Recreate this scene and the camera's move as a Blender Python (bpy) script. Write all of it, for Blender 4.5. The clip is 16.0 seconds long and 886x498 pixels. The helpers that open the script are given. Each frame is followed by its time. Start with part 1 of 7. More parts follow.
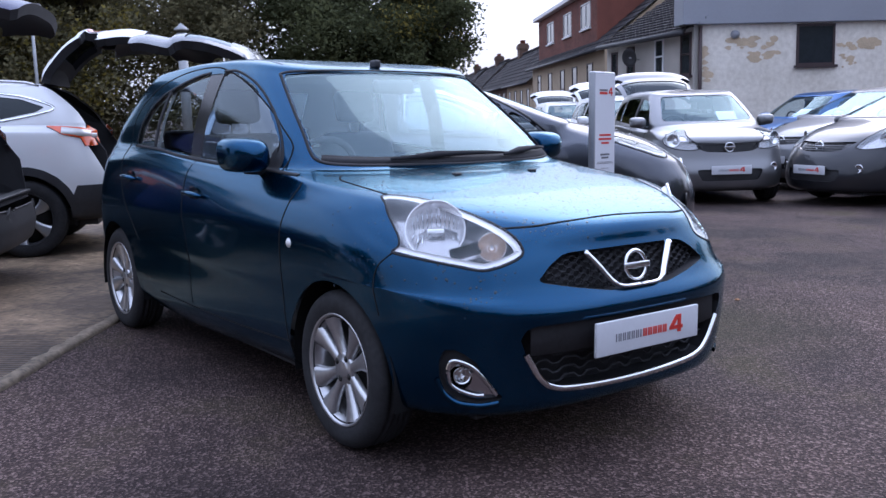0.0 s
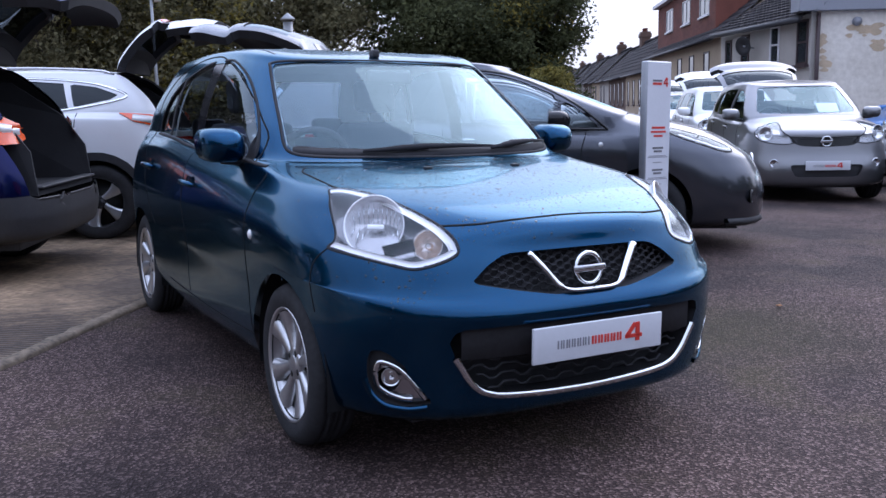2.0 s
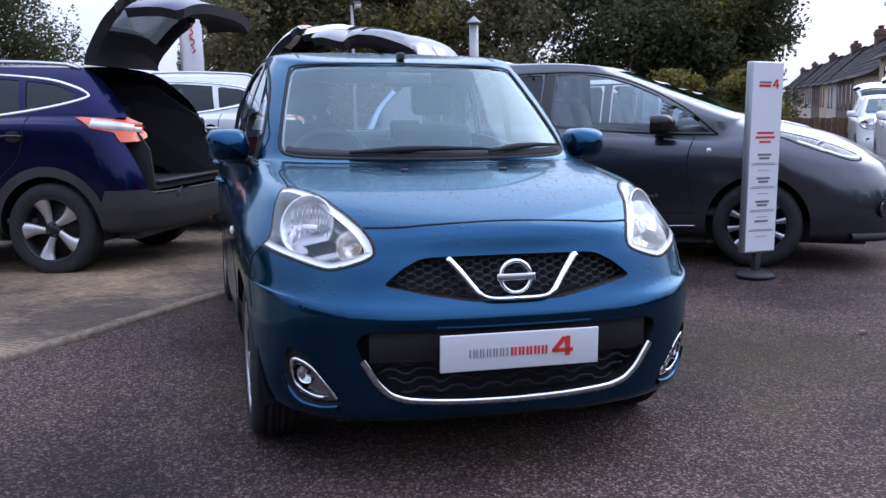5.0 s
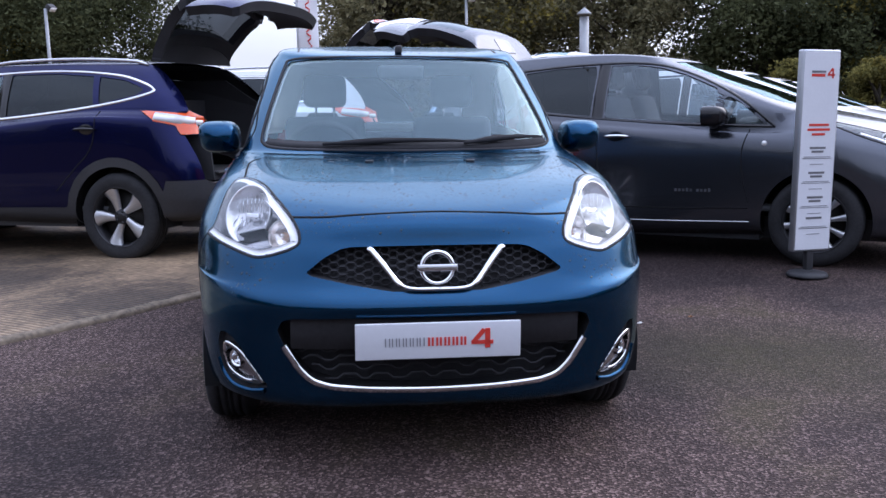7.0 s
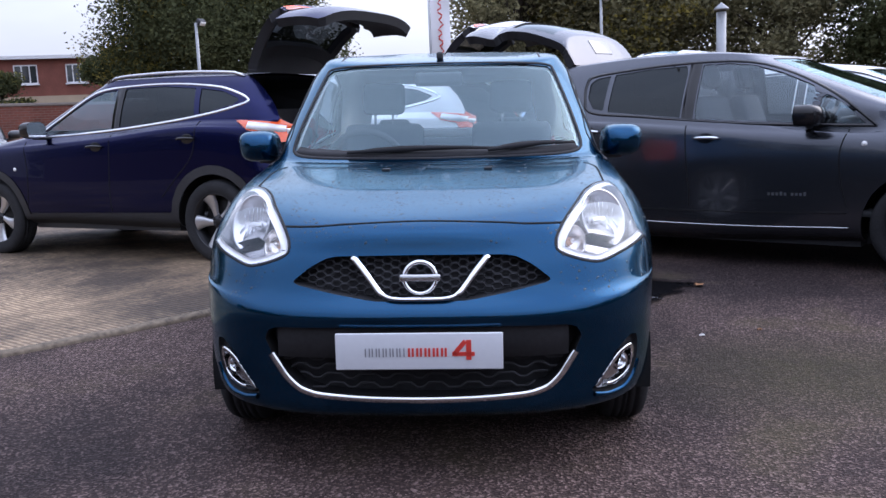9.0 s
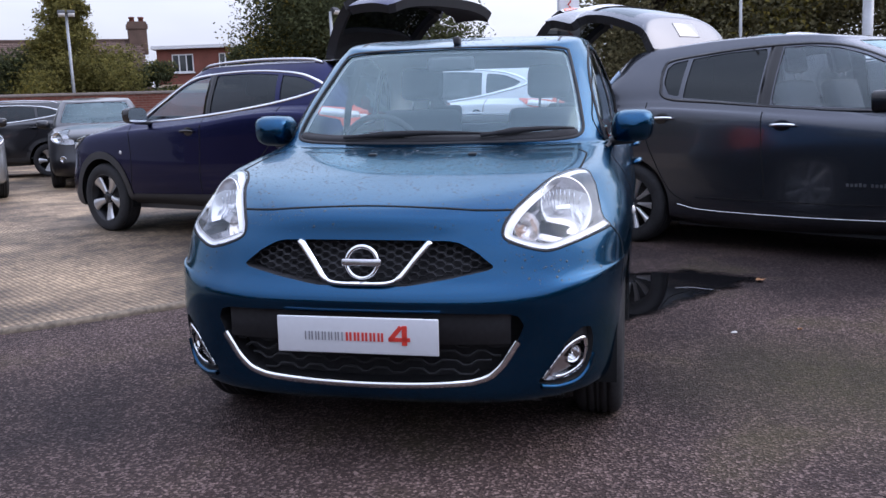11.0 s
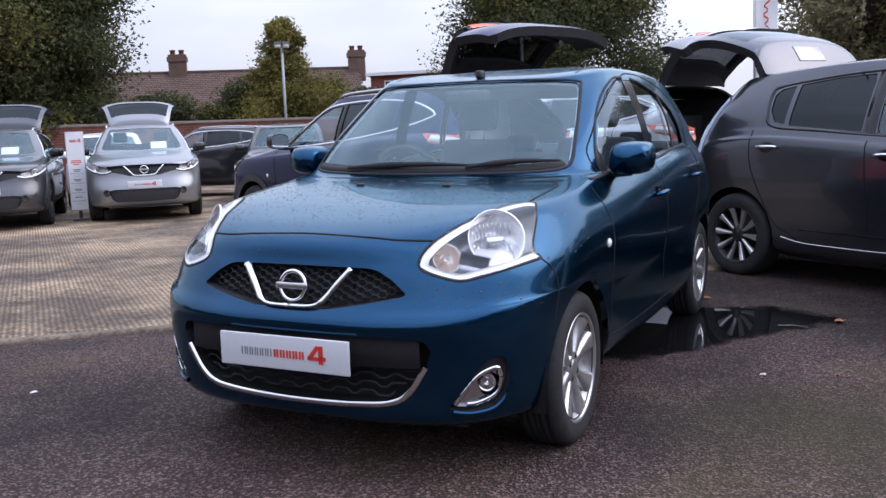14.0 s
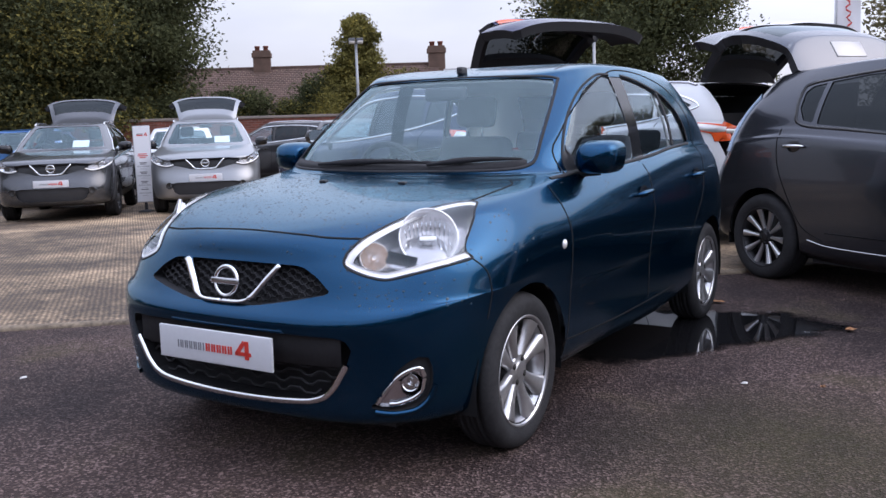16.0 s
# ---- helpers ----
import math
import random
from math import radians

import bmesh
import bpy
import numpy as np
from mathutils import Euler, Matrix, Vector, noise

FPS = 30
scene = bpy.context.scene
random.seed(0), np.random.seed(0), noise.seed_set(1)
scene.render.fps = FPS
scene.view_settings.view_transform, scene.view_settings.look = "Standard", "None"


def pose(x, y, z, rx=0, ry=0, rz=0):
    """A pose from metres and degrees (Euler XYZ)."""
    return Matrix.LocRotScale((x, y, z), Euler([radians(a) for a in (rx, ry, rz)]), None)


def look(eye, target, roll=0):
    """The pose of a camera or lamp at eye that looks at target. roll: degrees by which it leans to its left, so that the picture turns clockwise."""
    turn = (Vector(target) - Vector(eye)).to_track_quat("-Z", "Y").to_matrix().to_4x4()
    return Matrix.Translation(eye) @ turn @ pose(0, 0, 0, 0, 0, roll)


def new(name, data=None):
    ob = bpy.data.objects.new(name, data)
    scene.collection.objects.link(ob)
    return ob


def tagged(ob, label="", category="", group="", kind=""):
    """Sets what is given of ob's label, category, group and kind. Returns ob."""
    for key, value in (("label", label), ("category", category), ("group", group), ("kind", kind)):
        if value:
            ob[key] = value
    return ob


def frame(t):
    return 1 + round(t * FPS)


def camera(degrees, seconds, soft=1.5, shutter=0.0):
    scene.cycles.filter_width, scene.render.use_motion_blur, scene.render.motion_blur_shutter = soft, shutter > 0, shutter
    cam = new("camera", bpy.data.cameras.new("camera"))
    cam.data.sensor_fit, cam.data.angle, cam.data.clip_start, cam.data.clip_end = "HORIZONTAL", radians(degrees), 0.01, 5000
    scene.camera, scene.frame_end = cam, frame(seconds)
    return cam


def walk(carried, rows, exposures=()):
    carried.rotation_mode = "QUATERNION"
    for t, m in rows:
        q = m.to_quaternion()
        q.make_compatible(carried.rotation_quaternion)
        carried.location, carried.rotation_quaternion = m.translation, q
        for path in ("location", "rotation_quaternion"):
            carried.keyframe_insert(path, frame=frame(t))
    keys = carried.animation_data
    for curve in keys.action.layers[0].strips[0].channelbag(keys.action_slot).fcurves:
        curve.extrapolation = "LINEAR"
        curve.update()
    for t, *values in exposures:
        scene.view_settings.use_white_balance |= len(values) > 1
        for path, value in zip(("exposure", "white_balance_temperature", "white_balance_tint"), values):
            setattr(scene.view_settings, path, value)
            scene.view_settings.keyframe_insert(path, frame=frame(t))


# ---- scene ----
from mathutils.bvhtree import BVHTree
cam = camera(51.8, 16.0)
PATH = [
    (0, (-2.362, -2.826, 1.208), (-1.197, -1.228, 0.91), -1.7),
    (0.5, (-2.215, -2.934, 1.208), (-1.114, -1.294, 0.891), -1.0),
    (1, (-2.092, -2.961, 1.201), (-1.045, -1.289, 0.874), -0.5),
    (1.5, (-1.916, -2.993, 1.208), (-0.935, -1.282, 0.877), -1.2),
    (2, (-1.796, -3.052, 1.203), (-0.858, -1.313, 0.888), -1.3),
    (2.5, (-1.625, -3.193, 1.2), (-0.779, -1.408, 0.889), -1.2),
    (3, (-1.484, -3.283, 1.198), (-0.704, -1.466, 0.896), -1.4),
    (3.5, (-1.326, -3.305, 1.187), (-0.617, -1.458, 0.897), -1.4),
    (4, (-1.187, -3.313, 1.186), (-0.551, -1.441, 0.882), -0.7),
    (4.2, (-1.138, -3.321, 1.186), (-0.529, -1.44, 0.886), -0.7),
    (6.5, (-0.453, -3.494, 1.176), (-0.159, -1.54, 0.864), -1.4),
    (7, (-0.279, -3.526, 1.167), (-0.065, -1.562, 0.858), -1.3),
    (7.5, (-0.134, -3.573, 1.177), (-0.023, -1.602, 0.855), -2.0),
    (8, (-0.022, -3.572, 1.167), (0.017, -1.596, 0.861), -2.5),
    (8.5, (0.128, -3.515, 1.158), (0.083, -1.539, 0.853), -2.4),
    (9, (0.248, -3.505, 1.17), (0.133, -1.53, 0.876), -2.4),
    (9.2, (0.286, -3.483, 1.185), (0.144, -1.511, 0.882), -1.8),
    (11.3, (0.997, -3.401, 1.135), (0.503, -1.486, 0.832), -2.7),
    (11.5, (1.074, -3.401, 1.136), (0.541, -1.495, 0.848), -2.7),
    (12, (1.261, -3.417, 1.144), (0.659, -1.531, 0.86), -2.4),
    (12.5, (1.385, -3.386, 1.137), (0.716, -1.521, 0.866), -2.7),
    (13, (1.537, -3.332, 1.134), (0.818, -1.484, 0.876), -2.6),
    (13.5, (1.654, -3.27, 1.14), (0.854, -1.455, 0.885), -3.0),
    (14, (1.834, -3.218, 1.141), (0.951, -1.44, 0.899), -2.4),
    (14.5, (1.963, -3.172, 1.136), (1.015, -1.427, 0.899), -2.3),
    (15, (2.082, -3.113, 1.125), (1.101, -1.386, 0.895), -2.4),
    (15.5, (2.204, -2.999, 1.125), (1.192, -1.289, 0.896), -2.5),
    (16, (2.275, -2.938, 1.128), (1.229, -1.252, 0.884), -2.0),
]
walk(cam, [(t, look(eye, target, roll)) for t, eye, target, roll in PATH], [(0, 0.2, 5640, 17), (4, 0.3, 5740, 17), (9, 0.38, 5980, 17), (13, 0.36, 6180, 16), (15.3, 0.36, 6280, 16), (16, 0.30, 6300, 16)])

# ---- light ----
SUN_AZ, SUN_EL = 64.0, 36.0
world = bpy.data.worlds.new("overcast_sky")
scene.world = world
world.use_nodes = True
wt = world.node_tree
wt.nodes.clear()
w_out = wt.nodes.new("ShaderNodeOutputWorld")
w_bg = wt.nodes.new("ShaderNodeBackground")
w_sky = wt.nodes.new("ShaderNodeTexSky")
w_sky.sky_type = "NISHITA"
w_sky.sun_disc = False
w_sky.sun_elevation, w_sky.sun_rotation = radians(SUN_EL), radians(SUN_AZ)
w_sky.air_density, w_sky.dust_density = 1.0, 4.0
w_co = wt.nodes.new("ShaderNodeTexCoord")
w_map = wt.nodes.new("ShaderNodeMapping")
w_map.inputs["Scale"].default_value = (1.0, 1.0, 3.0)
w_no = wt.nodes.new("ShaderNodeTexNoise")
w_no.inputs["Scale"].default_value, w_no.inputs["Detail"].default_value = 1.7, 5.0
w_ramp = wt.nodes.new("ShaderNodeValToRGB")
w_ramp.color_ramp.elements[0].position, w_ramp.color_ramp.elements[0].color = 0.32, (5.9, 6.2, 6.95, 1)
w_ramp.color_ramp.elements[1].position, w_ramp.color_ramp.elements[1].color = 0.68, (9.3, 9.5, 9.9, 1)
w_mix = wt.nodes.new("ShaderNodeMixRGB")
w_mix.inputs["Fac"].default_value = 0.78
wt.links.new(w_co.outputs["Generated"], w_map.inputs["Vector"])
wt.links.new(w_map.outputs["Vector"], w_no.inputs["Vector"])
wt.links.new(w_no.outputs["Fac"], w_ramp.inputs["Fac"])
wt.links.new(w_sky.outputs["Color"], w_mix.inputs["Color1"])
wt.links.new(w_ramp.outputs["Color"], w_mix.inputs["Color2"])
w_sep = wt.nodes.new("ShaderNodeSeparateXYZ")
w_grad = wt.nodes.new("ShaderNodeMapRange")
w_grad.inputs["From Min"].default_value, w_grad.inputs["From Max"].default_value = 0.0, 1.0
w_grad.inputs["To Min"].default_value, w_grad.inputs["To Max"].default_value = 0.0, 1.0
w_tone = wt.nodes.new("ShaderNodeValToRGB")
w_tone.color_ramp.elements[0].color, w_tone.color_ramp.elements[1].color = (0.66, 0.66, 0.675, 1), (1.78, 1.88, 2.10, 1)
wt.links.new(w_grad.outputs["Result"], w_tone.inputs["Fac"])
w_mul = wt.nodes.new("ShaderNodeMixRGB")
w_mul.blend_type = "MULTIPLY"
w_mul.inputs["Fac"].default_value = 1.0
wt.links.new(w_co.outputs["Generated"], w_sep.inputs["Vector"])
wt.links.new(w_sep.outputs["Z"], w_grad.inputs["Value"])
wt.links.new(w_mix.outputs["Color"], w_mul.inputs["Color1"])
wt.links.new(w_tone.outputs["Color"], w_mul.inputs["Color2"])
w_dot = wt.nodes.new("ShaderNodeVectorMath")
w_dot.operation = "DOT_PRODUCT"
w_dot.inputs[1].default_value = (math.sin(radians(SUN_AZ)), math.cos(radians(SUN_AZ)), 0.0)
w_side = wt.nodes.new("ShaderNodeMapRange")
w_side.inputs["From Min"].default_value, w_side.inputs["From Max"].default_value = -1.0, 1.0
w_side.inputs["To Min"].default_value, w_side.inputs["To Max"].default_value = 0.74, 1.28
w_glow = wt.nodes.new("ShaderNodeVectorMath")
w_glow.operation = "SCALE"
wt.links.new(w_co.outputs["Generated"], w_dot.inputs[0])
wt.links.new(w_dot.outputs["Value"], w_side.inputs["Value"])
wt.links.new(w_mul.outputs["Color"], w_glow.inputs[0])
wt.links.new(w_side.outputs["Result"], w_glow.inputs["Scale"])
wt.links.new(w_glow.outputs["Vector"], w_bg.inputs["Color"])
wt.links.new(w_bg.outputs["Background"], w_out.inputs["Surface"])
w_bg.inputs["Strength"].default_value = 0.131
sun = new("sun", bpy.data.lights.new("sun", "SUN"))
sun.data.energy, sun.data.angle, sun.data.color = 0.55, radians(48), (1.0, 0.96, 0.9)
sun.matrix_world = look((0, 0, 0), (-math.sin(radians(SUN_AZ)) * math.cos(radians(SUN_EL)), -math.cos(radians(SUN_AZ)) * math.cos(radians(SUN_EL)), -math.sin(radians(SUN_EL))))


# ---- materials ----
def link(t, a, b):
    t.links.new(a, b)


def material(name, color, rough=0.5, metal=0.0, coat=0.0, vary=0.12, scale=6.0, fine=60.0, bump=0.0, bump_scale=90.0, second=None, rand=0.0, spec=0.5, island=0.0):
    """A surface with two scales of variation: broad patches and fine grain."""
    m = bpy.data.materials.new(name)
    m.use_nodes = True
    t = m.node_tree
    b = t.nodes["Principled BSDF"]
    b.inputs["Roughness"].default_value, b.inputs["Metallic"].default_value = rough, metal
    b.inputs["Coat Weight"].default_value, b.inputs["Coat Roughness"].default_value = coat, 0.03
    b.inputs["Specular IOR Level"].default_value = spec
    co = t.nodes.new("ShaderNodeTexCoord")
    n1, n2 = t.nodes.new("ShaderNodeTexNoise"), t.nodes.new("ShaderNodeTexNoise")
    n1.inputs["Scale"].default_value, n1.inputs["Detail"].default_value = scale, 6.0
    n2.inputs["Scale"].default_value, n2.inputs["Detail"].default_value = fine, 3.0
    link(t, co.outputs["Object"], n1.inputs["Vector"])
    link(t, co.outputs["Object"], n2.inputs["Vector"])
    add = t.nodes.new("ShaderNodeMath")
    add.operation = "ADD"
    link(t, n1.outputs["Fac"], add.inputs[0])
    link(t, n2.outputs["Fac"], add.inputs[1])
    value = add.outputs[0]
    for on, node, out in ((rand, "ShaderNodeObjectInfo", "Random"), (island, "ShaderNodeNewGeometry", "Random Per Island")):
        if on:
            info = t.nodes.new(node)
            mul = t.nodes.new("ShaderNodeMath")
            mul.operation = "MULTIPLY_ADD"
            mul.inputs[1].default_value = on
            link(t, info.outputs[out], mul.inputs[0])
            link(t, value, mul.inputs[2])
            value = mul.outputs[0]
    ramp = t.nodes.new("ShaderNodeValToRGB")
    e = ramp.color_ramp.elements
    e[0].position, e[1].position = 0.35, 0.68
    half = t.nodes.new("ShaderNodeMath")
    half.operation = "MULTIPLY"
    half.inputs[1].default_value = 0.5 if not (rand or island) else 0.5 / (1 + 0.5 * (rand + island))
    link(t, value, half.inputs[0])
    link(t, half.outputs[0], ramp.inputs["Fac"])
    lo = [c * (1 - vary) for c in color]
    hi = second or [min(1, c * (1 + vary)) for c in color]
    e[0].color, e[1].color = (*lo, 1), (*hi, 1)
    link(t, ramp.outputs["Color"], b.inputs["Base Color"])
    if bump:
        n3 = t.nodes.new("ShaderNodeTexNoise")
        n3.inputs["Scale"].default_value, n3.inputs["Detail"].default_value = bump_scale, 4.0
        link(t, co.outputs["Object"], n3.inputs["Vector"])
        bp = t.nodes.new("ShaderNodeBump")
        bp.inputs["Strength"].default_value, bp.inputs["Distance"].default_value = bump, 0.01
        link(t, n3.outputs["Fac"], bp.inputs["Height"])
        link(t, bp.outputs["Normal"], b.inputs["Normal"])
    return m


def paint(name, color, metal=0.55, rough=0.3, coat=0.7):
    m = material(name, color, rough, metal, coat, 0.06, 2.0, 900.0)
    return m


def glass(name, tint=(0.8, 0.85, 0.86), gloss=0.02, ior=1.52, sheen=(0.86, 0.95, 1.0)):
    """Thin glazing: clear, with gloss that grows towards grazing angles on both sides."""
    m = bpy.data.materials.new(name)
    m.use_nodes = True
    t = m.node_tree
    t.nodes.remove(t.nodes["Principled BSDF"])
    out = t.nodes["Material Output"]
    tr, gl, mx, lw = (t.nodes.new("ShaderNode" + k) for k in ("BsdfTransparent", "BsdfGlossy", "MixShader", "LayerWeight"))
    tr.inputs["Color"].default_value = (*tint, 1)
    gl.inputs["Roughness"].default_value = gloss
    gl.inputs["Color"].default_value = (*sheen, 1)
    lw.inputs["Blend"].default_value = 0.5
    f0 = ((ior - 1) / (ior + 1)) ** 2
    pw, ma = t.nodes.new("ShaderNodeMath"), t.nodes.new("ShaderNodeMath")
    pw.operation, ma.operation = "POWER", "MULTIPLY_ADD"
    pw.inputs[1].default_value, ma.inputs[1].default_value, ma.inputs[2].default_value = 5.0, 1 - f0, f0
    link(t, lw.outputs["Facing"], pw.inputs[0])
    link(t, pw.outputs[0], ma.inputs[0])
    link(t, ma.outputs[0], mx.inputs["Fac"])
    link(t, tr.outputs["BSDF"], mx.inputs[1])
    link(t, gl.outputs["BSDF"], mx.inputs[2])
    link(t, mx.outputs["Shader"], out.inputs["Surface"])
    return m


M_HERO = paint("teal_blue_metallic_paint", (0.003, 0.047, 0.111), 0.94, 0.21, 0.42)
M_HERO.node_tree.nodes["Principled BSDF"].inputs["Specular Tint"].default_value = (0.72, 0.93, 1.0, 1)
M_HERO.node_tree.nodes["Principled BSDF"].inputs["Coat Roughness"].default_value = 0.035
M_NAVY = paint("deep_blue_metallic_paint", (0.003, 0.005, 0.05), 0.85, 0.26, 0.3)
M_GREY = paint("dark_grey_metallic_paint", (0.076, 0.082, 0.097), 0.84, 0.22, 0.5)
M_WHITE = paint("white_paint", (0.76, 0.77, 0.78), 0.0, 0.35, 0.5)
M_SILVER = paint("silver_metallic_paint", (0.21, 0.212, 0.22), 0.85, 0.36)
M_BRIGHTSILVER = paint("bright_silver_paint", (0.25, 0.26, 0.275), 0.7, 0.3, 0.6)
M_MIDGREY = paint("mid_grey_metallic_paint", (0.085, 0.089, 0.098), 0.75, 0.26)
M_CHARCOAL = paint("charcoal_paint", (0.03, 0.031, 0.036), 0.5, 0.28)
M_BLACK = paint("black_metallic_paint", (0.012, 0.012, 0.016), 0.3, 0.3)
M_BLUE2 = paint("bright_blue_paint", (0.02, 0.12, 0.34), 0.4, 0.32)
M_PLASTIC = material("black_plastic", (0.026, 0.026, 0.029), 0.55, vary=0.2, bump=0.08, bump_scale=600)
M_GLOSSBLACK = material("gloss_black_plastic", (0.01, 0.01, 0.012), 0.15, vary=0.1)
M_TRIM = material("grey_interior_plastic", (0.10, 0.105, 0.115), 0.65, vary=0.2, bump=0.1, bump_scale=500)
M_CLOTH = material("dark_seat_cloth", (0.055, 0.062, 0.075), 0.9, vary=0.25, fine=300, bump=0.25, bump_scale=700)
M_LINER = material("pale_headlining", (0.62, 0.64, 0.63), 0.9, vary=0.06)
M_BOOT = material("black_boot_carpet", (0.026, 0.026, 0.029), 0.95, vary=0.2, fine=200)
M_DARK = material("matt_black_gap", (0.012, 0.012, 0.013), 0.9, spec=0.2)
M_RUBBER = material("tyre_rubber", (0.026, 0.026, 0.028), 0.75, vary=0.3, spec=0.25, scale=12, bump=0.12, bump_scale=200)
M_ALLOY = material("silver_alloy", (0.55, 0.55, 0.56), 0.28, 0.85, vary=0.08)
M_DARKALLOY = material("dark_alloy", (0.03, 0.03, 0.033), 0.35, 0.5, vary=0.1)
M_BRAKE = material("brake_iron", (0.035, 0.033, 0.032), 0.6, 0.5, vary=0.25)
M_CHROME = material("chrome", (0.82, 0.83, 0.84), 0.08, 1.0, vary=0.03)
M_SATIN = material("satin_chrome", (0.6, 0.6, 0.62), 0.22, 1.0, vary=0.04)
M_REFLECT = material("lamp_reflector", (0.93, 0.93, 0.94), 0.2, 0.6, vary=0.05, bump=0.25, bump_scale=55)
M_LAMPBODY = material("grey_lamp_housing", (0.46, 0.46, 0.47), 0.22, 0.75, vary=0.1)
M_AMBER = material("amber_bulb", (0.66, 0.45, 0.32), 0.25, 0.1, vary=0.05)
M_AMBERBOWL = material("amber_tinted_reflector", (0.88, 0.84, 0.80), 0.16, 0.8, vary=0.05, bump=0.25, bump_scale=55)
M_RED = material("red_lamp_plastic", (0.55, 0.03, 0.015), 0.12, 0.0, 0.6, vary=0.08)
M_ORANGE = material("orange_red_lamp_plastic", (0.75, 0.10, 0.02), 0.12, 0.0, 0.6, vary=0.08)
M_CLEARWHITE = material("white_lamp_plastic", (0.82, 0.81, 0.8), 0.12, 0.1, 0.6, vary=0.08)
M_STRIP = material("bright_lamp_strip", (0.97, 0.97, 0.97), 0.25, 0.0, vary=0.02)
M_ICELAMP = material("pale_blue_lamp_plastic", (0.42, 0.55, 0.72), 0.12, 0.1, 0.6, vary=0.08)
M_GLASS = glass("clear_glass", (0.90, 0.98, 1.0), 0.01, 1.94, (0.72, 0.94, 1.0))
M_TINT = glass("tinted_glass", (0.90, 0.95, 0.97), 0.01, 1.95, (0.80, 0.93, 1.0))
M_PRIVACY = glass("privacy_glass", (0.06, 0.065, 0.07))
M_LENS = glass("lamp_lens", (0.96, 0.96, 0.97))
M_PLATE = material("white_plate", (0.62, 0.63, 0.66), 0.35, vary=0.03)
M_INK_RED = material("red_print", (0.62, 0.045, 0.03), 0.45, vary=0.04)
M_INK_GREY = material("grey_print", (0.16, 0.16, 0.17), 0.45, vary=0.04)
M_INK_PALE = material("pale_grey_print", (0.22, 0.22, 0.24), 0.45, vary=0.04)
M_PAPER = material("paper_notice", (0.75, 0.78, 0.8), 0.8, vary=0.03)
M_MESH = material("matt_black_mesh", (0.03, 0.03, 0.033), 0.75, vary=0.2, spec=0.25)
M_WATER = material("rain_drops", (0.012, 0.03, 0.05), 0.05, vary=0.02, spec=0.5)

# ---- mesh helpers ----
def mesh_of(name, verts, faces, smooth=True):
    me = bpy.data.meshes.new(name)
    me.from_pydata([tuple(map(float, v)) for v in verts], [], [tuple(int(i) for i in f) for f in faces])
    if smooth:
        me.polygons.foreach_set("use_smooth", [True] * len(me.polygons))
    me.update()
    return me


def part_data(name, me, mat, parent, label="", m=None):
    ob = new(name, me)
    if not me.materials:
        me.materials.append(mat)
    ob.parent = parent
    if m is not None:
        ob.matrix_basis = m
    return tagged(ob, label=label)


def part(name, bm, mat, parent, label="", m=None, smooth=True):
    me = bpy.data.meshes.new(name)
    bm.to_mesh(me)
    bm.free()
    if smooth:
        me.polygons.foreach_set("use_smooth", [True] * len(me.polygons))
    return part_data(name, me, mat, parent, label, m)


def thing(name, m, label, category, group="", kind=""):
    ob = new(name)
    ob.empty_display_size = 0.1
    ob.matrix_basis = m
    return tagged(ob, label, category, group, kind)


def box(bm, x0, x1, y0, y1, z0, z1, bevel=0.0, seg=2, m=None):
    r = bmesh.ops.create_cube(bm, size=1.0)
    vs = r["verts"]
    mat = Matrix.Translation(((x0 + x1) / 2, (y0 + y1) / 2, (z0 + z1) / 2)) @ Matrix.Diagonal((x1 - x0, y1 - y0, z1 - z0, 1))
    bmesh.ops.transform(bm, matrix=mat if m is None else m @ mat, verts=vs)
    if bevel > 0:
        es = list({e for v in vs for e in v.link_edges})
        bmesh.ops.bevel(bm, geom=es, offset=bevel, segments=seg, profile=0.6, affect="EDGES")
    return bm


def box_bm(*a, **k):
    return box(bmesh.new(), *a, **k)


def lathe(profile, n=32, axis="x"):
    """A turned body: profile of (radius, along) about an axis."""
    vs, fs = [], []
    for i in range(n):
        c, s = math.cos(2 * math.pi * i / n), math.sin(2 * math.pi * i / n)
        for r, a in profile:
            vs.append((a, r * c, r * s) if axis == "x" else ((r * c, a, r * s) if axis == "y" else (r * c, r * s, a)))
    k = len(profile)
    for i in range(n):
        j = (i + 1) % n
        for q in range(k - 1):
            fs.append((i * k + q, j * k + q, j * k + q + 1, i * k + q + 1))
    return vs, fs


def tube(points, radius, n=8, flat=1.0, cap=True):
    """A round bar along points; flat squeezes it in height."""
    pts = [Vector(p) for p in points]
    vs, fs = [], []
    for i, p in enumerate(pts):
        d = (pts[min(i + 1, len(pts) - 1)] - pts[max(i - 1, 0)]).normalized()
        u = d.cross(Vector((0, 0, 1)))
        if u.length < 1e-3:
            u = d.cross(Vector((0, 1, 0)))
        u.normalize()
        v = u.cross(d)
        r = radius[i] if isinstance(radius, (list, tuple)) else radius
        for q in range(n):
            a = 2 * math.pi * q / n
            vs.append(p + u * (r * math.cos(a)) + v * (r * flat * math.sin(a)))
    for i in range(len(pts) - 1):
        for q in range(n):
            fs.append((i * n + q, i * n + (q + 1) % n, (i + 1) * n + (q + 1) % n, (i + 1) * n + q))
    if cap:
        fs.append(tuple(range(n))[::-1])
        fs.append(tuple((len(pts) - 1) * n + q for q in range(n)))
    return vs, fs


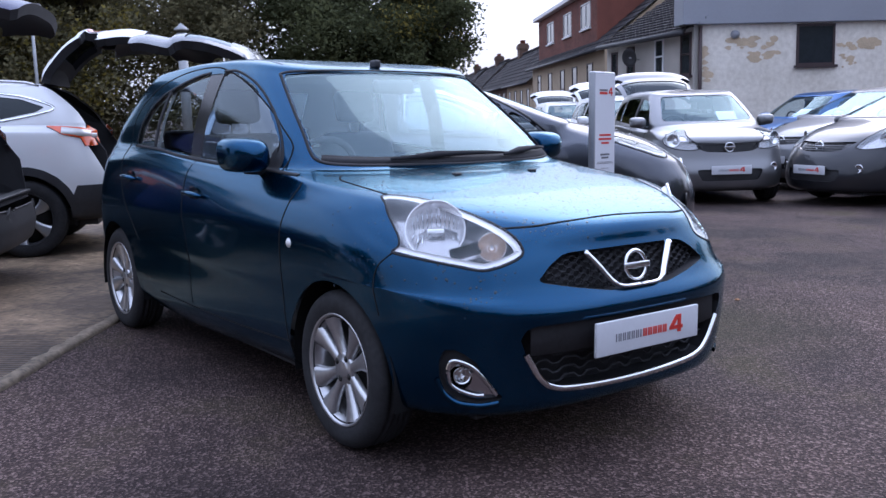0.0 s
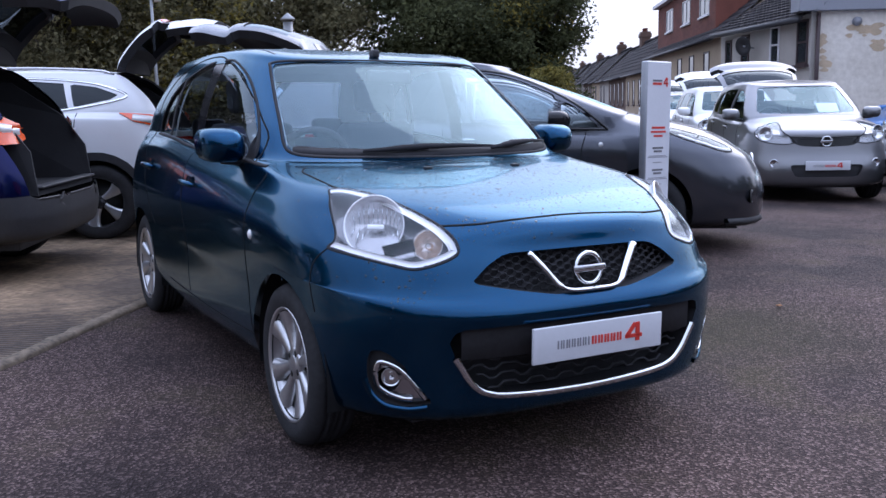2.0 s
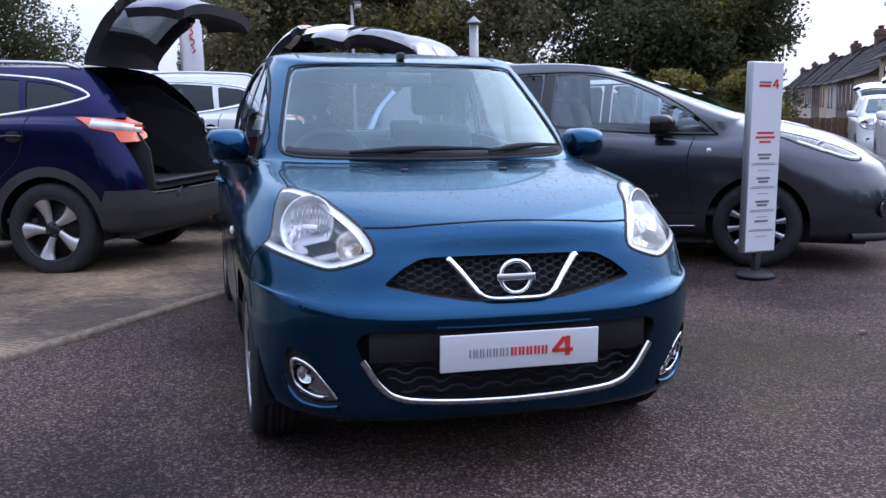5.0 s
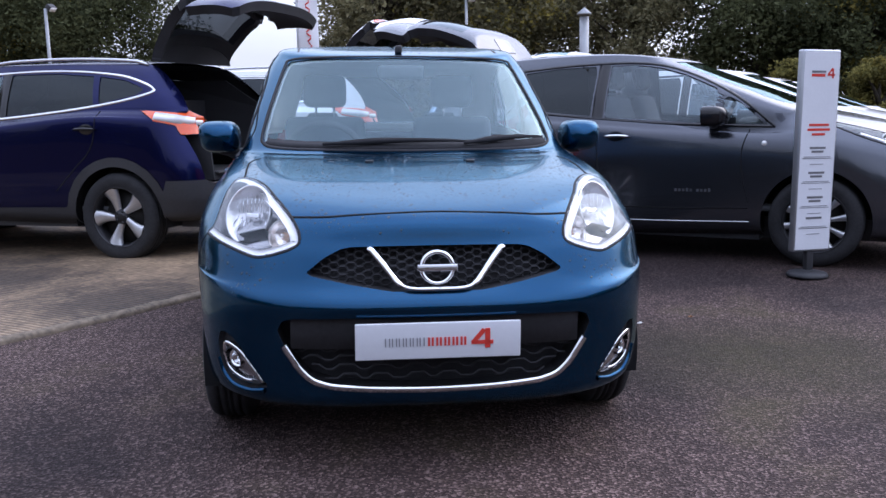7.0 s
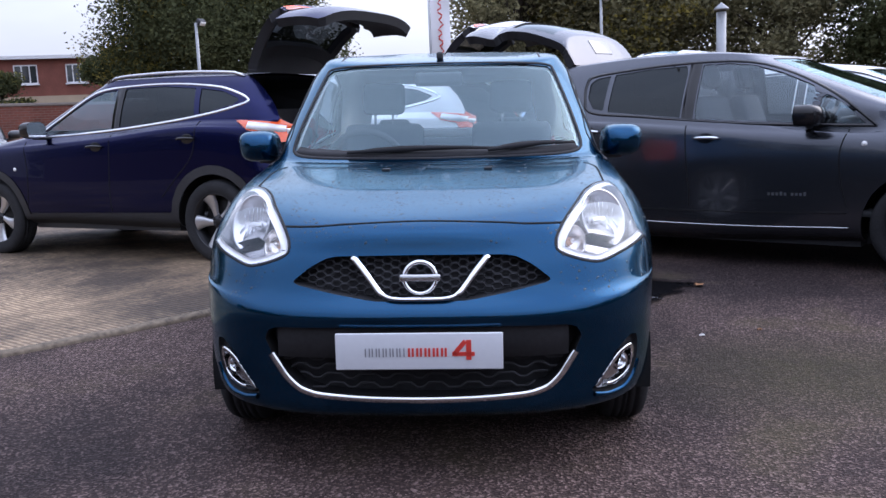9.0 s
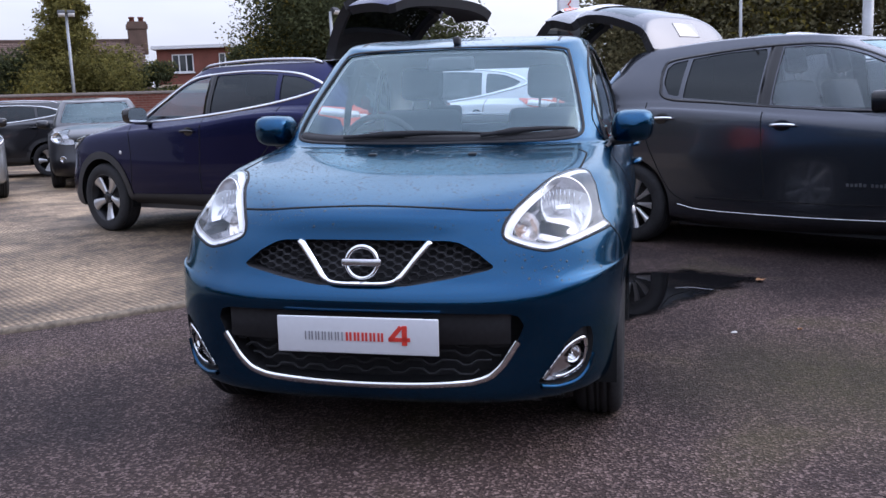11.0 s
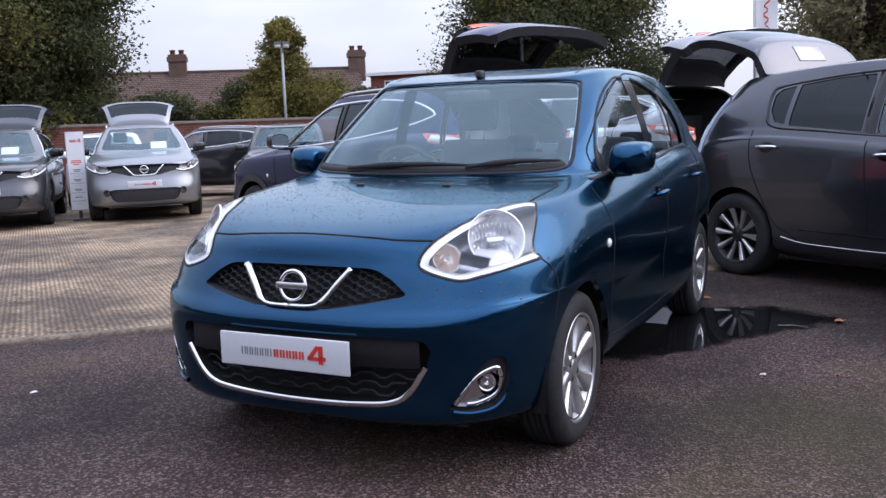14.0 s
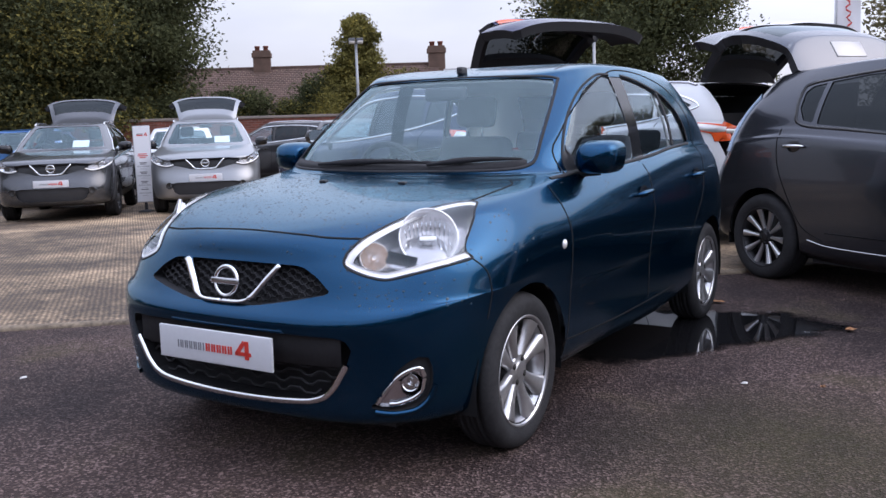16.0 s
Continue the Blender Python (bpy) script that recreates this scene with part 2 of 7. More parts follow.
def join(*pieces):
    vs, fs = [], []
    for v, f in pieces:
        o = len(vs)
        vs += list(v)
        fs += [tuple(i + o for i in q) for q in f]
    return vs, fs


def moved(piece, m):
    return [m @ Vector(v) for v in piece[0]], piece[1]


def smooth_curve(pts, n):
    """Catmull-Rom through points, n samples."""
    p = np.array(pts, float)
    if len(p) < 3:
        t = np.linspace(0, 1, n)[:, None]
        return p[0] * (1 - t) + p[-1] * t
    q = np.vstack([2 * p[0] - p[1], p, 2 * p[-1] - p[-2]])
    out = []
    for s in np.linspace(0, len(p) - 1, n):
        i = min(int(s), len(p) - 2)
        t = s - i
        a, b, c, d = q[i], q[i + 1], q[i + 2], q[i + 3]
        out.append(0.5 * (2 * b + (c - a) * t + (2 * a - 5 * b + 4 * c - d) * t * t + (3 * b - a - 3 * c + d) * t ** 3))
    return np.array(out)


def smooth_at(pairs, y):
    """Smooth curve through (y, z) pairs, read at the values y."""
    a = np.array(pairs, float)
    xs, zs = a[:, 0], a[:, 1]
    if len(xs) == 1:
        return np.full_like(y, zs[0])
    m = np.gradient(zs, xs) if len(xs) > 2 else np.full(2, (zs[1] - zs[0]) / (xs[1] - xs[0]))
    y = np.clip(y, xs[0], xs[-1])
    i = np.clip(np.searchsorted(xs, y) - 1, 0, len(xs) - 2)
    h = xs[i + 1] - xs[i]
    t = (y - xs[i]) / h
    return (2 * t ** 3 - 3 * t ** 2 + 1) * zs[i] + (t ** 3 - 2 * t ** 2 + t) * h * m[i] + (-2 * t ** 3 + 3 * t ** 2) * zs[i + 1] + (t ** 3 - t ** 2) * h * m[i + 1]


def inside(px, py, poly):
    p = np.array(poly, float)
    r = np.zeros(px.shape, bool)
    j = len(p) - 1
    for i in range(len(p)):
        xi, yi, xj, yj = *p[i], *p[j]
        if yi != yj:
            hit = ((yi > py) != (yj > py)) & (px < (xj - xi) * (py - yi) / (yj - yi) + xi)
            r ^= hit
        j = i
    return r


def nearest(px, py, poly):
    p = np.array(poly, float)
    best = np.full(px.shape, 1e9)
    qx, qy = px.copy(), py.copy()
    for i in range(len(p)):
        a, b = p[i], p[(i + 1) % len(p)]
        d = b - a
        t = np.clip(((px - a[0]) * d[0] + (py - a[1]) * d[1]) / max(d @ d, 1e-12), 0, 1)
        x, y = a[0] + t * d[0], a[1] + t * d[1]
        e = (x - px) ** 2 + (y - py) ** 2
        k = e < best
        best[k], qx[k], qy[k] = e[k], x[k], y[k]
    return qx, qy


def inset(line, by):
    """The points of an open line moved sideways, to its right, by that much."""
    q = np.array(line, float)
    d = np.gradient(q, axis=0)
    d /= np.linalg.norm(d, axis=1, keepdims=True)
    return [tuple(v) for v in q + np.stack([d[:, 1], -d[:, 0]], 1) * by]


# ---- cars ----
def outline(r, nf, ns, nr):
    """Half of a plan outline from the middle of the front to the middle of the rear."""
    yf, yr, w, cf, pf, cr, pr = (r[k] for k in ("yf", "yr", "w", "cf", "pf", "cr", "pr"))
    a = np.linspace(0, math.pi / 2, nf)
    x1, y1 = w * np.sin(a) ** (2 / pf), yf + cf * (1 - np.cos(a) ** (2 / pf))
    s = np.linspace(0, 1, ns + 2)[1:-1]
    y2 = (yf + cf) * (1 - s) + (yr - cr) * s
    b = np.linspace(math.pi / 2, 0, nr)
    x3, y3 = w * np.sin(b) ** (2 / pr), yr - cr * (1 - np.cos(b) ** (2 / pr))
    x, y = np.concatenate([x1, np.full(ns, w), x3]), np.concatenate([y1, y2, y3])
    ym, h = (yf + yr) / 2, (yr - yf) / 2
    x = x * (1 - r["barrel"] * ((y - ym) / h) ** 2)
    return np.stack([x, y, smooth_at(r["zs"], y)], 1)


def shell_of(d, nf, ns, nr, sub):
    """The skin of a car as a grid of rings, from the lower lip up to the roof."""
    F, R, W, lip = d["F"], d["R"], d["W"], d["lip"]
    (by, bz), (cy, cz), (sy, sz), (ry, rz), (ty, tz), (gy, gz) = d["be"], d["cowl"], d["st"], d["roof"], d["rt"], d["tb"]
    belt, wb, wr, cf, pf = d["belt"], d["wb"], d["wr"], d.get("cf", 0.75), d.get("pf", 2.4)
    sill = d.get("sill", 0.27)

    def low(yf, yr, w, zf, zm, zr, p=None):
        return dict(yf=yf, yr=yr, w=w, cf=cf, pf=p or d.get("pl", pf), cr=0.45, pr=3.0, barrel=0.03, zs=[(F - 0.1, zf), (F + 0.5, zf), (F + 1.1, zm), (R - 1.0, zm), (R - 0.5, zr), (R + 0.1, zr)])

    def shoulder(yf, yr, w, zf, k, zr, c, p):
        return dict(yf=yf, yr=yr, w=w, cf=c, pf=p, cr=0.42, pr=3.0, barrel=0.03,
                    zs=[(yf - 0.01, zf)] + [(y, z - k) for y, z in belt if yf + c * 0.55 < y < yr - 0.2] + [(yr + 0.01, zr)])

    zn = d.get("zn", 0.64)
    rows = [low(F + d.get("f0", 0.10), R - 0.09, W - d.get("i0", 0.11), lip, sill - 0.05, lip + 0.07),
            low(F + 0.03, R - 0.03, W - d.get("i1", 0.035), lip + 0.04, sill, lip + 0.11),
            low(F + 0.004, R - 0.003, W - 0.012, lip + 0.13, sill + 0.09, lip + 0.21),
            low(F, R, W - 0.002, 0.5 * (lip + 0.13 + zn - 0.03), 0.52, 0.52),
            low(F + d.get("n4", 0.06), R - 0.015, W + 0.004, zn, 0.66, 0.66),
            low(by - d.get("o5", 0.04), R - 0.05, W + 0.002, bz - 0.09, 0.78, 0.80, d.get("p5"))]
    if "ledge" in d:
        # bumper with a proud ledge, a hollow below it and a lip that comes forward again
        rows[1]["yf"], rows[2]["yf"], rows[3]["yf"] = F + 0.095, F + 0.075, F + 0.055
        rows[3]["zs"] = low(0, 0, 0, 0.475, 0.50, 0.52)["zs"]
        rows[3]["w"] = W - 0.009
        rows[4] = low(F + d["n4"], R - 0.015, W + 0.004, zn, 0.66, 0.66, 3.0)
        rows.insert(4, low(F + 0.026, R, W - 0.003, d["ledge"], 0.62, 0.58, 2.92))
        zl = d["ledge"]
        rows[4]["zs"] = [(F - 0.1, zl), (F + 0.05, zl), (F + 0.25, zl + 0.035), (F + 0.6, zl + 0.06), (F + 1.1, 0.585), (R - 1.0, 0.585), (R + 0.1, 0.58)]
        rows[3]["zs"] = [(F - 0.1, 0.475), (F + 0.3, 0.49), (F + 0.6, 0.50), (R + 0.1, 0.50)]
        rows[5]["zs"] = low(0, 0, 0, zn, 0.68, 0.66)["zs"]
    k6, k7 = d.get("k6", 0.085), d.get("k7", 0.035)
    rows.append(shoulder(by, gy + 0.03, W - d.get("i6", 0.012), bz, k6, gz - 0.13, cf, pf))
    f7 = d.get("f7", 0.35)
    rows.append(shoulder(by + f7 * (cy - by), gy + 0.03, W - d.get("i7", 0.04), bz + (cz - bz) * (f7 + d.get("crown", 0.16)), k7, gz - 0.06, d.get("c7", 0.72), d.get("p7", 2.5)))
    c8 = d.get("c8", 0.42)
    if "ledge" in d:
        rows.append(shoulder(cy - 0.15, gy + 0.02, wb + 0.026, cz - 0.023, 0.014, gz - 0.03, c8 + 0.08, 2.9))
    pg = d.get("pg", 2.6)
    rows.append(shoulder(cy - 0.03, gy + 0.015, wb + 0.012, cz - 0.004, 0.0, gz - 0.01, c8, pg))
    rows.append(shoulder(cy + 0.05, gy, wb, cz + 0.022, -0.024, gz + 0.03, c8, pg))
    ct = d.get("ct", 0.35)
    ztop = d.get("edge", 0.062)
    top = [dict(yf=sy, yr=ty, w=wr + 0.012, cf=ct, pf=d.get("pt", 3.0), cr=0.35, pr=3.2, barrel=0.02, zs=[(sy, sz), (0.55 * sy + 0.45 * ry, 0.5 * (sz + rz - ztop) + 0.012), (ry, rz - ztop), (ty, tz)]),
           dict(yf=sy + 0.07, yr=ty - 0.07, w=wr - 0.055, cf=ct, pf=3.0, cr=0.35, pr=3.2, barrel=0.02, zs=[(sy, sz + 0.028), (0.55 * sy + 0.45 * ry, 0.5 * (sz + rz) + 0.022), (ry, rz - 0.022), (ty, tz + 0.03)]),
           dict(yf=sy + 0.3, yr=ty - 0.3, w=0.28, cf=0.25, pf=2.6, cr=0.25, pr=2.6, barrel=0.0, zs=[(sy + 0.3, 0.4 * sz + 0.6 * rz + 0.004), (ry, rz - 0.003), (ty - 0.3, 0.6 * rz + 0.4 * tz + 0.01)]),
           dict(yf=sy + 0.5, yr=ty - 0.5, w=0.01, cf=0.2, pf=2.5, cr=0.2, pr=2.5, barrel=0.0, zs=[(sy + 0.5, 0.25 * sz + 0.75 * rz + 0.004), (ry, rz), (ty - 0.5, 0.75 * rz + 0.25 * tz + 0.008)])]
    P = [outline(r, nf, ns, nr) for r in rows]
    T = [outline(r, nf, ns, nr) for r in top]
    lower, upper = P[-1], T[0]
    mids = []
    for f in (0.3, 0.65):
        q = lower * (1 - f) + upper * f
        b = d.get("bulge", 0.02) * 4 * f * (1 - f)
        q[:, 0] += b * np.minimum(1, q[:, 0] / 0.3)
        front = np.clip((cy + 0.5 - q[:, 1]) / 0.6, 0, 1)
        rear = np.clip((q[:, 1] - (gy - 0.5)) / 0.5, 0, 1)
        q[:, 1] += -0.6 * b * front + 1.2 * b * rear
        q[:, 2] += 0.5 * b * np.maximum(front, rear)
        mids.append(q)
    C = np.array(P + mids + T)
    n = len(C)
    ext = np.concatenate([[2 * C[0] - C[1]], C, [2 * C[-1] - C[-2]]])
    rings = []
    for i in range(n - 1):
        a, b, c, e = ext[i], ext[i + 1], ext[i + 2], ext[i + 3]
        k = sub
        for j in range(k):
            t = j / k
            rings.append(0.5 * (2 * b + (c - a) * t + (2 * a - 5 * b + 4 * c - e) * t * t + (3 * b - a - 3 * c + e) * t ** 3))
    rings.append(C[-1])
    G = np.array(rings)
    G[:, 0, 0] = G[:, -1, 0] = 0
    left = G
    right = G[:, -2:0:-1].copy()
    right[..., 0] *= -1
    return np.concatenate([left, right], 1)


SLANT = math.sqrt(1.405)


def project(view, P, sx=1.0):
    """The two coordinates in which a region is drawn: F front, R rear, S side, C front corner, L front corner from above, B rear corner, T from above."""
    x, y, z = P[..., 0] * sx, P[..., 1], P[..., 2]
    if view in "FR":
        return P[..., 0], z
    if view == "S":
        return y, z
    if view == "C":
        return (x + y) / math.sqrt(2), z
    if view == "B":
        return (y - x) / math.sqrt(2), z
    if view == "L":
        return (x + y) / math.sqrt(2), (z + 0.45 * (y - x)) / SLANT
    return P[..., 0], y


DIRS = {"F": (0, 1, 0), "R": (0, 1, 0), "S": (1, 0, 0), "C": (1, -1, 0), "L": (1, -1, 0.9), "B": (1, 1, 0), "T": (0, 0, 1)}


class Skin:
    """A car's skin cut into labelled regions that share one surface."""

    def __init__(self, d, nf, ns, nr, sub):
        G = shell_of(d, nf, ns, nr, sub)
        self.d = d
        nk, na = G.shape[:2]
        self.V = G.reshape(-1, 3).copy()
        k, a = np.meshgrid(np.arange(nk - 1), np.arange(na), indexing="ij")
        b = (a + 1) % na
        self.Q = np.stack([k * na + a, k * na + b, (k + 1) * na + b, (k + 1) * na + a], -1).reshape(-1, 4)
        self.lab = np.zeros(len(self.Q), int)
        self.names = ["body"]
        self.mid = 0.5 * (d["F"] + d["R"])
        self.normals()
        from_tree = [Vector(v) for v in self.V]
        self.tree = BVHTree.FromPolygons(from_tree, [tuple(int(i) for i in q) for q in self.Q])

    def normals(self):
        A, B, C, D = (self.V[self.Q[:, i]] for i in range(4))
        n = np.cross(C - A, D - B)
        N = np.zeros_like(self.V)
        for i in range(4):
            np.add.at(N, self.Q[:, i], n)
        l = np.linalg.norm(N, axis=1, keepdims=True)
        self.N = N / np.maximum(l, 1e-12)
        out = (self.N * (self.V - np.array([0, self.mid, 0.7]))).sum(1).mean()
        if out < 0:
            self.N = -self.N
            self.Q = self.Q[:, ::-1]

    def region(self, name, view, poly, over=("body",), zmin=-1, snap=True, ymin=-9):
        """Draws a region; C, S and B regions are drawn on both flanks and named apart by their flank."""
        sides = (1, -1) if view in "SCLB" else (0,)
        ids = []
        for s in sides:
            cen = self.V[self.Q].mean(1)
            fn = self.N[self.Q].mean(1)
            u, v = project(view, cen, s or 1)
            ok = inside(u, v, poly) & (cen[:, 2] > zmin) & (cen[:, 1] > ymin)
            if view in "SCLB":
                ok &= cen[:, 0] * s > 0.12
            if view == "S":
                ok &= fn[:, 0] * s > 0.1
            if view in "FCL":
                ok &= cen[:, 1] < self.mid - 0.1
            if view in "RB":
                ok &= cen[:, 1] > self.mid + 0.1
            if view == "T":
                ok &= fn[:, 2] > 0.3
            ok &= np.isin(self.lab, [self.names.index(o) for o in over if o in self.names])
            full = name + ("" if not s else ("_l" if s > 0 else "_r"))
            if full not in self.names:
                self.names.append(full)
            me = self.names.index(full)
            self.lab[ok] = me
            ids.append(me)
            if snap and ok.any():
                ins = np.zeros(len(self.V), bool)
                outs = np.zeros(len(self.V), bool)
                ins[self.Q[ok].ravel()] = True
                outs[self.Q[~ok].ravel()] = True
                e = np.where(ins & outs)[0]
                P = self.V[e]
                u, v = project(view, P, s or 1)
                qu, qv = nearest(u, v, poly)
                du, dv = qu - u, qv - v
                far = np.hypot(du, dv) > 0.05
                du[far] = dv[far] = 0
                N = self.N[e]
                ax = np.array(DIRS[view], float)
                if s:
                    ax = ax * np.array([s, 1, 1])
                ax /= np.linalg.norm(ax)
                if view in "FR":
                    D = np.stack([du, 0 * du, dv], 1)
                elif view == "S":
                    D = np.stack([0 * du, du, dv], 1)
                elif view == "C":
                    D = np.stack([du * s / math.sqrt(2), du / math.sqrt(2), dv], 1)
                elif view == "L":
                    D = np.stack([s * (du / math.sqrt(2) - 0.45 * dv / SLANT), du / math.sqrt(2) + 0.45 * dv / SLANT, dv / SLANT], 1)
                elif view == "B":
                    D = np.stack([-du * s / math.sqrt(2), du / math.sqrt(2), dv], 1)
                else:
                    D = np.stack([du, dv, 0 * du], 1)
                na = (N * ax).sum(1)
                na = np.where(np.abs(na) < 0.25, np.sign(na) * 0.25 + 1e-9, na)
                D -= ((N * D).sum(1) / na)[:, None] * ax
                self.V[e] = P + D
        return ids

    def piece(self, name):
        """Vertices, faces and normals of one region."""
        if name not in self.names:
            return None
        f = self.Q[self.lab == self.names.index(name)]
        if not len(f):
            return None
        ids, inv = np.unique(f, return_inverse=True)
        return self.V[ids], inv.reshape(-1, 4), self.N[ids]

    def cast(self, view, u, v, s=1, lift=0.0):
        """The point of the skin at a place of a view."""
        ax = Vector(DIRS[view]).normalized()
        r = math.sqrt(0.5)
        if view == "F":
            o, w = Vector((u, -4, v)), Vector((0, 1, 0))
        elif view == "R":
            o, w = Vector((u, 8, v)), Vector((0, -1, 0))
        elif view == "S":
            o, w = Vector((4 * s, u, v)), Vector((-s, 0, 0))
        elif view == "C":
            o, w = Vector((s * (u * r + 4 * r), u * r - 4 * r, v)), Vector((-s * r, r, 0))
        elif view == "L":
            k = v / SLANT
            w = Vector((-s, 1, -0.9)).normalized()
            o = Vector((s * (u * r - 0.45 * k), u * r + 0.45 * k, k)) - w * 4
        elif view == "B":
            o, w = Vector((s * (-u * r + 4 * r), u * r + 4 * r, v)), Vector((-s * r, -r, 0))
        else:
            o, w = Vector((u, v, 4)), Vector((0, 0, -1))
        hit, n, _, _ = self.tree.ray_cast(o, w)
        if hit is None:
            return None, None
        if n.dot(w) > 0:
            n = -n
        return hit + n * lift, n

    def ribbon(self, view, line, width, s=1, lift=0.002, n=24, depth=0.0):
        """A strip of that width along a line on the skin, with an edge of some depth."""
        c = smooth_curve(line, n)
        L, Rr, Nn = [], [], []
        pts = []
        for u, v in c:
            p, nn = self.cast(view, u, v, s, lift)
            if p is not None:
                pts.append((p, nn))
        if len(pts) < 2:
            return [], []
        vs, fs = [], []
        for i, (p, nn) in enumerate(pts):
            d = pts[min(i + 1, len(pts) - 1)][0] - pts[max(i - 1, 0)][0]
            side = nn.cross(d).normalized() * (width / 2)
            vs += [p - side - nn * (depth + lift), p - side + nn * depth, p + side + nn * depth, p + side - nn * (depth + lift)]
        for i in range(len(pts) - 1):
            for q in range(3):
                fs.append((i * 4 + q, i * 4 + 4 + q, i * 4 + 5 + q, i * 4 + 1 + q))
        return vs, fs


def rim_walls(V, F, shift):
    """The skirt between a region's edge and the same edge moved by shift."""
    count = {}
    for f in F:
        for i in range(4):
            a, b = int(f[i]), int(f[(i + 1) % 4])
            if a != b:
                k = (min(a, b), max(a, b))
                count.setdefault(k, []).append((a, b))
    vs, fs = [], []
    for k, es in count.items():
        if len(es) == 1:
            a, b = es[0]
            o = len(vs)
            vs += [V[a], V[b], V[b] + shift[b], V[a] + shift[a]]
            fs.append((o, o + 1, o + 2, o + 3))
    return vs, fs


def skin_part(sk, region, name, mat, parent, label="", offset=0.0, shift=None, walls=None):
    p = sk.piece(region)
    if p is None:
        return None
    V, F, N = p
    W = V + N * offset
    if shift is not None:
        W = W + np.array(shift)
    vs, fs = [tuple(v) for v in W], [tuple(f) for f in F]
    if walls:
        wv, wf = rim_walls(V, F, W - V)
        o = len(vs)
        vs, fs = vs + [tuple(v) for v in wv], fs + [tuple(i + o for i in q) for q in wf]
    fs = [f for f in ([i for n, i in enumerate(q) if i not in q[:n]] for q in fs) if len(f) > 2]
    return part_data(name, mesh_of(name, vs, fs), mat, parent, label)


MESHES = {}


def tyre_mesh(R, rim, w):
    key = ("tyre", R, rim, w)
    if key not in MESHES:
        h = w / 2
        prof = [(rim - 0.012, -h * 0.8), (rim + 0.004, -h * 0.92), (rim + 0.02, -h * 0.98), ((R + rim) / 2, -h * 1.03), (R - 0.028, -h * 0.97), (R - 0.012, -h * 0.86), (R - 0.003, -h * 0.66)]
        for g in (-0.42, -0.1, 0.1, 0.42):
            prof += [(R, h * (g - 0.06)), (R - 0.008, h * (g - 0.045)), (R - 0.008, h * (g + 0.045)), (R, h * (g + 0.06))]
        prof += [(r, -a) for r, a in prof[6::-1]]
        MESHES[key] = mesh_of("tyre", *lathe(prof, 56))
    return MESHES[key]


def rim_meshes(kind, rim, w):
    """Spoked alloy rim with its outer face to +x: barrel, spokes, hub cap."""
    key = ("rim", kind, rim)
    if key in MESHES:
        return MESHES[key]
    h = w / 2
    barrel = lathe([(rim - 0.03, -h * 0.8), (rim - 0.02, 0.0), (rim - 0.017, h * 0.62), (rim - 0.002, h * 0.78), (rim + 0.006, h * 0.9), (rim + 0.004, h * 0.96), (rim - 0.004, h * 0.9), (rim - 0.012, h * 0.72)], 56)
    face = []
    n = {"eight": 8, "five": 5, "ten": 10, "seven": 7}[kind]
    for i in range(n):
        a = 2 * math.pi * i / n
        rot = Matrix.Rotation(a, 4, "X")
        r0, r1 = 0.045, rim - 0.012
        if kind == "five":
            w0, w1 = 0.026, 0.068
        elif kind == "ten":
            w0, w1 = 0.010, 0.026
        elif kind == "seven":
            w0, w1 = 0.014, 0.018
        else:
            w0, w1 = 0.020, 0.047
        x0, x1 = h * 0.62, h * 0.84
        skew = 0.05 if kind == "five" else ((0.012 if i % 2 else -0.012) if kind == "eight" else 0)
        vs, fs = [], []
        for k in range(6):
            t = k / 5
            r = r0 + (r1 - r0) * t
            ww = w0 + (w1 - w0) * t ** 1.4
            if kind == "eight":
                ww = w0 + (w1 - w0) * t ** 2.2
            yc = skew * math.sin(t * math.pi * 0.5)
            xx = x0 + (x1 - x0) * t ** 1.6
            vs += [(xx - 0.022, yc - ww, r), (xx - 0.006, yc - ww * 0.95, r), (xx + 0.003, yc - ww * 0.55, r), (xx + 0.003, yc + ww * 0.55, r), (xx - 0.006, yc + ww * 0.95, r), (xx - 0.022, yc + ww, r)]
        for k in range(5):
            for q in range(5):
                fs.append((k * 6 + q, k * 6 + 6 + q, k * 6 + 7 + q, k * 6 + q + 1))
        face.append(moved((vs, fs), rot))
    hub = lathe([(0.062, h * 0.45), (0.062, h * 0.62), (0.055, h * 0.66), (0.034, h * 0.66), (0.032, h * 0.69), (0.026, h * 0.71), (0.0, h * 0.715)], 28)
    nuts = []
    for i in range(4 if kind == "eight" else 5):
        a = 2 * math.pi * (i + 0.5) / (4 if kind == "eight" else 5)
        q = lathe([(0.012, h * 0.6), (0.012, h * 0.675), (0.0, h * 0.68)], 8)
        nuts.append(([(x, y + 0.046 * math.cos(a), z + 0.046 * math.sin(a)) for x, y, z in q[0]], q[1]))
    # brake disc; its dark outer plate stands in for shadow behind the spokes
    disc = lathe([(0.07, -h * 0.2), (rim * 0.93, -h * 0.2), (rim * 0.93, -h * 0.1), (rim * 0.74, -h * 0.08), (rim * 0.72, h * 0.05), (0.07, h * 0.05), (0.06, h * 0.4), (0.0, h * 0.42)], 36)
    MESHES[key] = (mesh_of("rim_barrel", *barrel), mesh_of("spokes", *join(*face)), mesh_of("hub_cap", *(join(hub) if kind == "eight" else join(hub, *nuts))), mesh_of("brake_and_shade_plate", *disc), mesh_of("lug_nut", *nuts[0]) if kind == "eight" else None)
    return MESHES[key]


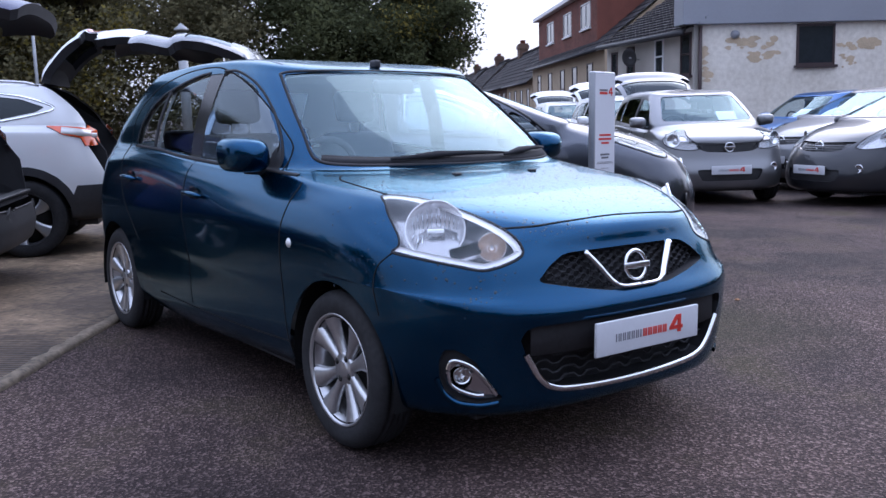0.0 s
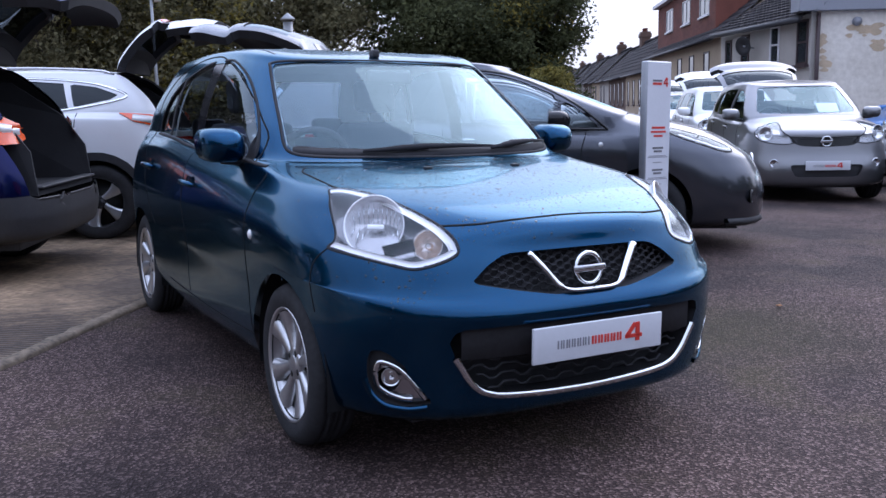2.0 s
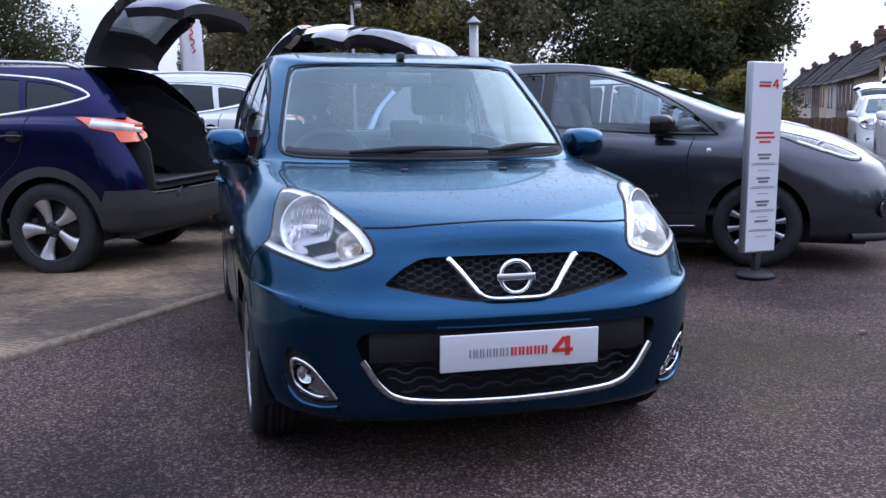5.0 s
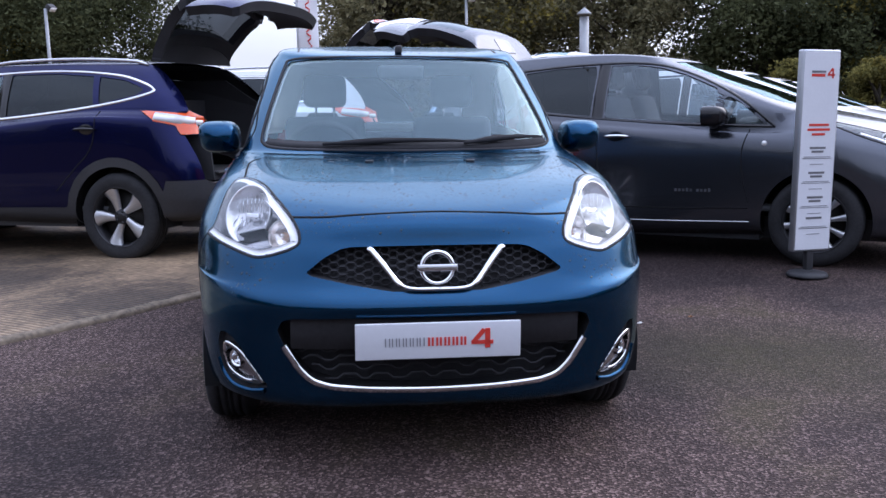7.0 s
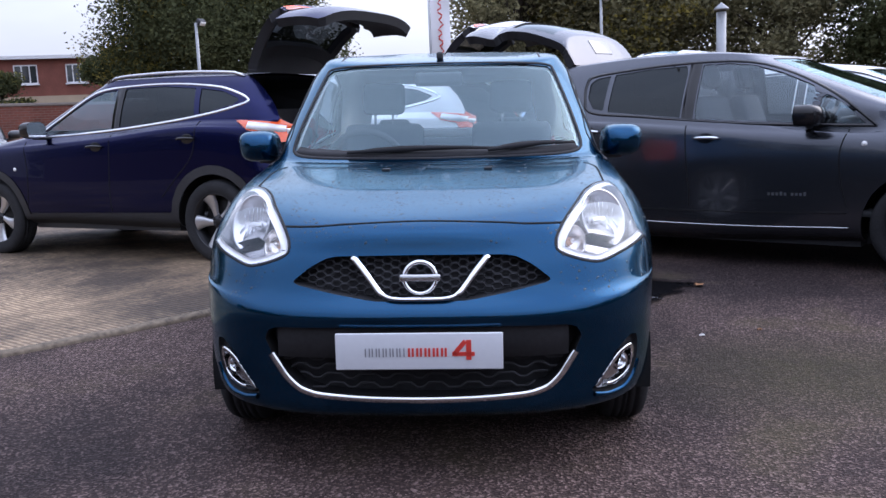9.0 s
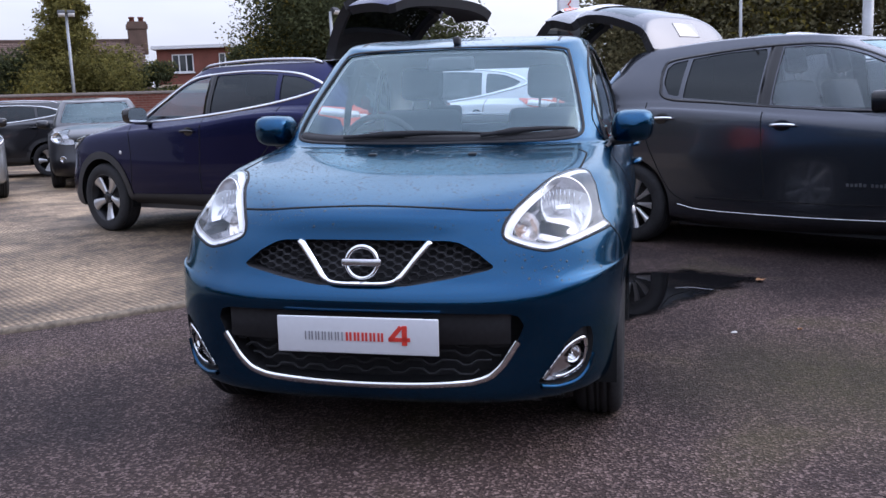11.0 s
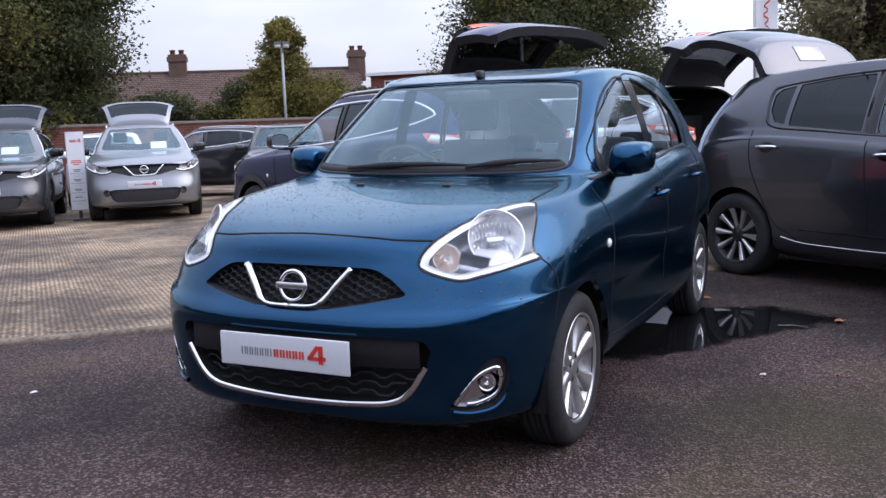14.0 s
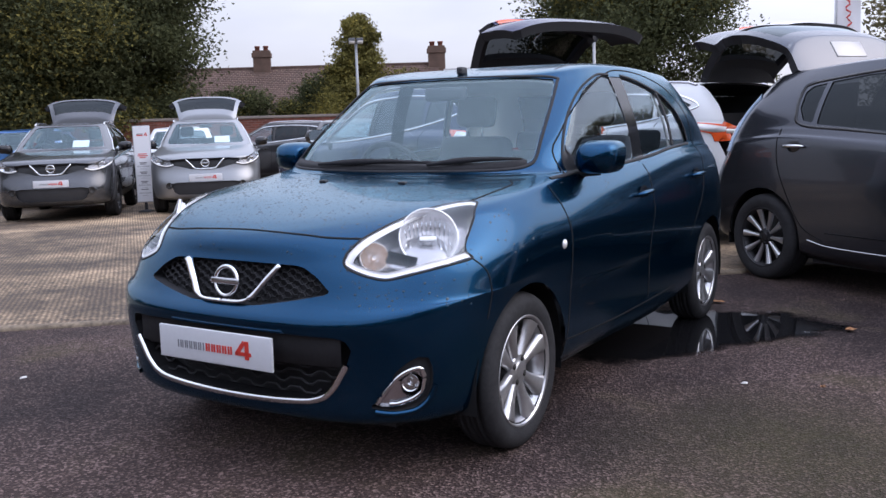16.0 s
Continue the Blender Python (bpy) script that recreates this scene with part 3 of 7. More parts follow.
def add_wheel(parent, x, y, z, R, rim, w, kind, s, spoke=None, spin=0.0):
    barrel, spokes, cap, disc, nuts = rim_meshes(kind, rim, w)
    m = pose(x, y, z, 0, 0, 0 if s > 0 else 180) @ Matrix.Rotation(spin, 4, "X")
    wheel = part_data("wheel", disc, M_BRAKE, parent, "", m)
    part_data("tyre", tyre_mesh(R, rim, w), M_RUBBER, wheel, "black rubber tyre")
    dark = kind in ("five", "ten")
    part_data("rim", barrel, M_DARKALLOY if dark else M_ALLOY, wheel, "")
    part_data("spokes", spokes, spoke or M_ALLOY, wheel, "silver alloy spokes")
    part_data("hub_cap", cap, M_DARKALLOY if dark else M_ALLOY, wheel)
    if nuts is not None:
        for i in range(4):
            part_data("wheel_nut", nuts, M_BRAKE, wheel, "", Matrix.Rotation(i * math.pi / 2, 4, "X"))
    return wheel


def arch_poly(yc, zc, r, n=40, zcut=-0.2):
    return [(yc + r * math.cos(a), zc + r * math.sin(a)) for a in np.linspace(0, 2 * math.pi, n, endpoint=False)]


def seat(parent, x, y, z, name="seat", mat=None):
    mat = mat or M_CLOTH
    bm = box_bm(x - 0.25, x + 0.25, y - 0.28, y + 0.24, z - 0.08, z + 0.08, 0.06, 3)
    st = part(name, bm, mat, parent, "dark cloth seat")
    bm = box_bm(-0.225, 0.225, -0.06, 0.06, 0.0, 0.57, 0.055, 3, pose(x, y + 0.27, z + 0.04, -18))
    part("backrest", bm, mat, st)
    bm = box_bm(-0.12, 0.12, -0.045, 0.045, 0.62, 0.80, 0.045, 3, pose(x, y + 0.27, z + 0.04, -14))
    rest = part("headrest", bm, mat, st)
    for q in (-0.05, 0.05):
        part_data("headrest_post", mesh_of("headrest_post", *tube([(x + q, y + 0.40, z + 0.56), (x + q, y + 0.425, z + 0.68)], 0.007, 6)), M_SATIN, rest)
    return st


def cabin(car, d, wheel_side=-1):
    """Dashboard, steering wheel, seats and lining seen through the glass."""
    cy, cz = d["cowl"]
    wb = d["wb"]
    bm = bmesh.new()
    box(bm, -wb + 0.08, wb - 0.08, cy + 0.10, cy + 0.52, cz - 0.32, cz - 0.05, 0.07, 3)
    box(bm, wheel_side * 0.36 - 0.17, wheel_side * 0.36 + 0.17, cy + 0.34, cy + 0.56, cz - 0.14, cz + 0.0, 0.05, 3)
    part("dashboard", bm, M_TRIM, car, "dark grey moulded dashboard")
    ring = [(0.185 * math.cos(a), 0.0, 0.185 * math.sin(a)) for a in np.linspace(0, 2 * math.pi, 33)]
    ms = pose(wheel_side * 0.36, cy + 0.68, cz - 0.055, 24)
    pieces = [moved(tube(ring, 0.016, 8, 1.0, False), ms)]
    for a in (20, 160, 270):
        e = (0.17 * math.cos(radians(a)), 0.0, 0.17 * math.sin(radians(a)))
        pieces.append(moved(tube([(0, -0.02, 0), e], 0.02, 8), ms))
    pieces.append(moved(lathe([(0.0, -0.03), (0.05, -0.025), (0.06, 0.0), (0.0, 0.01)], 20, "y"), ms))
    part_data("steering_wheel", mesh_of("steering_wheel", *join(*pieces)), M_PLASTIC, car)
    zs = cz - 0.46
    for x in (-0.36, 0.36):
        seat(car, x, cy + 1.10, zs, "front_seat")
    bench = part("rear_seat", box_bm(-wb + 0.14, wb - 0.14, cy + 1.72, cy + 2.15, zs - 0.06, zs + 0.12, 0.06, 3), M_CLOTH, car, "dark cloth rear bench")
    part("rear_backrest", box_bm(-wb + 0.14, wb - 0.14, -0.06, 0.06, 0.0, 0.44, 0.05, 3, pose(0, cy + 2.16, zs + 0.06, -20)), M_CLOTH, bench)
    for x in (-0.38, 0.38):
        part("rear_headrest", box_bm(-0.10, 0.10, -0.035, 0.035, 0.44, 0.56, 0.033, 3, pose(x, cy + 2.17, zs + 0.06, -16)), M_CLOTH, bench)
    mirror = box_bm(-0.11, 0.11, -0.02, 0.02, -0.032, 0.032, 0.018, 3, pose(0.0, d["st"][0] + 0.005, d["st"][1] - 0.04, -8))
    part("rear_view_mirror", mirror, M_PLASTIC, car)
    part("cabin_floor", box_bm(-wb + 0.02, wb - 0.02, cy - 0.15, cy + 2.3, zs - 0.26, zs - 0.22), M_TRIM, car)


def underbody(car, d):
    bm = bmesh.new()
    W, F, R = d["W"] - 0.13, d["F"] + 0.30, d["R"] - 0.25
    bb = d.get("sill", 0.27) - 0.06
    r = d["arch"] + 0.02
    for y0, y1, w in ((F, -r, W - 0.16), (-r, r, W - 0.16), (r, d["wheelbase"] - r, W), (d["wheelbase"] - r, d["wheelbase"] + r, W - 0.16), (d["wheelbase"] + r, R, W - 0.12)):
        box(bm, -w, w, y0, y1, bb - 0.03, bb + 0.12)
    part("underbody", bm, M_PLASTIC, car, smooth=False)
    for y in (0, d["wheelbase"]):
        for s in (1, -1):
            vs, fs, o, n = [], [], 0, 20
            for i in range(n + 1):
                a = math.pi * (1.13 * i / n - 0.065)
                for x in (d["W"] - 0.03, d["W"] - 0.30):
                    vs.append((s * x * (0.985 if y else 0.98), y + r * math.cos(a), d["hub"] + r * math.sin(a)))
            for i in range(n):
                fs.append((o + 2 * i, o + 2 * i + 1, o + 2 * i + 3, o + 2 * i + 2))
            fs.append(tuple(o + 2 * i + 1 for i in range(n + 1)))
            part_data("wheel_liner", mesh_of("wheel_liner", vs, fs), M_DARK, car)


def mirror_part(car, d, s, at, mat, w=0.17, h=0.15, arm=0.06):
    """Door mirror: painted shell, dark foot and mirror glass."""
    x, y, z = at
    vs, fs = [], []
    n, k = 20, 9
    for i in range(k):
        t = i / (k - 1)
        yy = -0.095 + 0.16 * t
        g = (1 - (1 - min(1, t * 1.6)) ** 2.2) ** 0.5
        for j in range(n):
            a = 2 * math.pi * j / n
            c, q = math.cos(a), math.sin(a)
            px = math.copysign(abs(c) ** 0.62, c) * w / 2 * (0.25 + 0.75 * g)
            pz = math.copysign(abs(q) ** 0.62, q) * h / 2 * (0.25 + 0.75 * g)
            vs.append((s * (px + 0.012 * (pz / h)), yy + 0.02 * px / w, pz))
    for i in range(k - 1):
        for j in range(n):
            fs.append((i * n + j, i * n + (j + 1) % n, (i + 1) * n + (j + 1) % n, (i + 1) * n + j))
    fs.append(tuple(range(n))[::-1])
    me = part_data("door_mirror", mesh_of("door_mirror", vs, fs), mat, car, "painted door mirror", pose(s * x, y, z))
    glass_vs = [(v[0] * 0.93, 0.066, v[2] * 0.93) for v in vs[-n:]]
    part_data("mirror_glass", mesh_of("mirror_glass", glass_vs, [tuple(range(n))], False), M_CHROME, me)
    foot = tube([(-s * (w / 2 + arm), 0.05, -h * 0.52), (-s * w * 0.35, 0.02, -h * 0.47), (0, 0.0, -h * 0.46)], [0.03, 0.03, 0.02], 10, 0.6)
    part_data("mirror_foot", mesh_of("mirror_foot", *foot), M_PLASTIC, me)
    return me


def handle_part(car, sk, y, z, s, mat, recess=True, length=0.2):
    p, n = sk.cast("S", y, z, s)
    if p is None:
        return
    pts = [p + Vector((0, length * (t - 0.5), 0.012 * math.sin(t * math.pi) * 0.3)) + n * (0.008 + 0.03 * math.sin(max(0.0, min(1.0, t)) * math.pi) ** 0.5) for t in np.linspace(0, 1, 9)]
    h = part_data("door_handle", mesh_of("door_handle", *tube(pts, [0.008, 0.014, 0.015, 0.015, 0.015, 0.015, 0.015, 0.014, 0.008], 8, 0.8)), mat, car, "door handle")
    if recess:
        q = lathe([(0.0, 0.002), (0.035, 0.003), (0.042, 0.001)], 16)
        cup = [(p.x + s * a[0] + s * 0.001, p.y + 0.01 + a[1] * 1.5, p.z + a[2]) for a in q[0]]
        part_data("handle_recess", mesh_of("handle_recess", cup, q[1]), M_GLOSSBLACK, h)


def plate_part(car, y, z, lean=0.0, w=0.52, h=0.111, detail=True, x=0.0):
    """Show plate with a printed mark: thin bars, heavy bars and an angular sign, in place of lettering."""
    m = pose(x, y, z, lean)
    pl = part("show_plate", box_bm(-w / 2, w / 2, -0.006, 0.006, -h / 2, h / 2, 0.004, 2), M_PLATE, car, "white show plate with a grey and red printed mark", m)
    k = w / 0.52
    f = -0.0085
    bm = bmesh.new()
    for i in range(6):
        for j in (0.0, 0.0125):
            box(bm, (-0.168 + i * 0.0215 + j) * k, (-0.168 + i * 0.0215 + j + 0.0035) * k, f, -0.004, -0.016, 0.011)
    part("grey_print", bm, M_INK_PALE, pl, smooth=False)
    bm = bmesh.new()
    for i in range(5):
        for j in (0.0, 0.0115):
            box(bm, (-0.034 + i * 0.0255 + j) * k, (-0.034 + i * 0.0255 + j + 0.0068) * k, f, -0.004, -0.016, 0.011)
    box(bm, 0.103 * k, 0.172 * k, f - 0.001, -0.004, -0.014, -0.002)
    box(bm, 0.146 * k, 0.162 * k, f - 0.001, -0.004, -0.026, 0.036)
    box(bm, -0.007, 0.007, f - 0.001, -0.004, -0.029, 0.027, m=pose(0.126 * k, 0, 0.012, 0, 40, 0))
    part("red_print", bm, M_INK_RED, pl, smooth=False)
    return pl


def badge_part(parent, at, r=0.055, lean=0.0):
    """Round chrome emblem: a ring with a plain cross bar."""
    ring = [(r * math.cos(a), 0.0, r * math.sin(a)) for a in np.linspace(0, 2 * math.pi, 41)]
    p = join(tube(ring, r * 0.16, 8, 1.0, False))
    b = part_data("emblem", mesh_of("emblem", *p), M_CHROME, parent, "round chrome emblem with a plain cross bar", pose(*at, lean))
    part("emblem_bar", box_bm(-r * 1.28, r * 1.28, -0.012, 0.006, -r * 0.22, r * 0.22, 0.004, 2), M_SATIN, b)
    return b


def tailgate_part(car, sk, mat, hinge, angle, glass_mat, lamp=True, inner=None, bend=None):
    """The raised tailgate: outer skin, dark inner skin with walls, window and lamps, turned about its hinge."""
    def bent(P):
        """The tail below the window folds back against the window's plane."""
        P = np.array(P, float)
        if not bend:
            return P
        yk, zk, deg = bend
        f = np.clip((zk + 0.06 - P[:, 2]) / 0.14, 0, 1)
        a = -np.radians(deg) * f * f * (3 - 2 * f)
        dy, dz = P[:, 1] - yk, P[:, 2] - zk
        P[:, 1], P[:, 2] = yk + dy * np.cos(a) - dz * np.sin(a), zk + dy * np.sin(a) + dz * np.cos(a)
        return P

    V, F, N = sk.piece("tailgate")
    V0 = V
    V = bent(V0)
    m = pose(0, hinge[0], hinge[1], angle) @ pose(0, -hinge[0], -hinge[1])
    vs = [tuple(v) for v in V]
    fs = [tuple(f) for f in F]
    gate = part_data("tailgate", mesh_of("tailgate", vs, fs), mat, car, "raised tailgate", m)
    V2 = bent(V0 - N * 0.075)
    wv, wf = rim_walls(V, F, V2 - V)
    fs2 = [tuple(f[::-1]) for f in F]
    o = len(V2)
    part_data("inner_panel", mesh_of("inner_panel", [tuple(v) for v in V2] + [tuple(v) for v in wv], fs2 + [tuple(i + o for i in q) for q in wf]), inner or M_BOOT, gate, "black trimmed inner panel")
    for nm in ("tailgate_window",):
        p = sk.piece(nm)
        if p is not None:
            part_data("tailgate_window", mesh_of(nm, [tuple(v) for v in bent(p[0] - p[2] * 0.01)], [tuple(f) for f in p[1]]), glass_mat, gate, "tailgate window glass")
    for nm in ("gate_lamp_l", "gate_lamp_r"):
        p = sk.piece(nm)
        if p is not None:
            part_data("gate_lamp", mesh_of(nm, [tuple(v) for v in bent(p[0] + p[2] * 0.006)], [tuple(f) for f in p[1]]), M_ORANGE, gate, "red tail lamp section")
            part_data("gate_lamp_back", mesh_of("gate_lamp_back", [tuple(v) for v in bent(p[0] - p[2] * 0.042)], [tuple(f) for f in p[1]]), M_PLASTIC, gate)
    return gate

# ---- hero car: blue hatchback ----
HERO = dict(F=-0.78, R=3.03, W=0.828, lip=0.205, i6=0.03, i7=0.07, p7=4.0, i0=0.075, f0=0.16, i1=0.032, sill=0.27, ledge=0.568, pl=3.35, p5=2.8, n4=0.078, o5=0.056, k7=0.022, crown=0.125, be=(-0.598, 0.840), cowl=(0.2, 0.985), st=(0.79, 1.372), roof=(1.55, 1.492), rt=(2.55, 1.40), tb=(2.93, 1.05),
            belt=[(-0.5, 0.92), (0.3, 0.95), (1.2, 0.995), (2.1, 1.045), (3.0, 1.05)], wb=0.722, wr=0.585, hub=0.285, wheelbase=2.45, arch=0.335)
HERO_POSE = pose(-0.010, 0, -0.012, 0.5, 1.2, 0.42)


def common_regions(sk, d, arch=True):
    if arch:
        for y in (0, d["wheelbase"]):
            sk.region("arch_f" if y == 0 else "arch_r", "S", arch_poly(y, d["hub"], d["arch"]))


def hero_car():
    d = HERO
    car = thing("blue_hatchback", HERO_POSE, "teal blue metallic five-door hatchback with rain drops, parked on tarmac", "car")
    sk = Skin(d, 64, 110, 30, 9)
    common_regions(sk, d)
    lamp_top = [(-0.115, 0.251), (-0.096, 0.282), (-0.042, 0.325), (0.048, 0.375), (0.085, 0.393), (0.194, 0.446), (0.296, 0.48), (0.357, 0.489), (0.385, 0.48)]
    lamp_back = [(0.361, 0.435), (0.346, 0.392), (0.319, 0.339), (0.292, 0.285), (0.289, 0.25)]
    lamp_low = [(0.308, 0.231), (0.218, 0.202), (0.122, 0.18), (0.02, 0.165), (-0.033, 0.178), (-0.081, 0.205), (-0.109, 0.23)]
    sk.region("headlamp", "L", lamp_top + lamp_back + lamp_low)
    grille = [(0.0, 0.748), (0.165, 0.747), (0.27, 0.745), (0.305, 0.738), (0.357, 0.711), (0.413, 0.667), (0.402, 0.658), (0.274, 0.633), (0.148, 0.613), (0.0, 0.611)]
    sk.region("grille", "F", grille + [(-x, z) for x, z in grille[-2:0:-1]])
    low = [(0.0, 0.534), (0.275, 0.535), (0.462, 0.529), (0.492, 0.518), (0.506, 0.487), (0.483, 0.43), (0.443, 0.367), (0.398, 0.322), (0.325, 0.299), (0.141, 0.285), (0.0, 0.282)]
    sk.region("air_intake", "F", low + [(-x, z) for x, z in low[-2:0:-1]])
    fog_rim = [(-0.062, 0.29), (0.022, 0.416), (0.062, 0.447), (0.095, 0.46), (0.128, 0.454), (0.145, 0.414), (0.143, 0.36), (0.125, 0.318), (0.087, 0.288), (0.022, 0.277)]
    sk.region("fog_recess", "C", fog_rim)
    sk.region("fog_bezel", "C", [(-0.044, 0.298), (-0.015, 0.341), (0.031, 0.397), (0.078, 0.424), (0.107, 0.424), (0.12, 0.389), (0.112, 0.336), (0.08, 0.312), (0.021, 0.294)], over=("fog_recess_l", "fog_recess_r"))
    sk.region("fog_hole", "C", [(0.074 + 0.038 * math.cos(a), 0.366 + 0.040 * math.sin(a)) for a in np.linspace(0, 2 * math.pi, 24, endpoint=False)], over=("fog_bezel_l", "fog_bezel_r"))
    ws = [(0.0, 1.008), (0.40, 1.012), (0.56, 1.018), (0.604, 1.03), (0.612, 1.05), (0.603, 1.10), (0.577, 1.2), (0.547, 1.3), (0.524, 1.365), (0.506, 1.384), (0.40, 1.394), (0.0, 1.401)]
    sk.region("windscreen", "F", ws + [(-x, z) for x, z in ws[-2:0:-1]], zmin=0.99)
    sk.region("mirror_sail", "S", [(0.565, 0.985), (0.582, 1.04), (0.642, 1.118), (0.65, 1.06), (0.72, 0.985)])
    sk.region("door_glass", "S", [(0.575, 0.995), (0.588, 1.04), (0.648, 1.118), (0.783, 1.23), (0.965, 1.337), (1.17, 1.398), (1.26, 1.408), (1.32, 1.404), (1.345, 1.22), (1.36, 1.02), (1.33, 1.004), (0.9, 0.997)])
    sk.region("rear_glass", "S", [(1.49, 1.016), (1.485, 1.13), (1.472, 1.404), (1.57, 1.396), (1.71, 1.374), (1.885, 1.338), (1.925, 1.195), (1.955, 1.05), (1.66, 1.033)])
    sk.region("quarter_glass", "S", [(1.99, 1.052), (1.965, 1.195), (1.93, 1.328), (1.985, 1.312), (2.07, 1.272), (2.14, 1.23), (2.22, 1.145), (2.255, 1.07), (2.235, 1.06)])
    sk.region("tail_glass", "R", [(-0.60, 1.055), (-0.49, 1.37), (0.49, 1.37), (0.60, 1.055)], zmin=1.04)
    sk.region("tail_lamp", "B", [(1.50, 0.78), (1.50, 1.02), (1.80, 1.02), (1.86, 0.90), (1.78, 0.76)])
    sk.region("b_pillar", "S", [(1.36, 1.002), (1.345, 1.22), (1.32, 1.404), (1.472, 1.404), (1.485, 1.13), (1.49, 1.012)])
    part_skin = lambda region, name, mat, label="", **k: skin_part(sk, region, name, mat, car, label, **k)
    part_skin("body", "body", M_HERO, "glossy teal blue metallic body")
    # pale lining of the roof and pillars
    V, Fc, N = sk.piece("body")
    up = Fc[(V[Fc][..., 2].mean(1) > 1.0) & (V[Fc][..., 1].mean(1) > 0.3)]
    part_data("inner_lining", mesh_of("inner_lining", V - N * 0.022, up), M_LINER, car)
    part_skin("windscreen", "windscreen", M_GLASS, "clear laminated windscreen", offset=-0.004)
    for s in ("_l", "_r"):
        part_skin("door_glass" + s, "front_door_window", M_TINT, offset=-0.008)
        part_skin("rear_glass" + s, "rear_door_window", M_TINT, offset=-0.008)
        part_skin("quarter_glass" + s, "quarter_window", M_TINT, offset=-0.008)
        part_skin("b_pillar" + s, "pillar_trim", M_GLOSSBLACK, offset=-0.004)
        part_skin("mirror_sail" + s, "mirror_sail", M_PLASTIC, "black plastic mirror sail", offset=-0.003)
        part_skin("tail_lamp" + s, "tail_lamp", M_RED)
        lens = part_skin("headlamp" + s, "headlamp", M_LENS, "clear headlamp lens with chrome reflectors", offset=0.003)
        skin_part(sk, "headlamp" + s, "lamp_bowl", M_LAMPBODY, lens, "grey inner housing", offset=-0.07, walls=True)
        sg = 1 if s == "_l" else -1
        # reflector bowls, bulbs and the bright edge strip
        for u, v, r, mat, back in ((0.178, 0.322, 0.097, M_REFLECT, 0.06), (-0.018, 0.260, 0.046, M_AMBERBOWL, 0.035)):
            p, n = sk.cast("L", u, v, sg, -0.014)
            q = lathe([(r, 0.0), (r * 1.05, -0.006), (r * 1.06, 0.006), (r, 0.003), (r * 0.93, -back * 0.35), (r * 0.72, -back * 0.75), (r * 0.4, -back * 0.95), (r * 0.2, -back), (r * 0.18, -back + 0.03), (0.0, -back + 0.034)], 32, "x")
            nn = Vector((sg * 0.62, -0.72, 0.30)).normalized()
            rot = nn.to_track_quat("X", "Z").to_matrix().to_4x4()
            part_data("reflector", mesh_of("reflector", *q), mat, lens, "round chrome reflector", Matrix.Translation(p - nn * 0.02) @ rot)
            if r < 0.06:
                bulb = lathe([(0.0, 0.012), (0.010, 0.008), (0.014, 0.0), (0.014, -0.02)], 14)
                part_data("indicator_bulb", mesh_of("indicator_bulb", *bulb), M_AMBER, lens, "amber bulb", Matrix.Translation(p - nn * 0.04) @ rot)
            else:
                flutes = []
                for k in range(11):
                    x = -0.08 + k * 0.016
                    hh = math.sqrt(max(0.0, 0.088 ** 2 - x * x))
                    deep = 0.022 * (1 - (x / 0.09) ** 2)
                    flutes.append(tube([(-0.012 - deep, x, -hh), (-0.02 - deep, x * 0.9, -hh * 0.1)], 0.003, 5))
                    flutes.append(tube([(-0.02 - deep, x * 0.9, hh * 0.15), (-0.012 - deep, x, hh * 0.95)], 0.0022, 5))
                part_data("reflector_flutes", mesh_of("reflector_flutes", *join(*flutes)), M_CHROME, lens, "", Matrix.Translation(p - nn * 0.02) @ rot)
                part("bulb_shield", box_bm(-0.014, 0.0, -0.03, 0.03, -0.011, 0.009, 0.004, 2), M_CHROME, lens, "", Matrix.Translation(p - nn * 0.035) @ rot)
        for line, w in ((inset(lamp_top, 0.016), 0.026), (inset(lamp_low[:1] + lamp_low[1:] + lamp_top[:2], 0.013), 0.019)):
            edge = sk.ribbon("L", line, w, sg, -0.002, 40)
            part_data("bright_strip", mesh_of("bright_strip", *edge), M_STRIP, lens, "bright white edge strip")
        dark = sk.ribbon("L", [(0.02, 0.252), (0.05, 0.24), (0.085, 0.226), (0.115, 0.215)], 0.030, sg, -0.03, 16)
        part_data("lamp_mask", mesh_of("lamp_mask", *dark), M_GLOSSBLACK, lens, "black inner bezel")
        ring = lamp_top + lamp_back + lamp_low + lamp_top[:1]
        part_data("lamp_seal", mesh_of("lamp_seal", *sk.ribbon("L", inset(ring, -0.003), 0.008, sg, 0.0015, 120)), M_MESH, lens)
        # fog lamp
        fog = part_skin("fog_recess" + s, "fog_lamp_surround", M_MESH, "black fog lamp surround", offset=-0.02, walls=True)
        bez = skin_part(sk, "fog_bezel" + s, "fog_lamp_bezel", M_SATIN, fog, "silver fog lamp bezel", offset=-0.012, walls=True)
        skin_part(sk, "fog_hole" + s, "fog_hole", M_GLOSSBLACK, fog, offset=-0.05, walls=True)
        p, n = sk.cast("C", 0.070, 0.366, sg, -0.022)
        nn = Vector((sg * 0.45, -0.89, 0)).normalized()
        rot = nn.to_track_quat("X", "Z").to_matrix().to_4x4()
        lamp = lathe([(0.031, -0.03), (0.031, 0.004), (0.028, 0.006), (0.025, -0.006), (0.017, -0.016), (0.009, -0.018), (0.008, 0.0), (0.0, 0.004)], 26)
        part_data("fog_lamp", mesh_of("fog_lamp", *lamp), M_CHROME, fog, "round fog lamp", Matrix.Translation(p) @ rot)
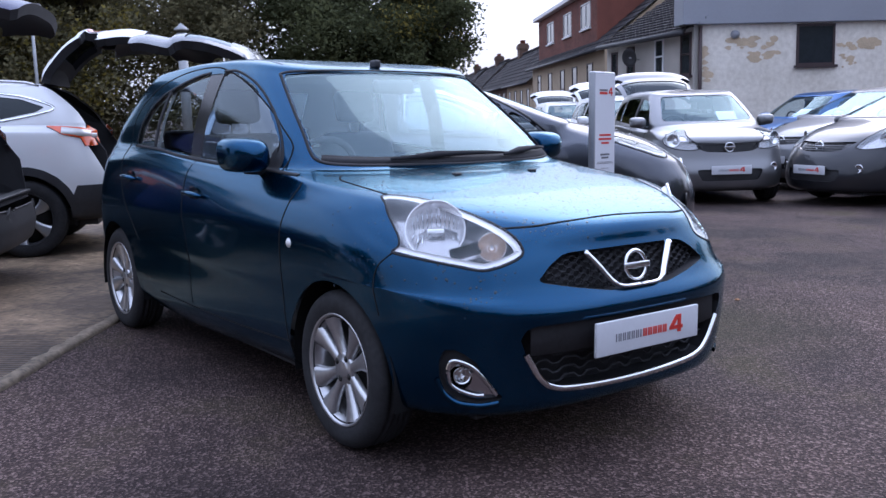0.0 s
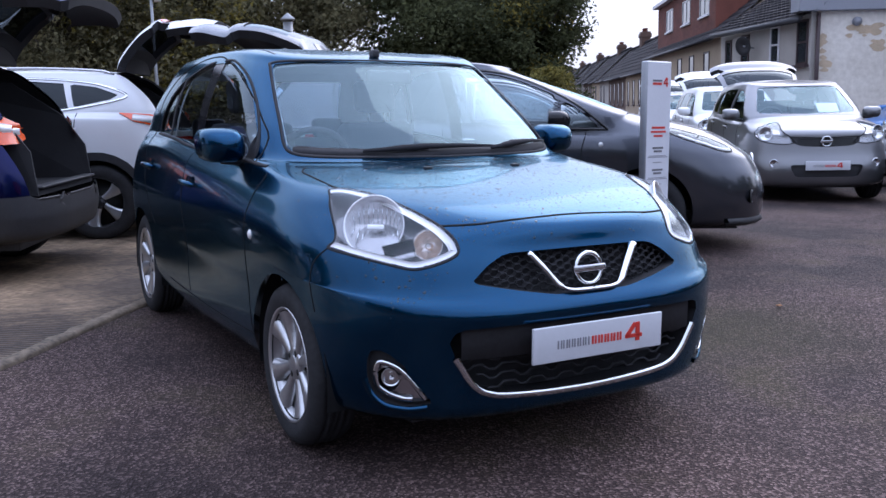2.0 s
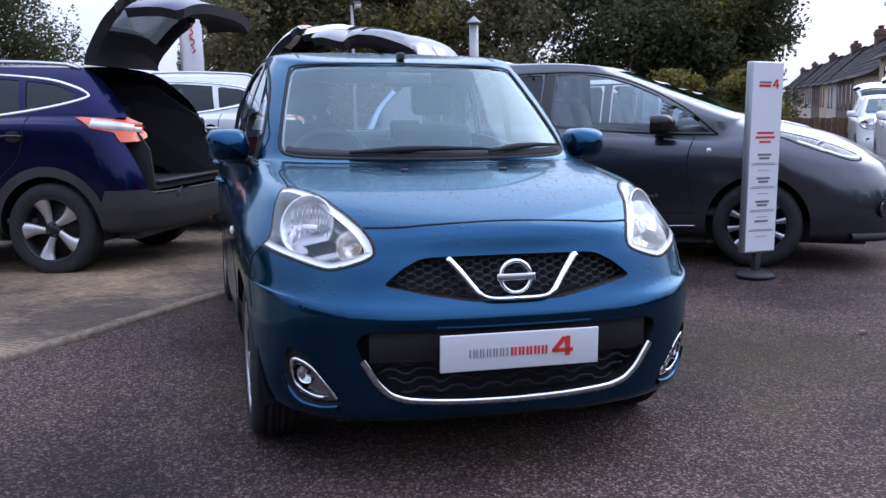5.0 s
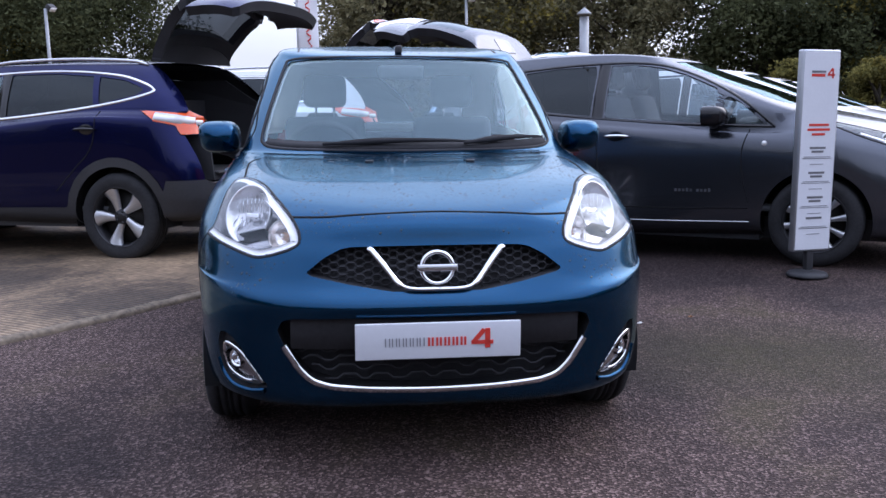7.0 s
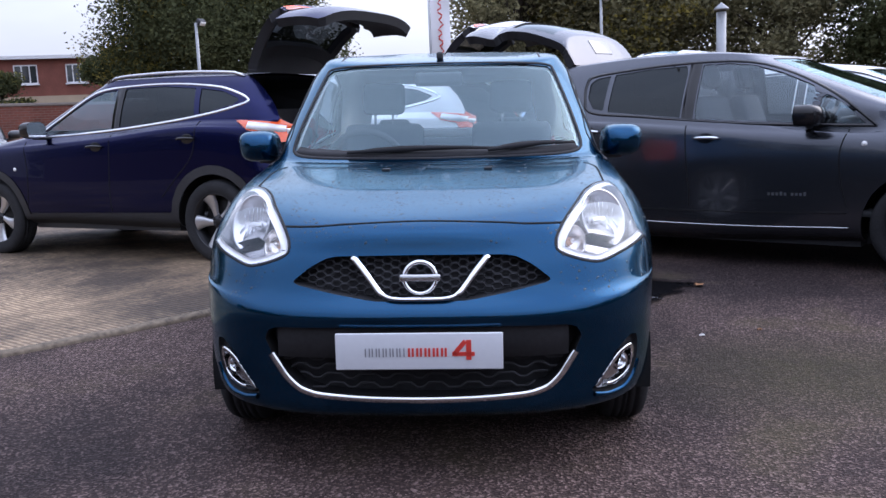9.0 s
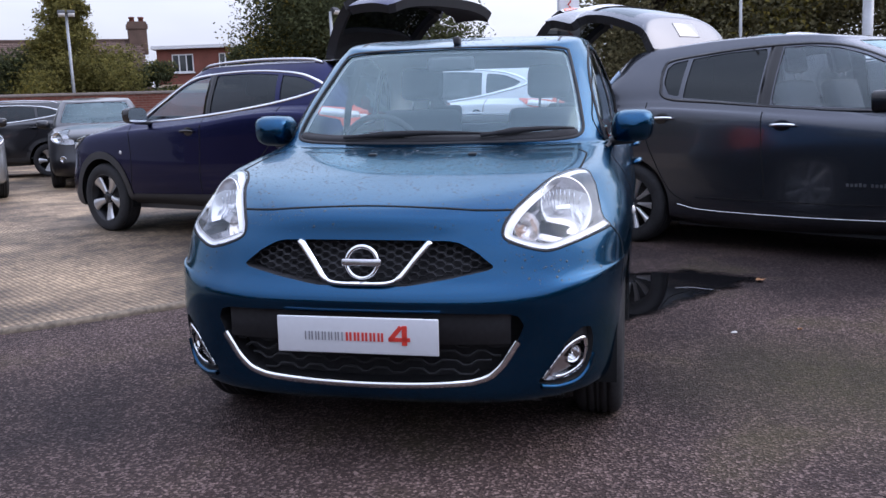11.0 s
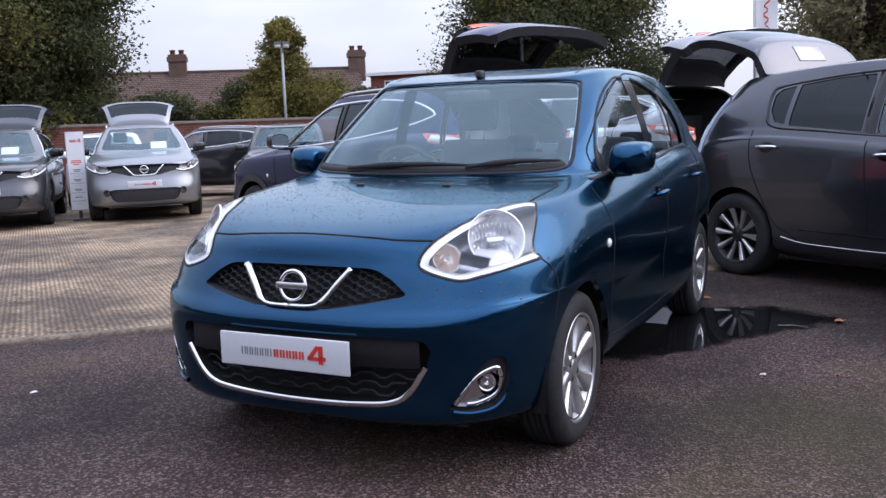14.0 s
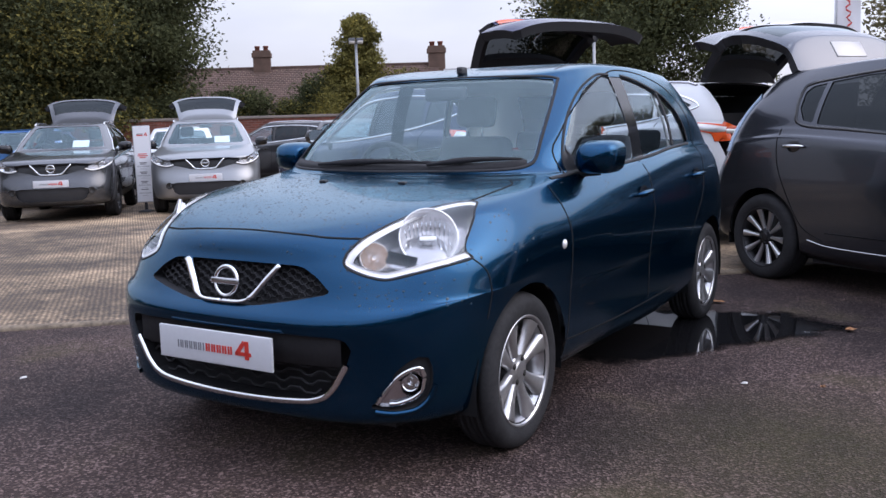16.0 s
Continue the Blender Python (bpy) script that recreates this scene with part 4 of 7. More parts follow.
        for line, w in (([(-0.04, 0.302), (-0.012, 0.345), (0.033, 0.398), (0.078, 0.418), (0.104, 0.416), (0.115, 0.389)], 0.014), ([(0.0, 0.302), (0.03, 0.303), (0.078, 0.319), (0.108, 0.342), (0.116, 0.385)], 0.013)):
            part_data("bezel_edge", mesh_of("bezel_edge", *sk.ribbon("C", line, w, sg, -0.003, 40, 0.003)), M_CHROME, fog, "bright chrome edge")
        part_data("fog_lip", mesh_of("fog_lip", *sk.ribbon("C", [(-0.045, 0.276), (-0.01, 0.270), (0.025, 0.268), (0.09, 0.278), (0.132, 0.312), (0.152, 0.36)], 0.016, sg, 0.0, 40, 0.008)), M_HERO, car)
    part_skin("tail_glass", "tailgate_window", M_TINT, offset=-0.006)
    # upper grille
    gr = part_skin("grille", "grille", M_MESH, "black upper grille with honeycomb mesh", shift=(0, 0.07, 0), walls=True)
    hexes = []
    for i in range(-15, 16):
        for j in range(0, 7):
            x, z = i * 0.027, 0.612 + j * 0.0235 + (0.0117 if i % 2 else 0)
            if inside(np.array([abs(x)]), np.array([z]), [(0, 0.744), (0.26, 0.741), (0.345, 0.712), (0.40, 0.667), (0.27, 0.638), (0.14, 0.618), (0, 0.616)])[0]:
                p, n = sk.cast("F", x, z, 1)
                if p is None:
                    continue
                ring = [(x + 0.0165 * math.cos(a), p.y + 0.03, z + 0.0125 * math.sin(a)) for a in np.linspace(0, 2 * math.pi, 7)]
                hexes.append(tube(ring, 0.0032, 4, 1.0, False))
    part_data("grille_mesh", mesh_of("grille_mesh", *join(*hexes), False), M_MESH, gr)
    vbar = []
    for sg in (1, -1):
        pts = []
        for x, z in ((0.212, 0.742), (0.175, 0.70), (0.142, 0.658), (0.118, 0.632), (0.08, 0.619), (0.0, 0.617)):
            p, n = sk.cast("F", sg * x, z, 1, 0.004)
            pts.append((p.x, p.y - 0.004, p.z))
        c = smooth_curve(pts, 26)
        vbar.append(tube([tuple(q) for q in c], [0.0155] * 8 + [0.0145] * 8 + [0.0105] * 10, 8, 0.7))
    part_data("grille_bar", mesh_of("grille_bar", *join(*vbar)), M_CHROME, gr, "V-shaped chrome bar")
    badge_part(gr, (0, -0.695, 0.682), 0.050, -8)
    # lower intake
    lg = part_skin("air_intake", "air_intake", M_MESH, "black lower air intake", shift=(0, 0.11, 0), walls=True)
    bars = []
    for k, z in enumerate((0.325, 0.357, 0.389, 0.42)):
        w = (0.36, 0.40, 0.43, 0.455)[k]
        pts = []
        for x in np.linspace(-w, w, 37):
            p, n = sk.cast("F", float(x), z)
            pts.append((x, p.y + 0.035, z + (0.010 if int(round((x + 1) / 0.055)) % 2 else -0.006)))
        bars.append(tube(pts, 0.0045, 5))
    part_data("intake_mesh", mesh_of("intake_mesh", *join(*bars)), M_MESH, lg)
    panel = []
    for x in np.linspace(-0.465, 0.465, 33):
        p, n = sk.cast("F", float(x), 0.48)
        panel.append((x, p.y + 0.012, p.z))
    pv, pf = [], []
    for i, (x, y, z) in enumerate(panel):
        pv += [(x, y, 0.527), (x, y, 0.428), (x, y + 0.03, 0.422)]
        if i:
            pf += [(3 * i - 3, 3 * i, 3 * i + 1, 3 * i - 2), (3 * i - 2, 3 * i + 1, 3 * i + 2, 3 * i - 1)]
    part_data("plate_carrier", mesh_of("plate_carrier", pv, pf), M_MESH, lg)
    lip = []
    for x, z in [(0.486, 0.437), (0.463, 0.40), (0.443, 0.368), (0.42, 0.342), (0.395, 0.322), (0.36, 0.309), (0.325, 0.302), (0.24, 0.295), (0.141, 0.290), (0.0, 0.287)]:
        lip.append((x, z))
    lip = lip + [(-x, z) for x, z in lip[-2::-1]]
    part_data("chrome_lip", mesh_of("chrome_lip", *sk.ribbon("F", lip, 0.018, 1, 0.002, 120, 0.006)), M_CHROME, lg, "bright chrome lip")
    plate_part(car, -0.764, 0.4645, 0.0, h=0.116, x=-0.004)
    # seams
    seams = [("F", [(-0.462, 0.828), (-0.348, 0.832), (-0.217, 0.841), (0, 0.847), (0.217, 0.841), (0.348, 0.832), (0.462, 0.828)], 0, 0.008)]
    for sg in (1, -1):
        seams += [("T", [(sg * 0.642, -0.13), (sg * 0.646, -0.012), (sg * 0.65, 0.12), (sg * 0.645, 0.20), (sg * 0.61, 0.25)], 0, 0.007),
                  ("S", [(0.33, 0.95), (0.345, 0.86), (0.36, 0.7), (0.365, 0.5), (0.345, 0.36), (0.33, 0.31)], sg, 0.007),
                  ("S", [(1.375, 0.995), (1.365, 0.8), (1.32, 0.6), (1.32, 0.45), (1.31, 0.33)], sg, 0.007),
                  ("S", [(2.35, 1.05), (2.33, 0.95), (2.25, 0.80), (2.12, 0.66), (2.02, 0.55)], sg, 0.007),
                  ("S", [(0.335, 0.335), (0.8, 0.318), (1.3, 0.316), (1.75, 0.322)], sg, 0.007),
                  ("S", [(-0.315, 0.752), (-0.27, 0.70), (-0.262, 0.63), (-0.285, 0.54)], sg, 0.005),
                  ("S", [(0.53, 0.985), (0.55, 1.075), (0.65, 1.15), (0.785, 1.235), (0.965, 1.322), (1.13, 1.378), (1.30, 1.418), (1.45, 1.438), (1.7, 1.433), (1.95, 1.40), (2.15, 1.345), (2.30, 1.25), (2.36, 1.14), (2.35, 1.04)], sg, 0.007)]
    for i, (v, ln, sg, w) in enumerate(seams):
        part_data("shut_line", mesh_of("shut_line", *sk.ribbon(v, ln, w, sg or 1, 0.0012, 40)), M_DARK, car)
    for sg in (1, -1):
        for ln, w in (([(0.40, 0.972), (0.62, 0.982), (0.9, 0.986), (1.26, 0.997), (1.60, 1.014), (1.90, 1.038), (2.26, 1.052)], 0.016),
                      ([(0.568, 1.0), (0.58, 1.045), (0.642, 1.126), (0.777, 1.238), (0.96, 1.345), (1.168, 1.406), (1.32, 1.413)], 0.011),
                      ([(1.47, 1.411), (1.57, 1.403), (1.71, 1.382), (1.885, 1.346), (1.99, 1.32), (2.075, 1.28), (2.15, 1.236), (2.228, 1.15), (2.265, 1.07)], 0.012),
                      ([(1.973, 1.052), (1.946, 1.195), (1.908, 1.335)], 0.034)):
            part_data("window_seal", mesh_of("window_seal", *sk.ribbon("S", ln, w, sg, 0.001, 50, 0.002)), M_MESH, car)
        mirror_part(car, d, sg, (0.82, 0.655, 1.045), M_HERO, 0.18, 0.14, 0.06)
        handle_part(car, sk, 1.224, 0.846, sg, M_HERO)
        handle_part(car, sk, 2.13, 0.88, sg, M_HERO)
        p, n = sk.cast("S", 0.283, 0.728, sg)
        rep = lathe([(0.0, 0.010), (0.010, 0.008), (0.017, 0.003), (0.019, 0.0)], 18)
        part_data("side_indicator", mesh_of("side_indicator", *rep), M_CLEARWHITE, car, "small white side indicator", pose(p.x, p.y, p.z, 0, 0, 0 if sg > 0 else 180))
        for y in (0, d["wheelbase"]):
            add_wheel(car, sg * 0.712, y, d["hub"] + 0.005, 0.292, 0.203, 0.172, "eight", sg, spin=0.3 + y)
    frame_line = [(0.0, 1.0), (0.40, 1.004), (0.56, 1.010), (0.610, 1.024), (0.619, 1.05), (0.61, 1.10), (0.584, 1.2), (0.554, 1.3), (0.531, 1.367), (0.511, 1.39), (0.40, 1.4), (0.0, 1.407)]
    frame_line = frame_line + [(-x, z) for x, z in frame_line[-2::-1]]
    part_data("windscreen_seal", mesh_of("windscreen_seal", *sk.ribbon("F", frame_line, 0.013, 1, 0.001, 160, 0.002)), M_MESH, car)
    # black printed band of the glass and the scuttle
    band = [(-0.60, 1.03), (-0.4, 1.022), (0, 1.018), (0.4, 1.022), (0.60, 1.03)]
    part_data("scuttle", mesh_of("scuttle", *sk.ribbon("F", band, 0.042, 1, 0.002, 60, 0.001)), M_MESH, car, "black plastic scuttle")
    # wipers
    for x0, z0, x1, z1 in ((-0.36, 1.012, 0.26, 1.022), (0.22, 1.014, 0.58, 1.036)):
        pts = []
        for t in np.linspace(0, 1, 9):
            p, n = sk.cast("F", x0 + (x1 - x0) * t, z0 + (z1 - z0) * t + 0.01 * math.sin(t * math.pi), 1, 0.018)
            pts.append(p)
        part_data("wiper", mesh_of("wiper", *tube(pts, [0.007, 0.010, 0.014, 0.015, 0.013, 0.011, 0.009, 0.007, 0.005], 6)), M_MESH, car, "black wiper arm and blade")
    p, n = sk.cast("T", 0, 0.95)
    ant = box_bm(-0.016, 0.016, -0.03, 0.03, -0.004, 0.035, 0.012, 3, Matrix.Translation(p))
    part("aerial_foot", ant, M_PLASTIC, car, "short black aerial foot")
    for sg in (1, -1):
        c = [(sg * 0.475, y) for y in np.linspace(0.98, 2.35, 8)]
        part_data("roof_gutter", mesh_of("roof_gutter", *sk.ribbon("T", c, 0.010, 1, 0.0012, 40)), M_PLASTIC, car)
    # washer jets on the bonnet
    for x in (-0.18, 0.22):
        p, n = sk.cast("T", x, 0.08)
        part("washer_jet", box_bm(-0.016, 0.016, -0.012, 0.012, -0.003, 0.007, 0.004, 2, Matrix.Translation(p)), M_PLASTIC, car)
    cabin(car, d, -1)
    underbody(car, d)
    # rain drops on bonnet, roof and flanks
    lamp_ring = lamp_top + lamp_back + lamp_low

    def in_lamp(q):
        u, v = project("L", np.array([[abs(q.x), q.y, q.z]]))
        return bool(inside(u, v, lamp_ring)[0]) and q.y < 0
    rnd = random.Random(5)
    vs, fs = [], []
    for i in range(2600):
        if i < 1700:
            x, y = rnd.uniform(-0.68, 0.68), rnd.uniform(-0.62, 0.2)
            p, n = sk.cast("T", x, y)
        elif i < 2050:
            p, n = sk.cast("T", rnd.uniform(-0.5, 0.5), rnd.uniform(0.85, 2.2))
        elif i < 2400:
            p, n = sk.cast("C", rnd.uniform(-0.4, 0.6), rnd.uniform(0.6, 0.9), rnd.choice((1, -1)))
        else:
            p, n = sk.cast("S", rnd.uniform(0.3, 2.3), rnd.uniform(0.9, 0.99), rnd.choice((1, -1)))
        if p is None or (abs(p.x) < 0.65 and 0.22 < p.y < 0.85) or (abs(p.x) < 0.43 and 0.6 < p.z < 0.76) or in_lamp(p):
            continue
        r = rnd.choice((0.0018, 0.0022, 0.003, 0.004)) * rnd.uniform(0.7, 1.3)
        u = n.orthogonal().normalized()
        v = n.cross(u)
        o = len(vs)
        st = rnd.uniform(0.8, 1.6)
        a0 = rnd.uniform(0, 6.28)
        for k in range(6):
            a = a0 + k * math.pi / 3
            vs.append(p + u * (r * st * math.cos(a)) + v * (r * math.sin(a)))
        vs.append(p + n * r * 0.45)
        fs += [(o + k, o + (k + 1) % 6, o + 6) for k in range(6)]
    drops = part_data("rain_drop", mesh_of("rain_drop", vs, fs), M_WATER, car, "scattered rain drops on the paint")
    tagged(drops, kind="stuff")
    return car, sk


hero, hero_skin = hero_car()


# ---- other cars ----
CROSS = dict(F=-0.90, R=3.47, W=0.90, lip=0.24, sill=0.34, be=(-0.78, 0.93), cowl=(0.22, 1.10), st=(1.02, 1.49), roof=(1.75, 1.585), rt=(3.0, 1.50), tb=(3.28, 1.16), zn=0.70,
             belt=[(-0.6, 1.0), (0.4, 1.06), (1.4, 1.10), (2.4, 1.17), (3.4, 1.20)], wb=0.80, wr=0.60, hub=0.345, wheelbase=2.646, arch=0.395, cf=0.62, pf=2.7)
EV = dict(o5=0.095, n4=0.035, pg=3.4, pt=3.8, c8=0.36, ct=0.32, F=-1.05, R=3.46, W=0.885, lip=0.19, sill=0.25, be=(-0.86, 0.77), cowl=(0.06, 1.09), st=(1.02, 1.455), roof=(1.95, 1.565), rt=(3.0, 1.46), tb=(3.28, 1.08), zn=0.56, crown=0.2,
          belt=[(-0.6, 0.93), (0.3, 0.965), (1.1, 1.005), (1.97, 1.07), (2.5, 1.10), (3.4, 1.07)], wb=0.815, wr=0.605, hub=0.315, wheelbase=2.70, arch=0.365, cf=0.85, pf=2.3)
MPV = dict(F=-0.78, R=3.32, W=0.845, lip=0.20, sill=0.27, be=(-0.64, 0.885), cowl=(0.05, 1.055), st=(0.72, 1.43), roof=(1.5, 1.545), rt=(2.95, 1.47), tb=(3.16, 1.08), zn=0.62,
           belt=[(-0.5, 0.975), (0.3, 1.0), (1.3, 1.02), (2.3, 1.06), (3.2, 1.06)], wb=0.77, wr=0.60, hub=0.30, wheelbase=2.60, arch=0.345, cf=0.6, pf=2.5)


def side_panes(sk, kind):
    if kind == "cross":
        sk.region("door_glass", "S", [(0.62, 1.10), (0.90, 1.27), (1.12, 1.40), (1.28, 1.455), (1.46, 1.475), (1.50, 1.14), (1.45, 1.125)])
        sk.region("rear_glass", "S", [(1.58, 1.145), (1.55, 1.478), (2.0, 1.475), (2.36, 1.445), (2.42, 1.215), (2.3, 1.19)])
        sk.region("quarter_glass", "S", [(2.47, 1.225), (2.42, 1.44), (2.66, 1.405), (2.86, 1.33), (2.80, 1.29)])
        return [(0.52, 1.075), (0.85, 1.255), (1.10, 1.41), (1.30, 1.475), (1.7, 1.497), (2.1, 1.492), (2.45, 1.463), (2.70, 1.42), (2.93, 1.33), (2.83, 1.275), (2.45, 1.208), (1.9, 1.15), (1.3, 1.108), (0.8, 1.09), (0.52, 1.075)]
    if kind == "ev":
        sk.region("front_quarter_glass", "S", [(0.36, 0.992), (0.52, 1.14), (0.65, 1.215), (0.66, 1.0)])
        sk.region("door_glass", "S", [(0.72, 1.005), (0.70, 1.25), (0.95, 1.36), (1.15, 1.42), (1.34, 1.445), (1.53, 1.445), (1.54, 1.055)])
        sk.region("rear_glass", "S", [(1.65, 1.065), (1.64, 1.445), (1.95, 1.438), (2.24, 1.41), (2.25, 1.125)])
        sk.region("quarter_glass", "S", [(2.29, 1.135), (2.28, 1.405), (2.40, 1.388), (2.445, 1.35), (2.44, 1.24), (2.38, 1.155)])
        return [(0.29, 0.975), (0.50, 1.15), (0.72, 1.28), (0.95, 1.38), (1.15, 1.438), (1.4, 1.463), (1.8, 1.46), (2.15, 1.437), (2.42, 1.408), (2.475, 1.36), (2.465, 1.23), (2.39, 1.125), (1.97, 1.082), (1.52, 1.04), (1.1, 1.008), (0.71, 0.988), (0.29, 0.975)]
    sk.region("door_glass", "S", [(0.42, 1.0), (0.62, 1.2), (0.80, 1.33), (1.0, 1.395), (1.28, 1.42), (1.34, 1.04), (1.2, 1.03)])
    sk.region("rear_glass", "S", [(1.44, 1.05), (1.40, 1.43), (1.9, 1.43), (2.2, 1.41), (2.27, 1.08), (2.1, 1.07)])
    sk.region("quarter_glass", "S", [(2.34, 1.09), (2.29, 1.40), (2.55, 1.36), (2.72, 1.22), (2.70, 1.11)])
    return None


def other_car(name, label, d, kind, mat, m, res=(28, 54, 18, 5), gate=None, near=True, rails=False, glazing=None, group="", plate=True, gate_mat=None):
    car = thing(name, m, label, "car", group)
    sk = Skin(d, *res)
    common_regions(sk, d)
    (by, bz), (cy, cz), (sy, sz), (gy, gz), (ty, tz) = d["be"], d["cowl"], d["st"], d["tb"], d["rt"]
    wb, wr, W, F, lip = d["wb"], d["wr"], d["W"], d["F"], d["lip"]
    if kind == "cross":
        lamp = [(-0.20, 0.79), (-0.14, 0.85), (0.10, 0.925), (0.36, 0.975), (0.42, 0.965), (0.34, 0.88), (0.10, 0.80), (-0.08, 0.765)]
        gr = [(0, 0.90), (0.33, 0.90), (0.56, 0.885), (0.53, 0.80), (0.36, 0.765), (0.22, 0.725), (0, 0.72)]
        low = [(0, 0.52), (0.45, 0.52), (0.56, 0.50), (0.50, 0.36), (0.44, 0.325), (0, 0.315)]
        cl = (0.095, 0.85)
    elif kind == "ev":
        lamp = [(-0.10, 0.80), (0.02, 0.86), (0.22, 0.935), (0.44, 1.0), (0.47, 0.98), (0.36, 0.90), (0.22, 0.84), (0.06, 0.785), (-0.06, 0.775)]
        gr = [(0, 0.70), (0.28, 0.70), (0.25, 0.62), (0, 0.61)]
        low = [(0, 0.42), (0.42, 0.42), (0.36, 0.29), (0, 0.28)]
        cl = (0.2, 0.88)
    else:
        lamp = [(-0.22, 0.755), (-0.13, 0.84), (0.0, 0.915), (0.13, 0.975), (0.25, 0.985), (0.305, 0.92), (0.30, 0.84), (0.2, 0.775), (0.02, 0.74), (-0.13, 0.733)]
        gr = [(0, 0.812), (0.36, 0.822), (0.45, 0.83), (0.38, 0.745), (0.30, 0.71), (0, 0.695)]
        low = [(0, 0.485), (0.40, 0.485), (0.43, 0.46), (0.37, 0.35), (0.33, 0.335), (0, 0.335)]
        cl = (0.15, 0.87)
    sk.region("headlamp", "C", lamp)
    mir2 = lambda q: q + [(-x, z) for x, z in q[-2:0:-1]]
    sk.region("grille", "F", mir2(gr))
    sk.region("air_intake", "F", mir2(low))
    ws = [(0, cz + 0.03), (wb - 0.19, cz + 0.045), (wb - 0.15, cz + 0.07), (wr - 0.075, sz - 0.02), (wr - 0.11, sz + 0.008), (0, sz + 0.018)]
    sk.region("windscreen", "F", mir2(ws), zmin=cz)
    dlo = side_panes(sk, kind)
    if kind == "cross":
        sk.region("cladding", "S", [(-0.56, 0.0), (-0.52, 0.40)] + [(0.47 * math.cos(a), 0.345 + 0.47 * math.sin(a)) for a in np.linspace(math.pi * 0.92, 0.08, 12)] + [(0.5, 0.40), (2.1, 0.42)] + [(2.646 + 0.47 * math.cos(a), 0.345 + 0.47 * math.sin(a)) for a in np.linspace(math.pi * 0.95, 0.10, 12)] + [(3.6, 0.66), (3.6, 0.0)])
        sk.region("rear_cladding", "R", [(-0.95, 0.2), (-0.95, 0.63), (0.95, 0.63), (0.95, 0.2)], ymin=3.1)
        sk.region("tail_lamp", "B", [(1.455, 1.162), (1.60, 1.148), (1.83, 1.122), (1.90, 1.11), (1.91, 1.0), (1.87, 0.975), (1.69, 0.975), (1.67, 1.045), (1.52, 1.082)], over=("body",))
    else:
        if kind != "ev":
            sk.region("tail_lamp", "B", [(1.55, 0.85), (1.6, 1.05), (1.8, 1.06), (1.9, 1.0), (1.85, 0.85)])
    if gate is not None:
        ye, zb = gate.get("half", W - 0.17), gate.get("sill", 0.70)
        sk.region("gate_lamp", "B", [(1.93, 1.10), (1.93, 0.985), (2.2, 0.95), (2.25, 1.07)]) if kind == "cross" else None
        sk.region("tailgate_window", "R", [(-wb + 0.22, gz + 0.03), (-wr + 0.09, tz - 0.06), (wr - 0.09, tz - 0.06), (wb - 0.22, gz + 0.03)], zmin=gz - 0.02)
        sk.region("tailgate", "R", [(-ye, zb), (-ye - 0.04, gz - 0.1), (-wb + 0.14, gz), (-wr + 0.05, tz + 0.02), (wr - 0.05, tz + 0.02), (wb - 0.14, gz), (ye + 0.04, gz - 0.1), (ye, zb)], zmin=0.3)
        if "spoiler" in gate:
            sk.region("tailgate", "T", [(-wr + 0.045, gate["spoiler"]), (-wr + 0.045, ty + 0.3), (wr - 0.045, ty + 0.3), (wr - 0.045, gate["spoiler"])])
    else:
        sk.region("tailgate_window", "R", [(-wb + 0.16, gz + 0.03), (-wr + 0.06, tz - 0.05), (wr - 0.06, tz - 0.05), (wb - 0.16, gz + 0.03)], zmin=gz - 0.02)
    P = lambda region, nm, mt, lb="", **k: skin_part(sk, region, nm, mt, car, lb, **k)
    P("body", "body", mat, "glossy painted body")
    if near:
        P("body", "inner_lining", M_BOOT, offset=-0.02)
    fg, rg = glazing or (M_TINT, M_PRIVACY)
    P("windscreen", "windscreen", M_GLASS, offset=-0.004)
    if gate is None:
        P("tailgate_window", "tailgate_window", rg, offset=-0.004)
    for s in ("_l", "_r"):
        for r_, nm, mt in (("door_glass", "front_door_window", fg), ("front_quarter_glass", "front_quarter_window", fg), ("rear_glass", "rear_door_window", rg), ("quarter_glass", "quarter_window", rg)):
            P(r_ + s, nm, mt, offset=-0.006)
        P("cladding" + s, "wheel_arch_cladding", M_PLASTIC, "black plastic sill and arch cladding", offset=0.006)
        lens = P("headlamp" + s, "headlamp", M_LENS, "clear headlamp lens", offset=0.002)
        if lens:
            skin_part(sk, "headlamp" + s, "lamp_bowl", M_LAMPBODY, lens, offset=-0.05, walls=True)
            sg = 1 if s == "_l" else -1
            p, n = sk.cast("C", cl[0], cl[1], sg, -0.02)
            if p is not None:
                nn = Vector((sg * 0.5, -0.86, 0.05)).normalized()
                r = 0.085 if kind == "mpv" else 0.05
                q = lathe([(r * 1.1, 0.0), (r, 0.004), (r * 0.85, -0.012), (r * 0.5, -0.03), (0.0, -0.034)], 18)
                part_data("reflector", mesh_of("reflector", *q), M_CHROME, lens, "", Matrix.Translation(p) @ nn.to_track_quat("X", "Z").to_matrix().to_4x4())
            part_data("lamp_seal", mesh_of("lamp_seal", *sk.ribbon("C", lamp + lamp[:1], 0.012, sg, 0.003, 70)), M_MESH, lens)
            if kind != "mpv":
                part_data("bright_strip", mesh_of("bright_strip", *sk.ribbon("C", inset(lamp[5:] + lamp[:1], 0.02), 0.018, sg, 0.004, 30)), M_STRIP, lens, "bright lower lamp strip")
        tl = P("tail_lamp" + s, "tail_lamp", M_ORANGE, "red tail lamp with a white band", offset=0.01)
